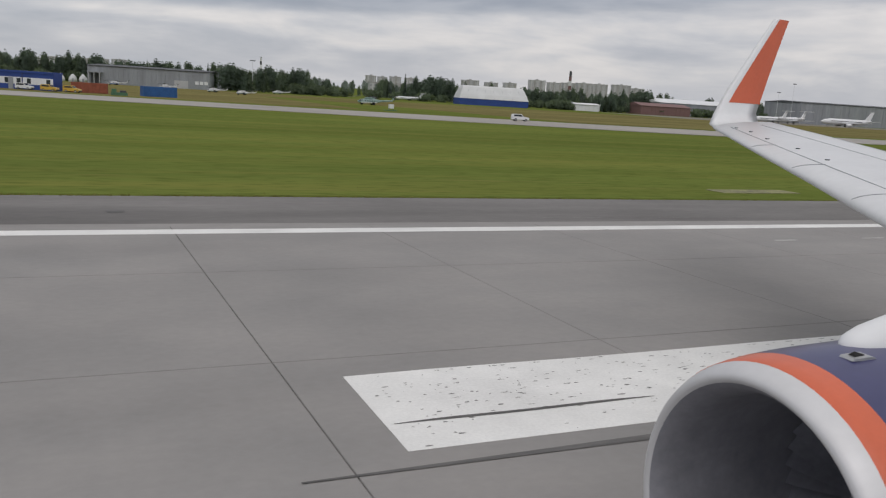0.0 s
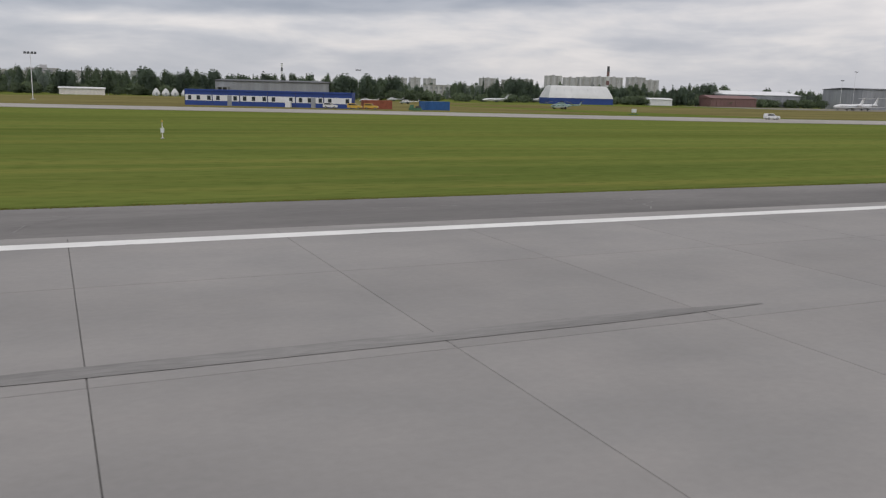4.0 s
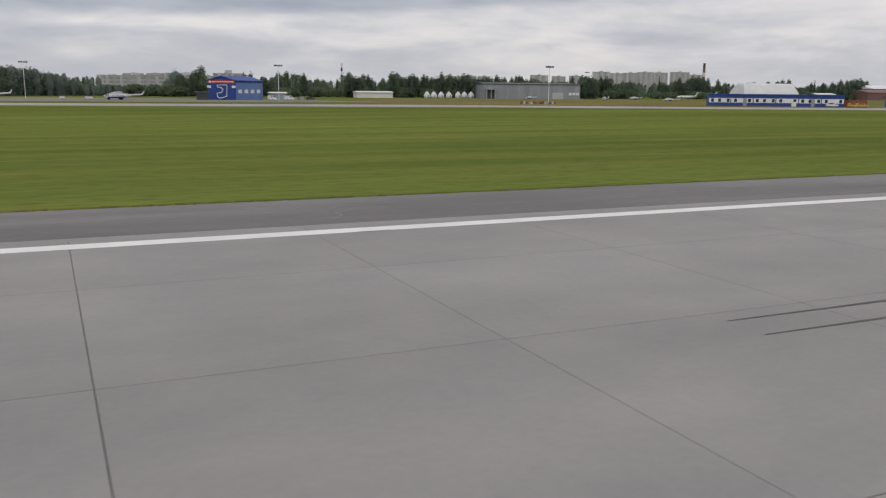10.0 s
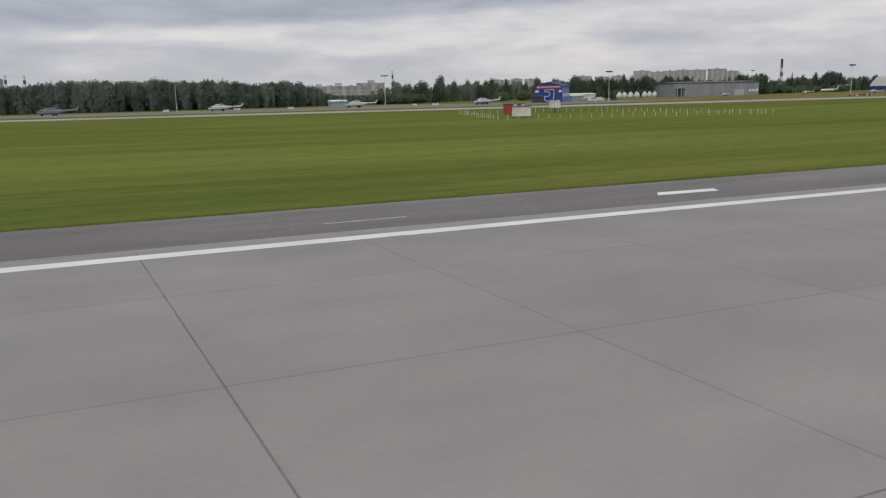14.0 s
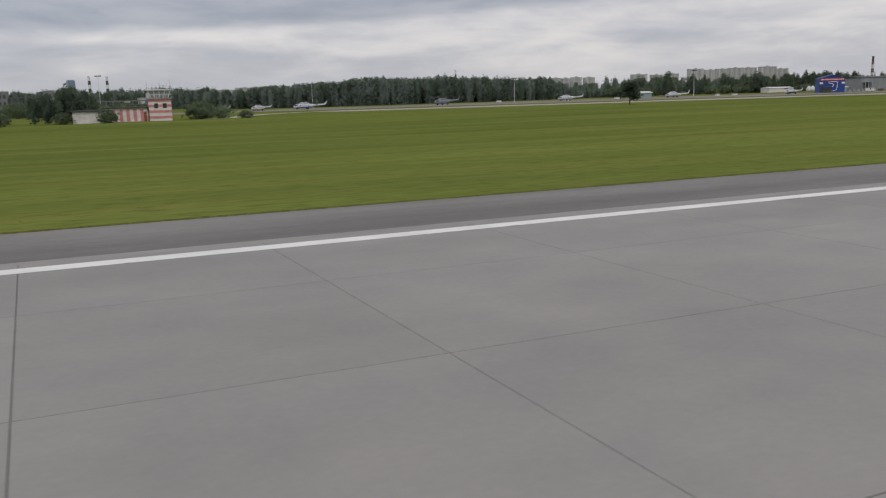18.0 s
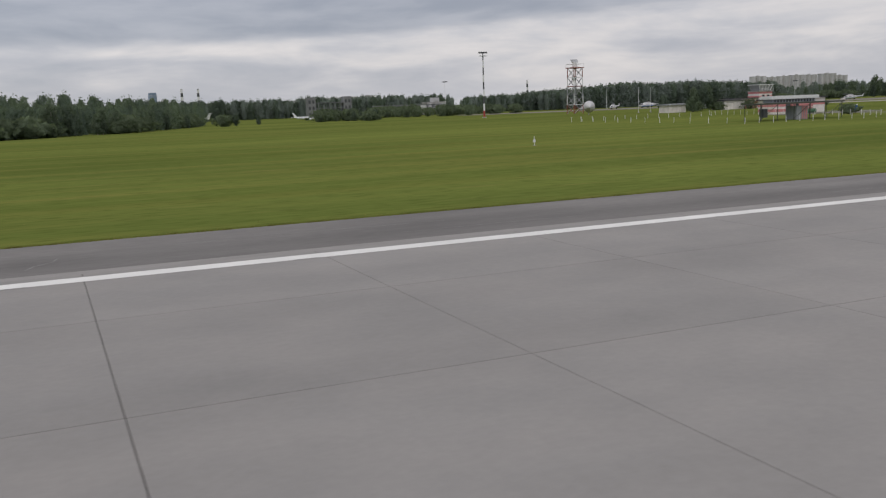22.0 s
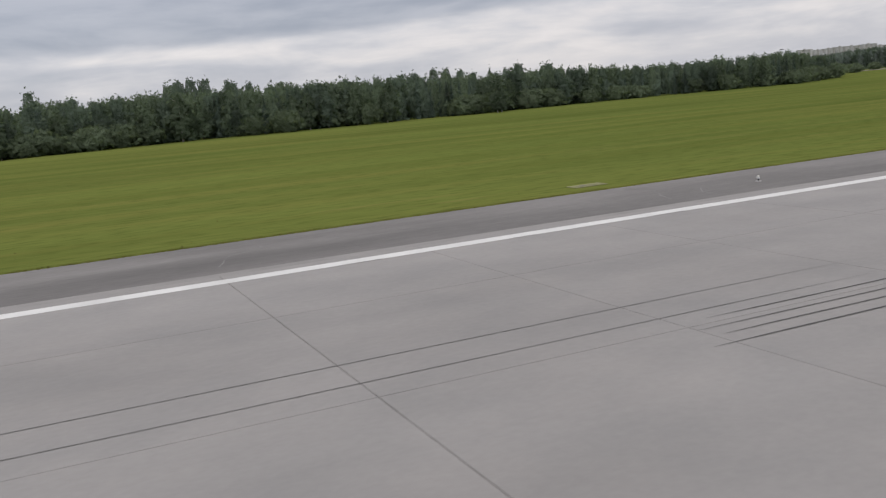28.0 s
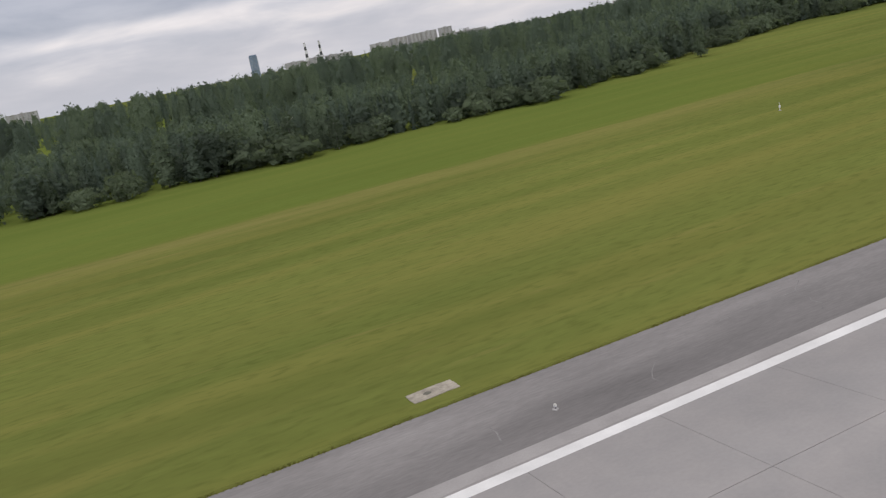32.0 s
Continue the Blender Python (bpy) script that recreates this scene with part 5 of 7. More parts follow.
def lamp_mast(x, y, h, striped=False, label="", r=0.11):
    ob = thing("light_mast", x, y, gz_at(y), 0, label or "slim pale floodlight mast with lamp arms", "light mast", "floodlight masts")
    n = 9 if striped else 1
    for k in range(n):
        z0, z1 = h * k / n, h * (k + 1) / n
        rr = lambda z: r * (1 - 0.5 * z / h)
        m = M_WHITE if not striped else (M_RED if k < 2 else M_GREYD) if k % 2 == 0 else M_WHITE
        part("mast_section", Build().tube((0, 0, z0), (0, 0, z1), rr(z0), rr(z1), 10), m, ob, "painted mast section" if striped else "")
    part("foot", Build().box(-0.5, 0.5, -0.5, 0.5, -0.2, 0.25, 0.05), M_CONC, ob)
    part("cross_arm", Build().box(-1.3, 1.3, -0.08, 0.08, h - 0.08, h + 0.08), M_GALV, ob)
    if striped:
        part("lamp_platform", Build().box(-1.1, 1.1, -0.5, 0.5, h - 0.9, h - 0.75), M_GALV, ob)
    for k in (-1, -0.35, 0.35, 1):
        part("floodlight", Build().profile_x([(-0.35, h - 0.15), (0.15, h + 0.1), (0.15, h + 0.4), (-0.35, h + 0.2)], k * 1.1 - 0.25, k * 1.1 + 0.25), M_GREYD, ob)
    return ob


car("pickup_truck", 68.3, 124.5, -14, M_WHITE, "white pickup truck with a canopy on the taxiway", "car")
car("parked_car", -8.0, 166.5, -25, M_WHITE, "white car parked before the blue hut", "car")
car("parked_car", -3.9, 163.2, -30, M_YEL, "yellow airfield car parked before the hut", "car", group="yellow airfield cars")
car("parked_car", -0.3, 163.5, -30, M_YEL, "yellow airfield car parked before the hut", "car", group="yellow airfield cars")
car("van", -128.0, 283, 10, M_WHITE, "white van parked beside the blue hall", "van", van=True)
car("van", -134.5, 279, -60, M_WHITE, "white van parked beside the blue hall", "van", van=True)
car("parked_car", -120.0, 285, 0, M_GREYD, "dark car parked beside the blue hall", "car")
car("van", -446, 212, 20, M_WHITE, "white van parked behind the control tower", "van", van=True)


def container(x, y, turn, paint, label, L=5.9, h=1.85):
    ob = thing("shipping_container", x, y, gz_at(y), turn, label, "container")
    part("body", Build().box(-L / 2, L / 2, -1.2, 1.2, 0.05, h, 0.03), paint, ob)
    n = int(L / 0.3)
    for k in range(n):
        xx = -L / 2 + 0.2 + k * (L - 0.4) / (n - 1)
        part("rib", Build().box(xx - 0.06, xx + 0.06, -1.24, -1.19, 0.15, h - 0.12), paint, ob)
    for s in (-1, 1):
        for q in (-1, 1):
            part("corner_post", Build().box(s * L / 2 - 0.09, s * L / 2 + 0.09, q * 1.2 - 0.08, q * 1.2 + 0.08, 0, h + 0.02), paint, ob)
    return ob


container(14.3, 165, 8, M_CONTB, "blue steel shipping container beside the taxiway")
container(2.6, 168.5, -6, M_RUST, "rust-red steel shipping container beside the hut")
ob = thing("scrap_heap", 7.2, 158, 0, 10, "low heap of green painted ground equipment", "equipment")
part("frame", Build().box(-1.4, 1.3, -0.5, 0.5, 0, 0.5, 0.15), M_GREENP, ob)
part("drum", Build().tube((-0.9, 0, 0.5), (-0.9, 0, 1.1), 0.45, 0.4, 12), M_GREENP, ob)
part("cover", Build().box(0.1, 1.1, -0.4, 0.4, 0.5, 0.85, 0.2), M_GREYD, ob)
ob = thing("equipment_stand", 54.6, 150, 0, 0, "white framed cabinet on a stand in the grass", "equipment")
ob.scale = (0.55, 0.55, 0.6)
part("cabinet", Build().box(-0.9, 0.9, -0.4, 0.4, 0.7, 2.0, 0.06), M_WHITE, ob)
for s in (-0.8, 0.8):
    part("leg", Build().box(s - 0.08, s + 0.08, -0.1, 0.1, 0, 0.7), M_GREENP, ob)
part("skid", Build().box(-2.6, 2.0, -0.5, 0.5, 0.0, 0.18, 0.1), M_GREENP, ob)

for k in range(4):
    x = -81.0 + k * 3.0
    ob = thing("barrier_stack", x, 205, gz_at(205), trng.uniform(-10, 10), "low stack of dull red and white barrier blocks", "barrier", "barriers beside the taxiway")
    for q in range(3):
        part("block", Build().box(-1.1 + q * 0.75, -0.42 + q * 0.75, -0.3, 0.3, 0, 0.7 + 0.1 * (q % 2), 0.06), (M_MAROON, M_PANEL, M_RUST)[(q + k) % 3], ob)

# modular site hut: six joined cabins, blue with a white window band
hut = thing("site_hut", -18.1, 177.0, gz_at(177) - 0.3, -30.3, "long blue and white modular site hut", "hut")
for k in range(6):
    x0 = -17.9 + k * 5.97
    c = part("cabin", Build().box(x0, x0 + 5.95, -1.4, 1.4, 0.25, 3.25, 0.03), M_BLUE, hut, "blue cabin module")
    part("white_band", Build().box(x0 + 0.12, x0 + 5.85, -1.43, -1.38, 1.25, 2.45), M_WHITE, c, "white wall band")
    part("roof_edge", Build().box(x0 - 0.01, x0 + 5.96, -1.55, 1.5, 3.25, 3.6, 0.03), M_BLUE, c)
    part("plinth", Build().box(x0 + 0.2, x0 + 5.75, -1.3, 1.3, -0.1, 0.25), M_GREYD, c)
    for wx in ((0.9, 4.6) if k % 2 else (0.7, 2.6, 4.9)):
        part("window", Build().box(x0 + wx, x0 + wx + 0.75, -1.45, -1.42, 1.4, 2.3), M_GLASSD, c, "dark window")
    if k in (1, 4):
        part("door", Build().box(x0 + 3.3, x0 + 4.25, -1.46, -1.42, 0.3, 2.4), M_GREY, c, "grey entrance door")
        part("step", Build().box(x0 + 3.1, x0 + 4.4, -2.4, -1.45, -0.05, 0.3, 0.04), M_GALV, c)
    if k == 3:
        part("air_unit", Build().box(x0 + 4.0, x0 + 5.2, -2.3, -1.45, 0.25, 1.6, 0.05), M_WHITE, c, "white box unit")
    part("rivet_joint", Build().box(x0 - 0.03, x0 + 0.03, -1.46, -1.4, 0.3, 3.3), M_GREYD, c)

# helicopters on the apron and by the hangar
for x, y, a, lab, p, q, s in (
        (-270.4, 318, 178, "white and pale green helicopter parked on the apron", M_WHITE, M_TEAL, 0.9), (-221.3, 308, 176, "white and pale green helicopter parked on the apron", M_WHITE, M_TEAL, 0.9),
        (-182.4, 278, 190, "white helicopter parked near the blue hall", M_WHITE, M_BLUE, 0.85), (-418, 330, 200, "white helicopter with drooping rotor blades", M_WHITE, M_TEAL, 0.7),
        (-401, 332, 215, "white helicopter with drooping rotor blades", M_WHITE, M_WHITE, 0.8), (-383, 331, 176, "white and blue helicopter on the apron", M_WHITE, M_BLUE2, 0.95),
        (-327, 322, 200, "dark grey and pale blue helicopter on the apron", M_GREY, M_BLUE2, 1.0),
        (15, 372, 200, "white helicopter before the grey hangar", M_WHITE, M_BLUE2, 0.55), (31, 330, 215, "white helicopter on the grass apron", M_WHITE, M_WHITE, 0.55), (44, 300, 150, "white helicopter on the grass apron", M_WHITE, M_TEAL, 0.5),
        (48.5, 270, 150, "white helicopter on the grass apron", M_WHITE, M_TEAL, 0.45), (67, 200, 176, "pale green helicopter in the grass", M_TEAL, M_WHITE, 0.62), (84, 380, 170, "white helicopter before the grey hangar", M_WHITE, M_TEAL, 0.55)):
    helicopter(x, y, a, lab, p, q, s * (0.8 if x < -150 else 0.85))
jet(345, 335, 190, 26, "white rear-engined jet parked on the far apron")
jet(318, 322, 185, 24, "white rear-engined jet parked on the far apron")
jet(386, 335, 170, 32, "white four-engined transport jet on the far apron", False)
jet(212, 470, 180, 18, "small white jet near the tent hangar")
jet(170, 440, 175, 16, "small white jet near the tent hangar")
jet(-571.5, 503, 180, 20.0, "white high-tailed amphibious jet behind bushes", True)
jet(-523, 424, 2, 14, "white jet far behind the field", False)

for x, y, h in ((-64.3, 220, 10.6), (-135, 267, 10.8), (-209, 309, 11.6), (-283, 342, 10.5), (-363, 396, 11), (80, 420, 15), (412, 400, 24), (395, 395, 18), (-456.7, 400, 16.5)):
    lamp_mast(x, y, h)
lamp_mast(-515.5, 226, 18.6, True, "tall black and white striped floodlight mast", 0.3)

# ---- large buildings ----


def hall(name, x0, y0, x1, y1, depth, h, wall, roof, label, category="hall", rise=0.6, ribs=0, base=None):
    """A hall whose front runs from (x0, y0) to (x1, y1)."""
    L = math.hypot(x1 - x0, y1 - y0)
    ob = thing(name, x0, y0, (gz_at((y0 + y1) / 2) if base is None else base), math.degrees(math.atan2(y1 - y0, x1 - x0)), label, category)
    part("wall", Build().box(0, L, 0, depth, -0.5, h), wall, ob)
    part("roof", Build().profile_x([(-0.4, h), (depth + 0.4, h), (depth + 0.4, h + 0.25), (depth / 2, h + 0.25 + rise), (-0.4, h + 0.25)], -0.4, L + 0.4), roof, ob)
    for k in range(ribs):
        x = L * (k + 0.5) / ribs
        part("rib", Build().box(x - 0.12, x + 0.12, -0.12, 0.0, 0, h), wall, ob)
    return ob, L


gh, L = hall("hangar", 5.4, 404, 55, 388, 34, 7.6, M_GREY, M_GREYD, "large grey corrugated steel hangar", "hangar", 0.8, 26)
# solid plate on the wall, its dark colour standing in for shade inside
part("bay_opening", Build().box(1.5, 5.5, -0.15, 0.0, 0, 4.6), M_GREYD, gh, "dark open bay")
for x in (1.2, 3.5, 5.8):
    part("column", Build().box(x - 0.2, x + 0.2, -2.6, -2.2, 0, 4.7), M_GALV, gh)
part("canopy", Build().box(0.6, 6.4, -2.8, 0, 4.7, 5.1), M_GREY, gh)
part("door", Build().box(37, 43, -0.14, 0.0, 0, 3.4), M_PANEL, gh, "pale sliding door")
for k in range(3):
    part("window", Build().box(46.0 + k * 2.0, 47.5 + k * 2.0, -0.14, 0.0, 2.1, 3.5), M_WHITE, gh, "white framed window")

# tent hangar with a blue skirt
th = thing("tent_hangar", 206.5, 411, gz_at(411), -14, "white fabric tent hangar with a blue base wall", "hangar")
W = 18.8
part("base_wall", Build().box(-W, W, -9, 9, -0.4, 3.4), M_BLUE, th, "blue base wall")
b = Build()
roof = [[(-W, -9.3, 3.4), (W, -9.3, 3.4), (W, 9.3, 3.4), (-W, 9.3, 3.4)]]
for s, k, z in ((0.86, 0.965, 5.6), (0.62, 0.91, 8.4), (0.5, 0.875, 9.6), (0.38, 0.85, 10.2)):
    roof.append([(-W * k, -9.3 * s, z), (W * k, -9.3 * s, z), (W * k, 9.3 * s, z), (-W * k, 9.3 * s, z)])
b.rings(roof)
part("roof_fabric", b, M_TENT, th, "white stretched roof fabric")
for k in range(7):
    x = -15 + 5 * k
    part("seam", Build().tube((x, -9.35, 3.4), (x * 0.9, -5.8, 8.45), 0.07, n=5), M_GALV, th)

hall("hangar", 317, 426, 354, 425, 16, 5.2, M_MAROON, M_MAROON, "low maroon-walled hangar with a maroon roof", "hangar", 1.8, 12)
hall("hangar", 346, 446, 412, 444, 34, 8.0, M_GREY, M_WHITE, "wide grey clad hangar with a white roof", "hangar", 2.6, 20)
hall("shed", 272.5, 430, 289, 429, 8, 3.6, M_WHITE, M_WHITE, "low white painted shed with a pale roof", "shed", 0.8, 6)
hall("hangar", 420, 400, 520, 380, 40, 13, M_GREY, M_GREYD, "large grey hangar behind the parked jets", "hangar", 1.0, 16)
hall("shed", 125, 600, 152, 598, 12, 7.5, M_WHITE, M_WHITE, "white warehouse with a pale roof", "shed", 1.2)
hall("shed", -61, 416, -42, 415, 8, 2.6, M_CREAM, M_TENT, "long low pale shed among the trees", "shed", 0.6, 14)
hall("shed", -225.4, 326, -219.4, 326, 5, 2.3, M_TEAL, M_WHITE, "pale green shed behind a helicopter", "shed", 0.5, 5)
hall("shed", -130.6, 300, -125, 299.6, 5, 2.2, M_TEAL, M_CREAM, "pale green cabin beside the blue hall", "shed", 0.3, 5)
hall("trailer", -158.3, 282.5, -154.5, 282, 2.4, 2.3, M_GREYD, M_GREYD, "dark box trailer beside the blue hall", "trailer", 0.1, 3)
for x, w, h in ((-129, 1.8, 1.0), (-126.2, 1.2, 1.3), (-123.5, 2.0, 0.9), (-120.6, 1.4, 1.2)):
    ob = thing("equipment_box", x, 295, gz_at(295), rng.uniform(-12, 12), "small grey crate on the rough ground", "crate", "crates beside the blue hall")
    part("housing", Build().box(-w / 2, w / 2, -0.5, 0.5, 0.1, h, 0.04), M_GREY, ob)
    part("skid", Build().box(-w / 2 + 0.1, w / 2 - 0.1, -0.4, 0.4, -0.1, 0.1), M_GREYD, ob)
for k, (x, y) in enumerate(((-19.0, 424), (-14.6, 425), (-10.5, 424.5), (-5.6, 425), (-0.5, 424), (3.8, 425), (8.1, 425.5))):
    ob = thing("dome_tent", x, y, gz_at(y), 0, "white pointed fabric tent", "tent", "row of white tents")
    b = Build()
    b.rings([[(r * math.cos(a * math.pi / 5), r * math.sin(a * math.pi / 5), z) for a in range(10)] for r, z in ((1.9, 0), (1.85, 1.2), (1.5, 2.1), (0.9, 2.9), (0.3, 3.5), (0.05, 3.7))])
    part("canopy", b, M_TENT, ob, "", True)
    part("door_flap", Build().box(-0.4, 0.4, -1.93, -1.80, 0, 1.6, 0.03), M_GREY, ob)

# blue hall with a red sign band and a white line drawing on the front
fx0, fy0, fx1, fy1 = -153.7, 289.6, -145.7, 282.8
L = math.hypot(fx1 - fx0, fy1 - fy0)
bh = thing("blue_hall", fx0, fy0, gz_at(285), math.degrees(math.atan2(fy1 - fy0, fx1 - fx0)), "bright blue clad hall with a red sign band", "hall")
D = 18.0
part("wall", Build().profile([(0, -0.4), (L, -0.4), (L, 6.2), (L / 2, 7.6), (0, 6.2)], 0, D), M_BLUE, bh, "blue metal cladding")
part("side_cladding", Build().box(L, L + 0.06, 0.3, D, 0, 5.6), M_BLUE2, bh, "paler blue side wall")
part("roof", Build().profile([(-0.4, 6.15), (L / 2, 7.62), (L + 0.4, 6.15), (L + 0.4, 6.4), (L / 2, 7.9), (-0.4, 6.4)], -0.3, D + 0.3), M_BLUE, bh)
part("sign_band", Build().box(0.1, L - 0.1, -0.14, 0.0, 5.35, 6.5), M_RED, bh, "red sign band")
part("sign_mark", Build().prism([(0.7, -0.2), (1.5, -0.2), (1.5, -0.14), (0.7, -0.14)], 5.6, 6.2), M_WHITE, bh, "white sign mark")
for k in range(11):
    part("sign_bar", Build().box(1.9 + k * 0.74, 2.45 + k * 0.74, -0.19, -0.14, 5.75, 6.08), M_WHITE, bh, "white bar of unreadable writing")
part("white_corner", Build().box(0.0, 1.3, -0.12, 0.0, 3.9, 4.7), M_WHITE, bh, "white panel")
part("white_corner", Build().box(L - 1.3, L, -0.12, 0.0, 3.9, 4.7), M_WHITE, bh, "white panel")
outline = [(3.7, 4.8), (7.4, 4.9), (7.2, 1.2), (4.8, 0.5), (3.7, 1.0), (3.6, 2.2), (5.3, 2.4), (5.9, 3.4), (5.1, 4.1), (3.9, 4.1), (3.7, 4.8)]
b = Build()
for (xa, za), (xb, zb) in zip(outline[:-1], outline[1:]):
    b.tube((xa, -0.08, za), (xb, -0.08, zb), 0.14, n=6)
part("line_drawing", b, M_WHITE, bh, "white painted outline")
for k in range(4):
    part("window", Build().box(L + 0.05, L + 0.1, 1.5 + k * 4.1, 3.8 + k * 4.1, 2.2, 3.4), M_WHITE, bh, "pale window strip")

# chimneys, distant towers and blocks of flats


def chimney(x, y, h, r, label):
    ob = thing("chimney", x, y, 0, 0, label, "chimney")
    n = 7
    for k in range(n):
        z0, z1 = h * k / n, h * (k + 1) / n
        m = M_CONC if k < 2 else (M_GREYD if k == n - 1 else M_MAROON if k % 2 else M_TENT) if y < 1500 else (M_GREYD if k % 2 else M_WHITE)
        part("shaft_section", Build().tube((0, 0, z0), (0, 0, z1), r * (1 - 0.4 * z0 / h), r * (1 - 0.4 * z1 / h), 14), m, ob)
    part("rim", Build().tube((0, 0, h), (0, 0, h + 0.8), r * 0.66, r * 0.66, 14), M_GREYD, ob)


chimney(513, 825, 36.0, 2.3, "red and white banded boiler chimney")
chimney(380, 1900, 56, 3.2, "thin dark banded chimney behind the trees")
chimney(-446, 2000, 59, 4.0, "dark and white banded power station chimney")
chimney(-410, 2000, 58, 4.0, "dark and white banded power station chimney")
ob = thing("glass_tower", -487, 2400, 0, 20, "tall blue glass office tower on the horizon", "tower")
ob.scale = (0.8, 0.8, 0.87)
part("shaft", Build().box(-11, 11, -11, 11, 0, 68, 1.5), M_BGLASS, ob)
part("crown", Build().box(-10, 10, -10, 10, 68, 72, 1.5), M_BGLASS, ob)
for k in range(16):
    part("floor_band", Build().box(-11.1, 11.1, -11.1, 11.1, 4 + k * 4, 4.6 + k * 4), M_PANEL, ob)


def flats(x, y, L, h, depth, turn, label, bays=None, material=None, dark=False):
    ob = thing("apartment_block", x, y, gz_at(y), turn, label, "apartment block", "blocks of flats")
    part("wall", Build().box(-L / 2, L / 2, 0, depth, -1, h), material or M_PANEL, ob)
    part("roof", Build().box(-L / 2 - 0.4, L / 2 + 0.4, -0.4, depth + 0.4, h, h + 0.9), M_CONC, ob)
    n = bays or max(3, int(L / 7))
    fl = max(2, int(h / 3.0))
    for k in range(n):
        xc = -L / 2 + L * (k + 0.5) / n
        part("bay", Build().box(xc - L / n * 0.22, xc + L / n * 0.22, -1.0, 0, 1, h + (1.6 if k % 3 == 1 else 0)), M_CONC if k % 2 else M_PANEL, ob, "projecting stair or balcony bay")
        b = Build()
        for f in range(fl):
            for s in (-0.36, 0.36):
                b.box(xc + L / n * s - 0.8, xc + L / n * s + 0.8, -0.1, 0.02, f * h / fl + 0.9, f * h / fl + 2.3)
        part("window_column", b, M_WINF, ob, kind="stuff")
    part("lift_house", Build().box(-2, 3, depth * 0.3, depth * 0.7, h + 0.9, h + 3.4), M_PANEL, ob)


FL = "pale grey panel apartment block on the skyline"
for x, L, h in ((605, 22, 33), (632, 20, 32), (663, 24, 34), (700, 26, 33), (850, 40, 38), (905, 30, 36), (955, 30, 38), (1029, 40, 49), (1078, 34, 46), (1118, 34, 48), (1163, 38, 50), (1208, 42, 50), (1275, 48, 52), (1322, 40, 46)):
    flats(x, 1800, L, h, 16, -10, FL)
flats(272, 700, 72, 10.5, 12, -8, "long low pale brick building behind the trees", 16)
flats(-143, 800, 52, 13, 12, 6, "long grey panel building behind the trees", 9)
flats(-98, 805, 34, 13.5, 12, 6, "grey panel building behind the trees", 6)
flats(-42, 810, 40, 10, 12, 0, "low grey building behind the trees", 7)
flats(-110, 700, 80, 12.5, 12, 0, "long pale grey factory building behind the trees", 12)
flats(-75, 715, 22, 15, 12, 0, "pale grey factory wing", 4)
for x, y, L, h in ((-372, 2400, 46, 38), (-340, 2420, 30, 33), (-300, 2420, 34, 40), (-255, 2410, 30, 38), (-215, 2400, 40, 36), (-100, 2400, 60, 48), (-40, 2400, 50, 56), (15, 2400, 40, 58), (60, 2400, 50, 60), (110, 2380, 36, 62)):
    flats(x, y, L, h * 0.62, 22, 5, FL, 6)
flats(-560, 900, 44, 16, 14, 0, "pale apartment block beyond the woods", 7)
flats(-1080, 1900, 60, 26, 14, 10, "pale apartment block beyond the woods", 7)

# bare concrete frame of an unfinished building
sk = thing("unfinished_building", -505, 500, gz_at(500), -4, "unfinished grey concrete building frame", "building")
for x0 in (0, 22):
    part("stair_core", Build().box(x0, x0 + 5, 0, 7, -1, 12.6), M_RAW, sk, "solid stair core")
    # the core is solid: dark plates paint the shade of its openings
    for f in range(3):
        for c in (0.8, 3.0):
            part("opening", Build().box(x0 + c, x0 + c + 1.2, -0.1, 0.05, 1.5 + f * 3.7, 3.4 + f * 3.7), M_GREYD, sk)
for f in range(3):
    part("floor_slab", Build().box(5, 22, 0, 8, 2.6 + f * 3.2, 2.95 + f * 3.2), M_RAW, sk)
    for c in range(5):
        for d in (0.3, 7.4):
            part("column", Build().box(6.5 + c * 3.4, 6.9 + c * 3.4, d, d + 0.4, (2.95 + (f - 1) * 3.2) if f else -1, 2.6 + f * 3.2), M_RAW, sk)
sk2 = thing("unfinished_building", -472, 470, gz_at(470), 0, "low unfinished concrete frame among bushes", "building")
for c in range(14):
    part("column", Build().box(c * 3.2, c * 3.2 + 0.4, 0, 0.5, -1, 5.6), M_RAW, sk2)
for z in (2.4, 5.6):
    part("beam", Build().box(0, 42, 0, 6, z, z + 0.5), M_RAW, sk2)
part("wall_panel", Build().box(28, 31, -0.1, 0.1, 0, 5.6), M_PANEL, sk2)
flats(-430, 480, 12, 6.5, 8, 0, "small pale concrete building", 3)

# ---- red and white radio station, radar tower and control tower ----


def banded(name, x, y, turn, L, depth, h, label, bands=2, roofm=None):
    ob = thing(name, x, y, gz_at(y), turn, label, "building")
    part("wall", Build().box(-L / 2, L / 2, 0, depth, -0.3, h), M_CREAM, ob, "pale rendered wall")
    for k in range(bands):
        z = h * (0.16 + k * 0.74 / max(1, bands))
        part("red_band", Build().box(-L / 2 - 0.02, L / 2 + 0.02, -0.03, depth + 0.02, z, z + h * 0.2), M_PINK, ob, "faded red painted band")
    part("roof", Build().box(-L / 2 - 0.3, L / 2 + 0.3, -0.35, depth + 0.3, h, h + 0.22), roofm or M_ROOFD, ob)
    return ob


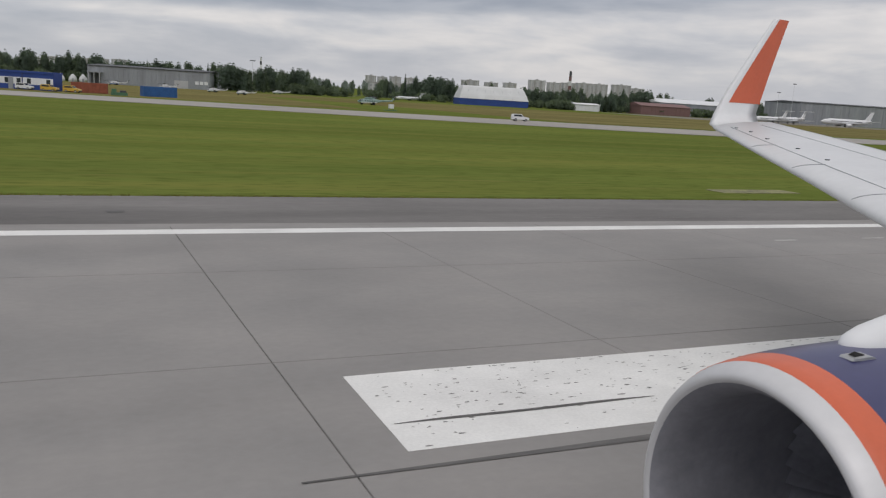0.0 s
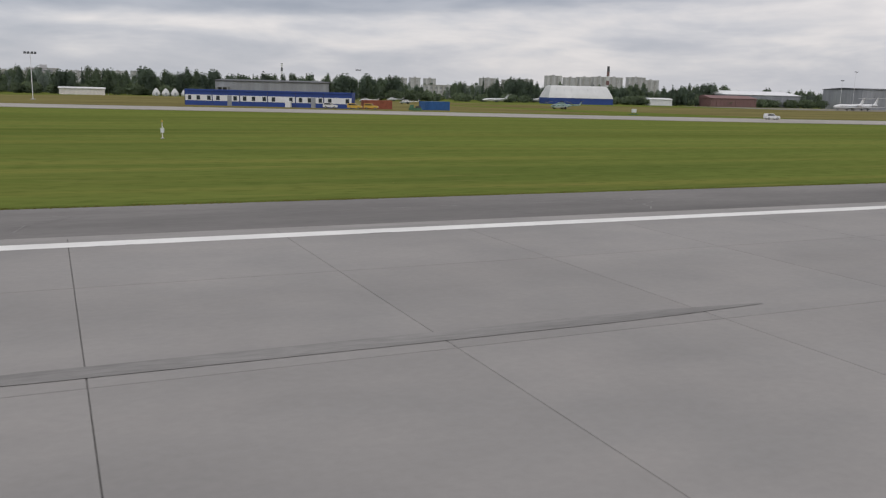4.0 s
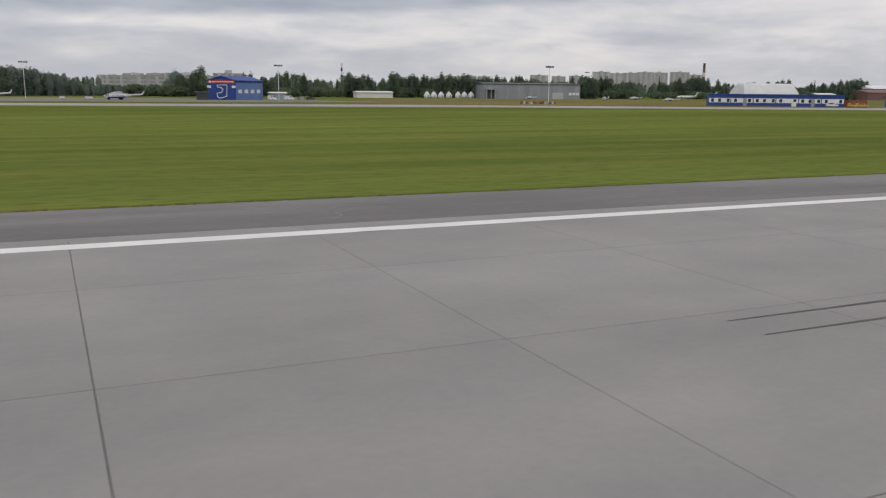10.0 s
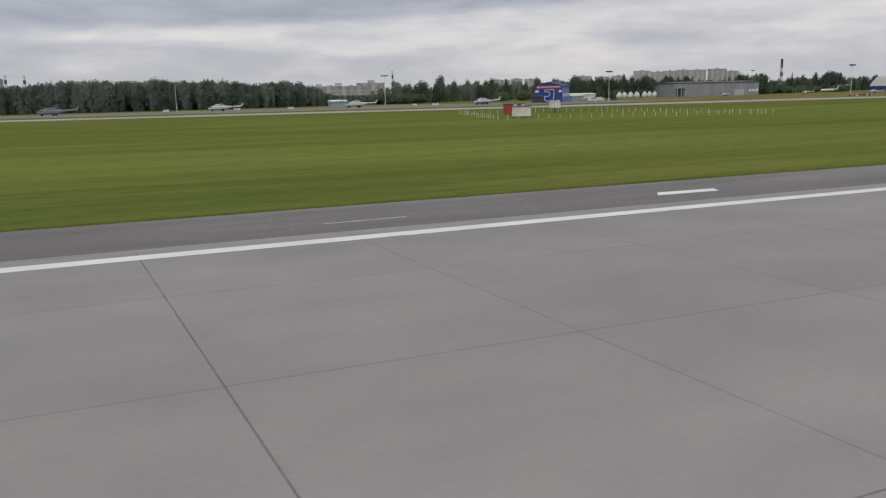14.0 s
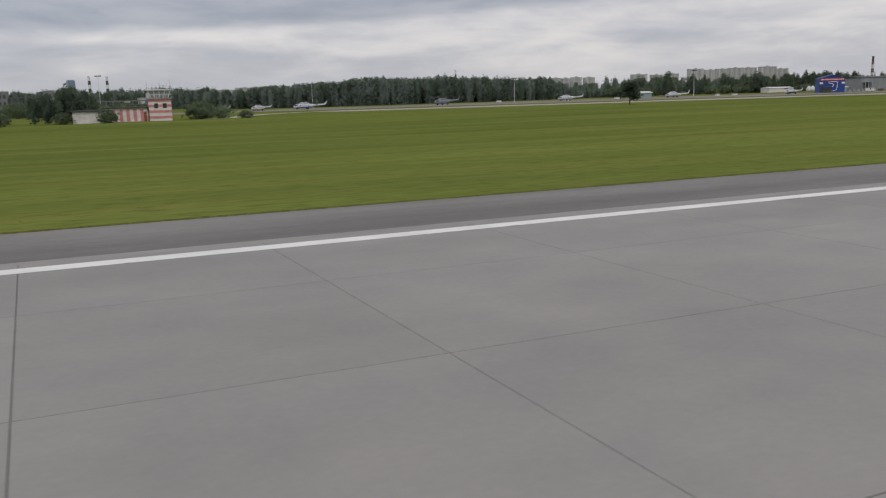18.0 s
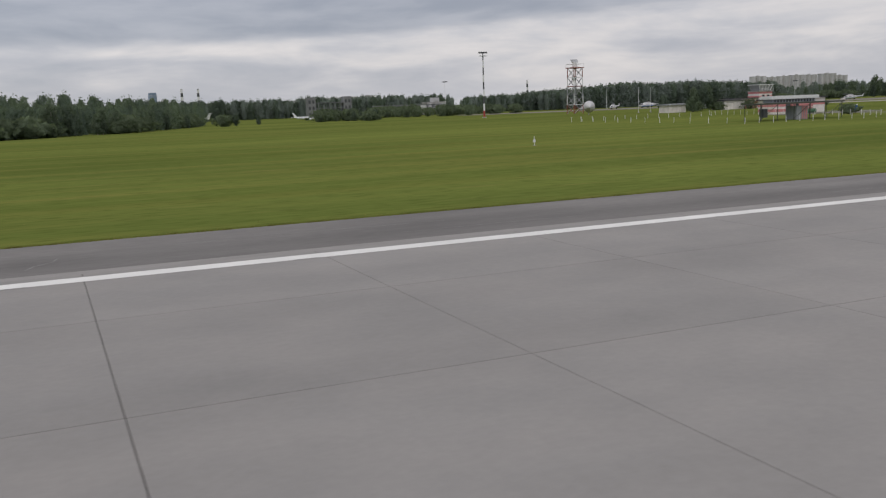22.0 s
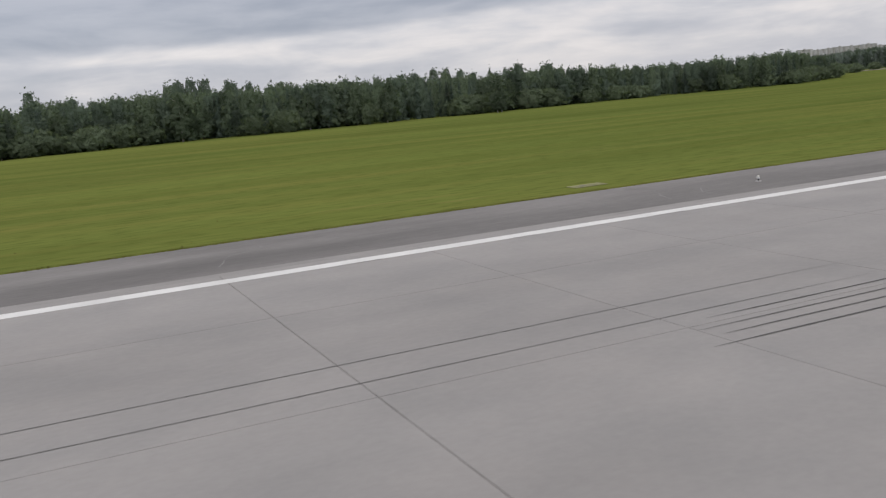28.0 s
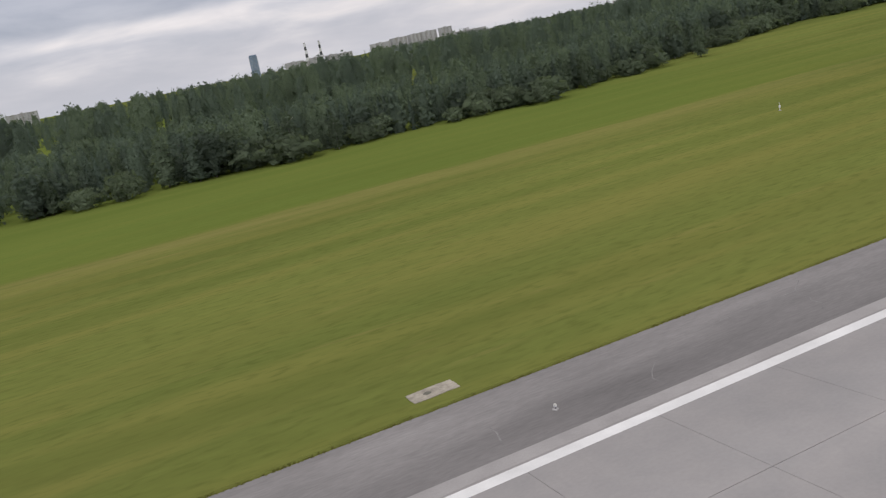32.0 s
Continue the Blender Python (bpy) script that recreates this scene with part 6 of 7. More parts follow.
a = banded("radio_station", -500.9, 119, -3, 4.7, 5, 2.95, "low red and white banded radio station", 3)
part("window", Build().box(-1.6, -0.9, -0.06, 0.02, 1.0, 2.2), M_GLASSD, a)
for k in range(6):
    t = Build().tube((-0.9 + k * 0.52, -0.8, 0.42), (-0.45 + k * 0.52, -0.8, 0.42), 0.42, n=14)
    part("tank", t, M_GREENP, a, "green fuel drum")
a2 = banded("radio_station", -496.8, 119.4, -3, 3.3, 5, 2.75, "pink and white banded brick annexe", 2)
part("bare_patch", Build().box(-1.5, 1.7, -0.05, 0.0, 0.1, 1.1), M_CREAM, a2, "patch of bare masonry")
a3 = banded("radio_station", -505.2, 119.6, -3, 3.8, 4, 2.5, "low dark-roofed pink annexe", 2)
part("door", Build().box(0.9, 1.9, -0.06, 0.02, 0, 2.0), M_GREYD, a3, "dark doorway")
ob = thing("fuel_tank", -503.1, 116.8, 0, 0, "round rusty cream tank beside the station", "tank")
part("drum", Build().rings(smooth_rings([(-0.55, 0.3, 0.1, 1.1), (-0.3, 0.6, 0.0, 1.3), (0.3, 0.6, 0.0, 1.3), (0.55, 0.3, 0.1, 1.1)])), M_CREAM, ob, "", True)
part("foot", Build().box(-0.3, 0.3, -0.4, 0.4, -0.1, 0.15), M_CONC, ob)

rt = thing("radar_tower", -496.1, 207, 0, 8, "red and white lattice radar tower with a dish", "tower")
HT = 12.6
legs = [(-1.6, -1.6), (1.6, -1.6), (1.6, 1.6), (-1.6, 1.6)]
for i, (lx, ly) in enumerate(legs):
    for k in range(5):
        z0, z1 = HT * k / 5, HT * (k + 1) / 5
        s0, s1 = 1 - 0.10 * k / 5, 1 - 0.10 * (k + 1) / 5
        part("leg", Build().tube((lx * s0, ly * s0, z0), (lx * s1, ly * s1, z1), 0.12, n=6), M_RUST if k in (0, 4) else M_GALV if k == 2 else M_WHITE, rt)
        nx, ny_ = legs[(i + 1) % 4]
        part("brace", Build().tube((lx * s0, ly * s0, z0), (nx * s1, ny_ * s1, z1), 0.06, n=5), M_GREY if k % 2 else M_GALV, rt)
        part("brace", Build().tube((nx * s0, ny_ * s0, z0), (lx * s1, ly * s1, z1), 0.06, n=5), M_RUST if k == 0 else M_GREYD if k == 3 else M_GALV, rt)
        part("girt", Build().tube((lx * s1, ly * s1, z1), (nx * s1, ny_ * s1, z1), 0.08, n=5), M_RUST if k == 4 else M_GREYD if k in (1, 2) else M_WHITE, rt)
part("platform", Build().box(-1.85, 1.85, -1.85, 1.85, HT, HT + 0.2), M_RUST, rt)
part("platform", Build().box(-1.6, 1.6, -1.6, 1.6, HT * 0.6, HT * 0.6 + 0.15), M_RUST, rt)
for lx, ly in legs:
    part("rail_post", Build().tube((lx * 1.1, ly * 1.1, HT), (lx * 1.1, ly * 1.1, HT + 1.1), 0.05, n=5), M_WHITE, rt)
for k in range(4):
    p, q = legs[k], legs[(k + 1) % 4]
    part("rail", Build().tube((p[0] * 1.1, p[1] * 1.1, HT + 1.1), (q[0] * 1.1, q[1] * 1.1, HT + 1.1), 0.05, n=5), M_WHITE, rt)
part("antenna_drum", Build().tube((0, 0, HT + 0.2), (0, 0, HT + 1.6), 0.75, 0.7, 14), M_WHITE, rt)
b = Build()
b.rings([[(-1.1, 0.1, HT + 1.6), (1.1, 0.1, HT + 1.6), (1.1, -0.1, HT + 1.6), (-1.1, -0.1, HT + 1.6)], [(-1.2, 0.5, HT + 2.4), (1.2, 0.5, HT + 2.4), (1.2, 0.35, HT + 2.4), (-1.2, 0.35, HT + 2.4)]])
part("antenna", b, M_GALV, rt, "curved grey antenna")
b = Build()
b.rings([[(-0.2 - 0.5 * (1 - r * r / 1.5), r * math.cos(k * math.pi / 8), HT * 0.78 + r * math.sin(k * math.pi / 8)) for k in range(16)] for r in (0.05, 0.4, 0.7, 0.9)], caps=True)
part("small_dish", b, M_WHITE, rt, "white relay dish", True)
ob = thing("satellite_dish", -499.8, 194, -0.95, -20, "large white satellite dish on a post", "satellite dish")
b = Build()
b.rings([[(r * math.cos(k * math.pi / 12), -0.38 * (r / 1.6) ** 2 - 0.4, 2.9 + r * math.sin(k * math.pi / 12)) for k in range(24)] for r in (0.05, 0.5, 1.0, 1.4, 1.55)])
part("reflector", b, M_WHITE, ob, "white dish reflector", True)
part("post", Build().tube((0, 0, 0), (0, -0.2, 2.7), 0.16), M_GALV, ob)
part("feed_arm", Build().tube((0, -0.9, 1.7), (0, -1.9, 2.8), 0.05), M_GALV, ob)

ct = thing("control_tower", -449.2, 184.0, 0, -2, "red and white striped control tower with a glass cab", "tower")
ct.scale = (1.06, 1.06, 1.06)
part("shaft", Build().box(-2.1, 2.1, 0, 4.2, -0.2, 4.1, 0.05), M_CREAM, ct, "pale rendered shaft")
for z in (0.3, 1.4, 2.5, 3.5):
    part("red_band", Build().box(-2.13, 2.13, -0.03, 4.23, z, z + 0.5), M_PINK, ct, "faded red band")
for x in (-1.1, 0.5):
    part("window", Build().box(x, x + 0.7, -0.06, 0.0, 2.3, 3.2), M_GLASSD, ct)
part("balcony", Build().box(-2.3, 2.3, -0.35, 4.5, 4.1, 4.25), M_CONC, ct)
for k in range(9):
    x = -2.5 + k * 5 / 8
    part("rail_post", Build().tube((x * 0.88, -0.3, 4.25), (x * 0.88, -0.3, 4.9), 0.03, n=5), M_WHITE, ct)
part("rail", Build().tube((-2.2, -0.3, 4.9), (2.2, -0.3, 4.9), 0.035, n=5), M_WHITE, ct)
b = Build()
b.rings([[(-1.6, 0.3, 4.25), (1.6, 0.3, 4.25), (1.6, 3.7, 4.25), (-1.6, 3.7, 4.25)], [(-2.1, -0.1, 5.7), (2.1, -0.1, 5.7), (2.1, 4.2, 5.7), (-2.1, 4.2, 5.7)]])
cab = part("cab_glass", b, M_WINF, ct, "outward leaning cab glazing")
for k in range(5):
    x = -1 + k * 0.5
    part("mullion", Build().tube((x * 1.6, 0.27, 4.25), (x * 2.1, -0.13, 5.7), 0.085, n=5), M_WHITE, cab)
part("cab_roof", Build().box(-2.3, 2.3, -0.35, 4.4, 5.7, 5.9, 0.1), M_WHITE, ct)
for x in (-2.2, 2.2):
    part("aerial", Build().tube((x, 1, 5.9), (x, 1, 7.6), 0.03, 0.015, 5), M_GREYD, ct)
ca = banded("tower_annexe", -455.9, 184.6, -2, 8.2, 7, 2.7, "low pale annexe with upright faded red stripes", 0, M_ROOFD)
for k in range(6):
    part("red_stripe", Build().box(-4.0 + k * 1.35, -3.35 + k * 1.35, -0.03, 0.0, 0.05, 2.55), M_PINK, ca, "faded red upright stripe")
part("door", Build().box(3.4, 4.0, -0.06, 0.02, 0, 2.0), M_RUST, ca, "red door")
ag = thing("antenna_platform", -536.0, 91.5, 0, 2, "long grey-green antenna platform on posts with a white roofed hut", "antenna")
part("deck", Build().box(0, 16.2, 0, 3.4, 2.25, 2.45), M_MOSS, ag, "grey-green steel deck")
for k in range(6):
    for q in (0.2, 3.2):
        part("post", Build().tube((0.3 + k * 3.1, q, -0.1), (0.3 + k * 3.1, q, 2.25), 0.05, n=6), M_MOSS, ag)
for k in (0, 2, 4):
    part("brace", Build().tube((0.3 + k * 3.1, 0.2, 0.2), (3.4 + k * 3.1, 0.2, 2.2), 0.04, n=5), M_MOSS, ag)
part("shelter", Build().box(7.4, 9.6, 0.6, 2.6, 0.0, 1.9, 0.04), M_GREY, ag, "grey equipment shelter")
for k in range(3):
    part("striped_panel", Build().box(8.4 + k * 0.4, 8.6 + k * 0.4, 0.55, 0.6, 0.1, 1.85), M_PINK, ag, "faded red panel stripe")
part("cabinet", Build().box(1.4, 2.2, 0.8, 1.6, 0.5, 1.7, 0.03), M_GREYD, ag)
part("upper_hut", Build().box(3.8, 12.0, 1.6, 3.3, 2.46, 2.95), M_GREY, ag, "grey louvred hut")
part("upper_roof", Build().box(3.4, 12.5, 1.3, 3.6, 2.95, 3.4, 0.05), M_WHITE, ag, "white flat roof")
for k in range(14):
    part("louvre", Build().box(4.2 + k * 0.56, 4.4 + k * 0.56, 1.52, 1.6, 2.52, 2.9), M_GREYD, ag)
for k in range(6):
    part("aerial", Build().tube((-1.8 + k * 0.7, 2 + (k % 3) * 0.6, 5.9), (-1.8 + k * 0.7, 2 + (k % 3) * 0.6, 6.7 + 0.5 * (k % 2)), 0.03, 0.015, 5), M_GREYD, ct)
hall("garage", -466.0, 181, -459.4, 181, 5, 2.3, M_CREAM, M_ROOFD, "low pale garage with a dark roof", "garage", 0.1, 3)
hall("garage", -490.5, 172, -485.5, 172, 4, 1.8, M_CREAM, M_GREY, "small pale rendered garage", "garage", 0.1, 2)
for x in (-486.8, -482.9):
    ob = thing("aerial_pole", x, 190, 0, 0, "thin white aerial pole", "aerial")
    part("pole", Build().tube((0, 0, 0), (0, 0, 6.6), 0.06, 0.03, 6), M_WHITE, ob)
    part("foot", Build().box(-0.2, 0.2, -0.2, 0.2, -0.1, 0.15, 0.03), M_CONC, ob)
ob = thing("plastic_barrel", -490.7, 116.4, 0, 5, "blue plastic barrel with a pale lid", "barrel")
part("drum", Build().rings([[(r * math.cos(k * math.pi / 8), r * math.sin(k * math.pi / 8), z) for k in range(16)] for r, z in ((0.34, 0.0), (0.36, 0.08), (0.36, 0.4), (0.385, 0.44), (0.36, 0.48), (0.36, 0.8), (0.385, 0.84), (0.36, 0.88), (0.34, 1.05))]), M_CONTB, ob, "", True)
part("lid", Build().tube((0, 0, 1.05), (0, 0, 1.2), 0.37, 0.3, 16), M_WHITE, ob, "pale domed lid")

# weather instruments in the grass
for x, y, kind in ((-521.3, 76.7, 1), (-521.3, 69.1, 1), (-500.8, 77.9, 1), (-501.1, 70.3, 1), (-500.6, 67.8, 0)):
    ob = thing("weather_instrument", x, y, 0.0, 0, "black and white banded visibility sensor post" if kind else "slim white wind sensor mast in the grass", "instrument")
    part("foot", Build().box(-0.2, 0.2, -0.2, 0.2, -0.1, 0.08, 0.04), M_CONC, ob)
    if kind:
        for k in range(6):
            part("post_band", Build().tube((0, 0, k * 0.28), (0, 0, k * 0.28 + 0.28), 0.065, n=8), (M_PATCH, M_GREYD, M_WHITE)[0 if k == 0 else 1 + k % 2], ob, "painted band of the post")
        part("head", Build().profile([(-0.42, 1.76), (-0.34, 1.69), (0.3, 1.69), (0.42, 1.84), (0.3, 1.86), (-0.32, 1.84)], -0.1, 0.1), M_CREAM, ob, "pale sensor head")
        part("cabinet", Build().box(-0.16, 0.16, -0.2, -0.05, 0.25, 0.75, 0.02), M_WHITE, ob)
    else:
        part("post", Build().tube((0, 0, 0), (0, 0, 2.2), 0.05, 0.035, n=8), M_WHITE, ob)
        part("arm", Build().tube((-0.5, 0, 1.55), (0.1, 0, 1.55), 0.025, n=6), M_YEL, ob)
        part("box", Build().box(-0.05, 0.2, -0.1, 0.1, 0.3, 0.8, 0.03), M_WHITE, ob)

# short instrument posts along the strip
for x, y in ((-584.5, 66.5), (-773.2, 63.4), (-865.9, 65.2), (-945.3, 65.4)):
    ob = thing("marker_post", x, y, 0, 5, "short white marker post with a small cabinet", "marker post", "marker posts in the grass")
    ob.scale = (0.8, 0.8, 0.8)
    part("post", Build().tube((0, 0, 0), (0, 0, 0.95), 0.035, n=8), M_WHITE, ob)
    part("cabinet", Build().box(-0.13, 0.13, -0.08, 0.08, 0.38, 0.68, 0.02), M_WHITE, ob)
    part("cap", Build().tube((0, 0, 0.95), (0, 0, 1.05), 0.06, 0.03, 8), M_WHITE, ob)
    part("foot", Build().box(-0.15, 0.15, -0.15, 0.15, -0.1, 0.06, 0.03), M_CONC, ob)

for x, y in ((-50.1, 64.8), (-101.4, 65.0)):
    ob = thing("marker_stake", x, y, 0, 5, "slim pale marker post with a yellow cap", "marker stake", "marker stakes in the grass")
    part("stake", Build().tube((0, 0, -0.05), (0, 0, 1.2), 0.04, 0.03, 8), M_CREAM, ob)
    part("cabinet", Build().box(-0.12, 0.12, -0.08, 0.08, 0.42, 0.78, 0.02), M_WHITE, ob, "white cabinet")
    part("cap", Build().tube((0, 0, 1.2), (0, 0, 1.32), 0.07, 0.05, 8), M_YEL, ob, "yellow cap")
    part("foot", Build().box(-0.12, 0.12, -0.12, 0.12, -0.1, 0.06, 0.03), M_CONC, ob)

# runway edge lights on the shoulder
for x in (42.0, -96.4, -220.7, -345.0, -410.8, -482.5, -658.8, -686.9, -773.6, -831.4, -916.3, -998.6):
    ob = thing("runway_light", x, 25.2, -0.012, 0, "small white elevated runway edge light", "runway light", "runway edge lights")
    ob.scale = (0.8, 0.8, 0.8)
    part("base", Build().tube((0, 0, 0), (0, 0, 0.04), 0.16, 0.15, 12), M_PATCH, ob)
    part("stem", Build().tube((0, 0, 0.04), (0, 0, 0.14), 0.035, n=8), M_GREYD, ob)
    part("housing", Build().tube((0, 0, 0.14), (0, 0, 0.20), 0.07, 0.09, 12), M_WHITE, ob)
    part("lens", Build().rings([[(r * math.cos(k * math.pi / 6), r * math.sin(k * math.pi / 6), z) for k in range(12)] for r, z in ((0.075, 0.20), (0.07, 0.25), (0.045, 0.29), (0.01, 0.30))]), M_LAMP, ob, "clear lens", True)

# pale boxes along the apron's edge
for x, y, w in ((-286, 352, 2.2), (-198, 306, 1.6), (-190, 304, 2.4), (-262, 330, 2.4), (-244, 318, 2.2)):
    ob = thing("equipment_box", x, y, gz_at(y), rng.uniform(-8, 8), "small weathered pale equipment box at the apron edge", "equipment box", "boxes along the apron")
    part("housing", Build().box(-w / 2, w / 2, -0.6, 0.6, 0.12, 0.8, 0.05), M_CREAM, ob)
    part("lid", Build().box(-w / 2 - 0.05, w / 2 + 0.05, -0.66, 0.66, 0.8, 0.88, 0.05), M_PANEL, ob, "pale lid")
    part("plinth", Build().box(-w / 2 + 0.1, w / 2 - 0.1, -0.5, 0.5, -0.1, 0.12), M_CONC, ob)

# localiser station: striped cabins inside rows of white posts


def posts(name, label, rows, group, h=1.1):
    ob = thing(name, rows[0][0][0], rows[0][0][1], 0, 0, label, "fence", group)
    me = Build()
    me.tube((0, 0, -0.08), (0, 0, h), 0.036, 0.033, 6).tube((0, 0, h), (0, 0, h + 0.06), 0.033, 0.012, 6)
    mesh = me.mesh("post", M_WHITE)
    for (x0, y0), (x1, y1), n in rows:
        for k in range(n):
            s = k / max(1, n - 1)
            x, y = x0 + (x1 - x0) * s + rng.uniform(-0.1, 0.1), y0 + (y1 - y0) * s + rng.uniform(-0.1, 0.1)
            part("post", mesh, None, ob, at=pose(x - rows[0][0][0], y - rows[0][0][1], -hollow(x, y), rng.uniform(-2, 2), rng.uniform(-2, 2)))


posts("post_fence", "rows of slim white posts round the antenna ground", (((-256.6, 122.0), (-218.3, 101.5), 27), ((-246.0, 160.0), (-219.5, 149.0), 19), ((-256.6, 123.5), (-246.3, 158.5), 18), ((-218.3, 103.0), (-219.3, 147.5), 25)), "antenna ground fences", 0.72)
posts("post_fence", "rows of slim white posts round the antenna platform", (((-541.6, 88.0), (-541.9, 132.0), 13), ((-539.6, 87.6), (-511.8, 85.6), 14), ((-511.6, 87.4), (-506.2, 138.0), 26), ((-539.2, 133.0), (-514.0, 128.0), 13)), "antenna ground fences", 0.78)


def cabin(x, y, w, h, legs_h, striped, label):
    ob = thing("equipment_cabin", x, y, -hollow(x, y), 12, label, "equipment cabin", "antenna cabins")
    n = 4
    for k in range(n):
        m = (M_RED if k % 2 == 0 else M_WHITE) if striped else (M_WHITE if k % 2 else M_CREAM)
        part("panel", Build().box(-w / 2 + w * k / n, -w / 2 + w * (k + 1) / n, -0.9, 0.9, legs_h, legs_h + h), m, ob, "red painted panel" if striped and k % 2 == 0 else "")
    part("roof", Build().box(-w / 2 - 0.1, w / 2 + 0.1, -1.0, 1.0, legs_h + h, legs_h + h + 0.1), M_GREYD, ob)
    for sx in (-1, 1):
        for sy in (-1, 1):
            part("leg", Build().box(sx * w * 0.42 - 0.06, sx * w * 0.42 + 0.06, sy * 0.7 - 0.06, sy * 0.7 + 0.06, -0.1, legs_h), M_GREYD, ob)


cabin(-251.4, 123.5, 2.6, 1.6, 0.35, False, "pale panelled equipment cabin on legs")
cabin(-241.7, 144.0, 3.9, 1.75, 0.25, True, "red and white striped equipment cabin")
cabin(-229.3, 149.5, 1.4, 1.6, 0.9, False, "small dark and pale cabin on a tall stand")

# ---- trees round the airfield ----
for x, y, h, nm in ((-473.0, 184.0, 5.6, "leafy_tree"), (-470.6, 184.0, 6.4, "leafy_tree"), (-468.4, 184.0, 6.8, "birch_tree"), (-466.2, 185.0, 8.0, "leafy_tree"), (-464.0, 187.0, 6.4, "leafy_tree"), (-461.9, 190.0, 6.0, "leafy_tree"),
                    (-459.6, 178.6, 2.6, "bush"), (-467.8, 181.0, 2.2, "bush"), (-440.9, 186.0, 3.6, "bush"), (-436.5, 186.0, 2.8, "bush"), (-432.5, 180.0, 1.5, "bush"), (-505.3, 104.5, 1.7, "bush"),
                    (-486.4, 168, 6.4, "birch_tree"), (-489.3, 176, 4.5, "leafy_tree"), (-479, 177, 2.4, "bush")):
    tree(nm, x, y, h, "trees round the control tower")
# a wind-bent pine with an open crown, alone in the grass
pine = thing("pine_tree", -341.0, 172.5, -0.15, 20, "wind-bent dark pine standing alone in the grass", "tree")
b = Build()
b.tube((0, 0, -0.1), (0.15, 0, 2.2), 0.16, 0.12, 8).tube((0.15, 0, 2.2), (-0.05, 0.1, 5.2), 0.12, 0.04, 8)
prn = random.Random(8)
tips = []
for k in range(16):
    z, a = 1.5 + 3.5 * k / 15, k * 2.4
    L = 2.1 - 1.2 * (k / 15) ** 1.5
    tip = (math.cos(a) * L + 0.2, math.sin(a) * L, z + prn.uniform(0.1, 0.5))
    b.tube((0.1, 0.03, z), tip, 0.05, 0.015, 5)
    tips.append(tip)
part("trunk", b, M_BARK, pine, "dark trunk with bare limbs")
prg = np.random.default_rng(4)
cs = np.concatenate([np.array(t) * np.array([0.78, 0.78, 1]) + prg.normal(size=(150, 3)) * np.array([0.62, 0.62, 0.26]) for t in tips])
part("crown", cloud_mesh("crown", quad_cloud(cs, np.tile((0.0, 0.0, 1.0), (len(cs), 1)), 0.2 + 0.15 * prg.random(len(cs)), prg), M_SPRUCE), None, pine, "tufts of dark needles")
BELT = ((520, 470), (300, 480), (180, 500), (90, 460), (0, 470), (-60, 460), (-150, 420), (-190, 410), (-205, 420))
for k in range(110):
    x = trng.uniform(-200, 430)
    y = line_y(x, BELT) + trng.uniform(-8, 30)
    if 128 < x < 184 or -250 < x < -147:
        continue
    tree(trng.choice(("leafy_tree", "leafy_tree", "leafy_tree", "birch_tree", "birch_tree", "spruce_tree")), x, y, trng.choice((8, 9, 10, 11, 12, 13)) * trng.uniform(0.88, 1.1), "trees behind the airfield")
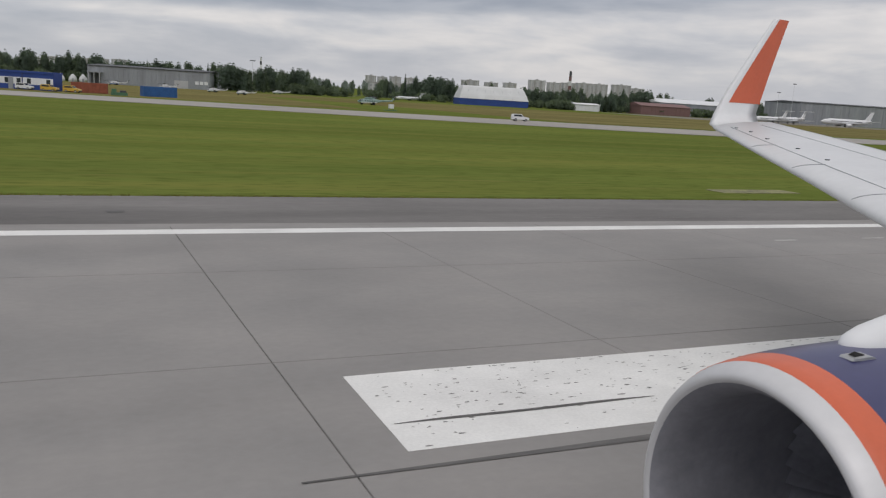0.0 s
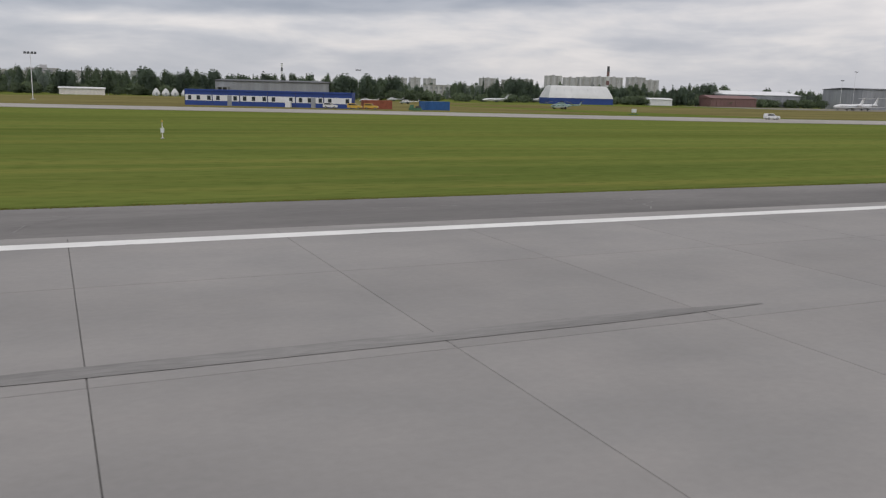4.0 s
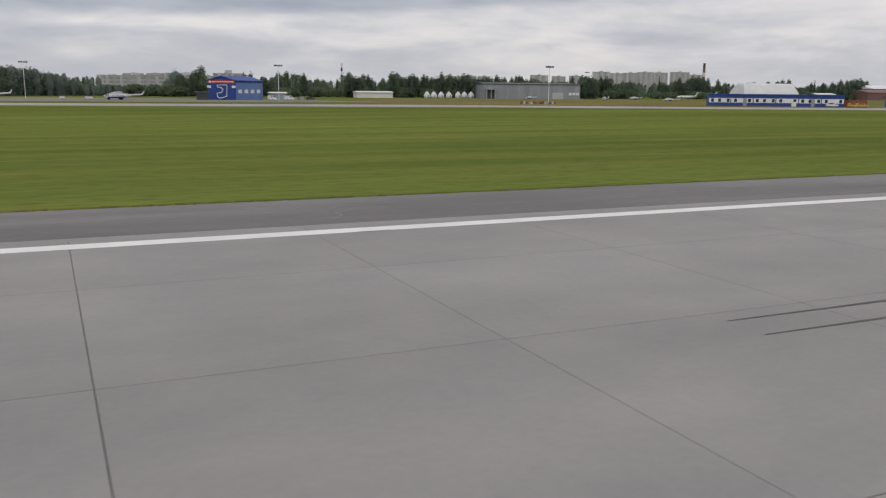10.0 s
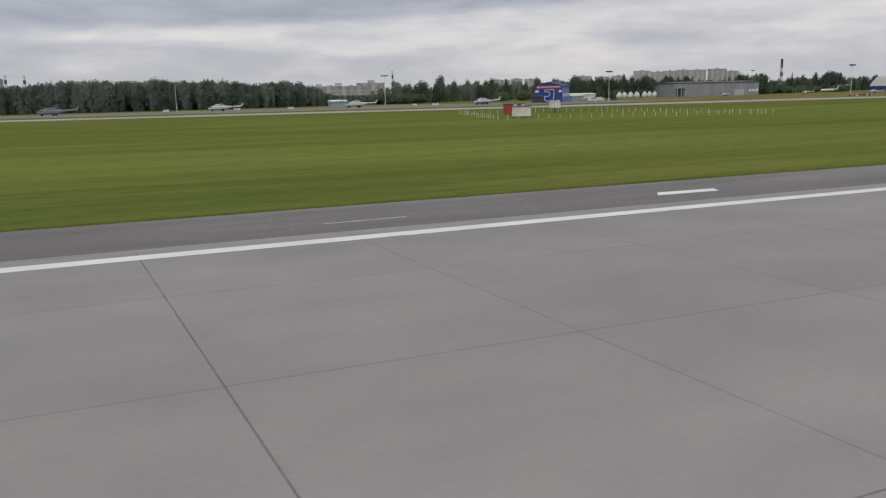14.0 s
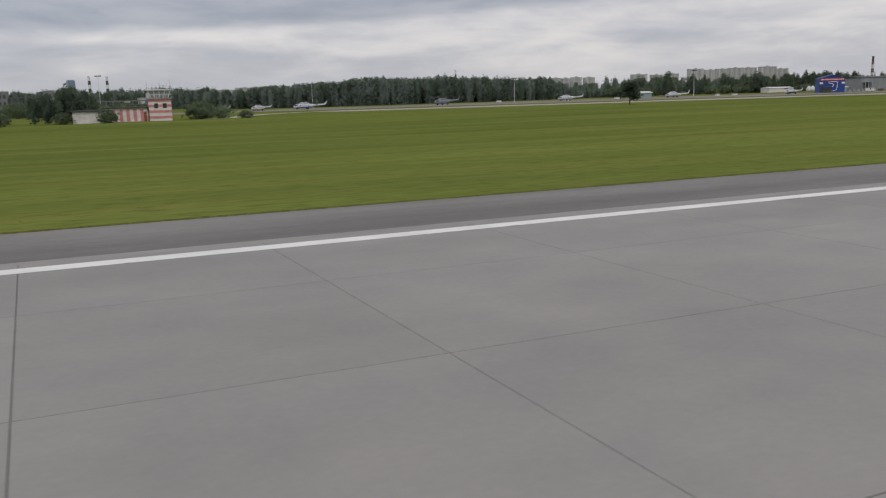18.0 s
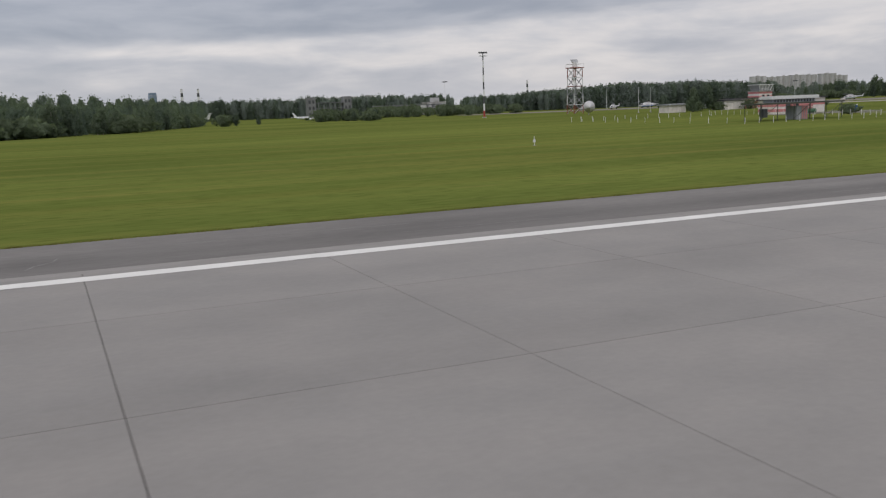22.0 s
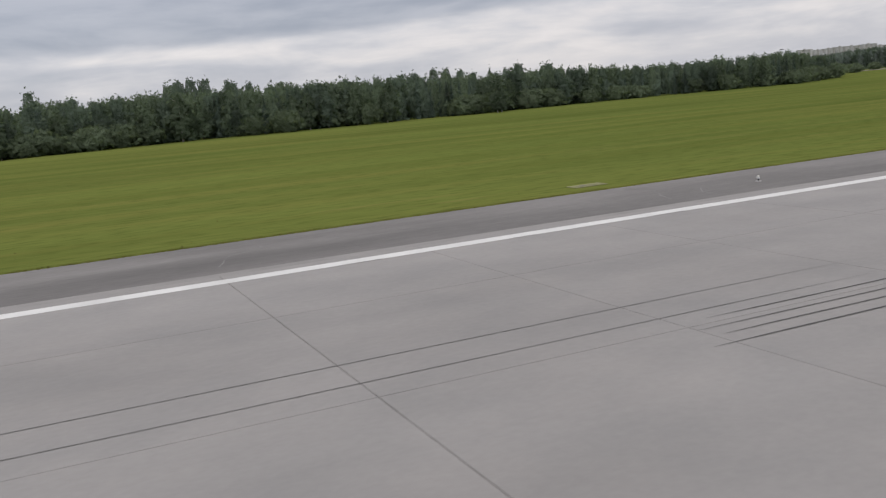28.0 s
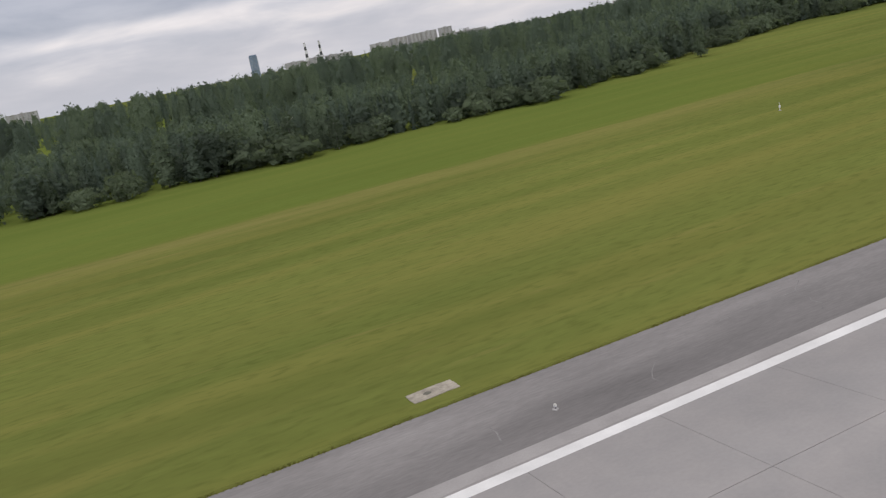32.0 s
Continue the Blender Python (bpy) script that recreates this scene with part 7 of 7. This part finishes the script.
for t0, t1, y, h, n in ((57, 73, 398, 11.5, 5), (75, 88, 421, 10.5, 4), (90, 112, 440, 12.5, 7), (184, 207, 462, 13.5, 9), (112, 128, 445, 8.5, 4), (290, 316, 436, 8.0, 8), (246, 274, 452, 11, 8), (297, 309, 440, 11.5, 3), (325, 360, 460, 14, 8), (-31, -20, 440, 11, 3), (-5, 14, 440, 13, 5), (-107, -99, 440, 10.5, 3), (-62, -55, 430, 11, 2), (-42, -35, 420, 11.5, 2), (-23, -5, 440, 12.5, 5), (16, 62, 452, 12, 12)):
    for k in range(n):
        tree(trng.choice(("leafy_tree", "leafy_tree", "birch_tree")), t0 + (t1 - t0) * (k + trng.random()) / n, y + trng.uniform(-3, 4), h * trng.uniform(0.82, 1.05), "trees behind the airfield")
for k in range(130):
    tree("bush", trng.uniform(-200, 420), trng.uniform(428, 450), trng.uniform(2.5, 4.5), "bushes behind the airfield")
for k in range(46):
    x = trng.uniform(-620, -540) if k % 2 else trng.uniform(-538, -527)
    if -566 < x < -549:
        continue
    tree(trng.choice(("bush", "bush", "leafy_tree")), x, trng.uniform(276, 340), trng.uniform(2.2, 4.2), "bushes beyond the strip")
for k in range(26):
    tree("bush", trng.uniform(-508, -440), trng.uniform(330, 440), trng.uniform(2.5, 5), "bushes beyond the strip")
# the far woods get leaves with distance haze put into their colour
wood("tree_belt", "belt of dark green trees behind the airfield buildings", [(x, y + 25) for x, y in BELT], 70, 1000, 5.0, 10.0, 0.05, 31, 80, (M_HAZED, M_HAZED, M_LEAF), 0.35, ((126, 186), (-260, -147)), ("full", "dome"))
wood("tree_belt", "dense dark wood behind the helicopter apron", ((-148, 450), (-200, 436), (-225, 424), (-260, 418), (-330, 425), (-368, 440), (-400, 470)), 60, 1000, 9.6, 11.8, 0.08, 37, 110, (M_HAZED, M_HAZED, M_LEAFD), 0.08, None, ("spruce", "dome"), ((-400, 0.85), (-360, 1.0), (-325, 1.15), (-300, 1.22), (-250, 1.12), (-216, 1.02), (-200, 0.8), (-190, 0.46), (-150, 0.44)))
wood("tree_belt", "low wooded ridge behind the radar tower", ((-380, 560), (-480, 600), (-700, 560), (-800, 420)), 180, 1300, 10, 14, 0.1, 41, 60, (M_HAZED, M_HAZED, M_LEAFD), 0.1, None, ("spruce", "dome"))
wood("tree_belt", "far woods along the horizon", ((700, 800), (200, 820), (-300, 860), (-800, 900)), 300, 700, 9, 14, 0.1, 43, 40, (M_HAZED, M_HAZED, M_LEAFD), 0.2, None, ("spruce", "dome"))


# ---- the slabs that the way passes nearest ----
for x0, x1, y0, y1 in slab_jobs:
    vs, fs = slab_ring(x0, x1, y0, y1)
    part("slab", Build().add([(vx - x0, vy - y0, vz) for vx, vy, vz in vs], fs), M_SLAB, runway, at=pose(x0, y0, 0))
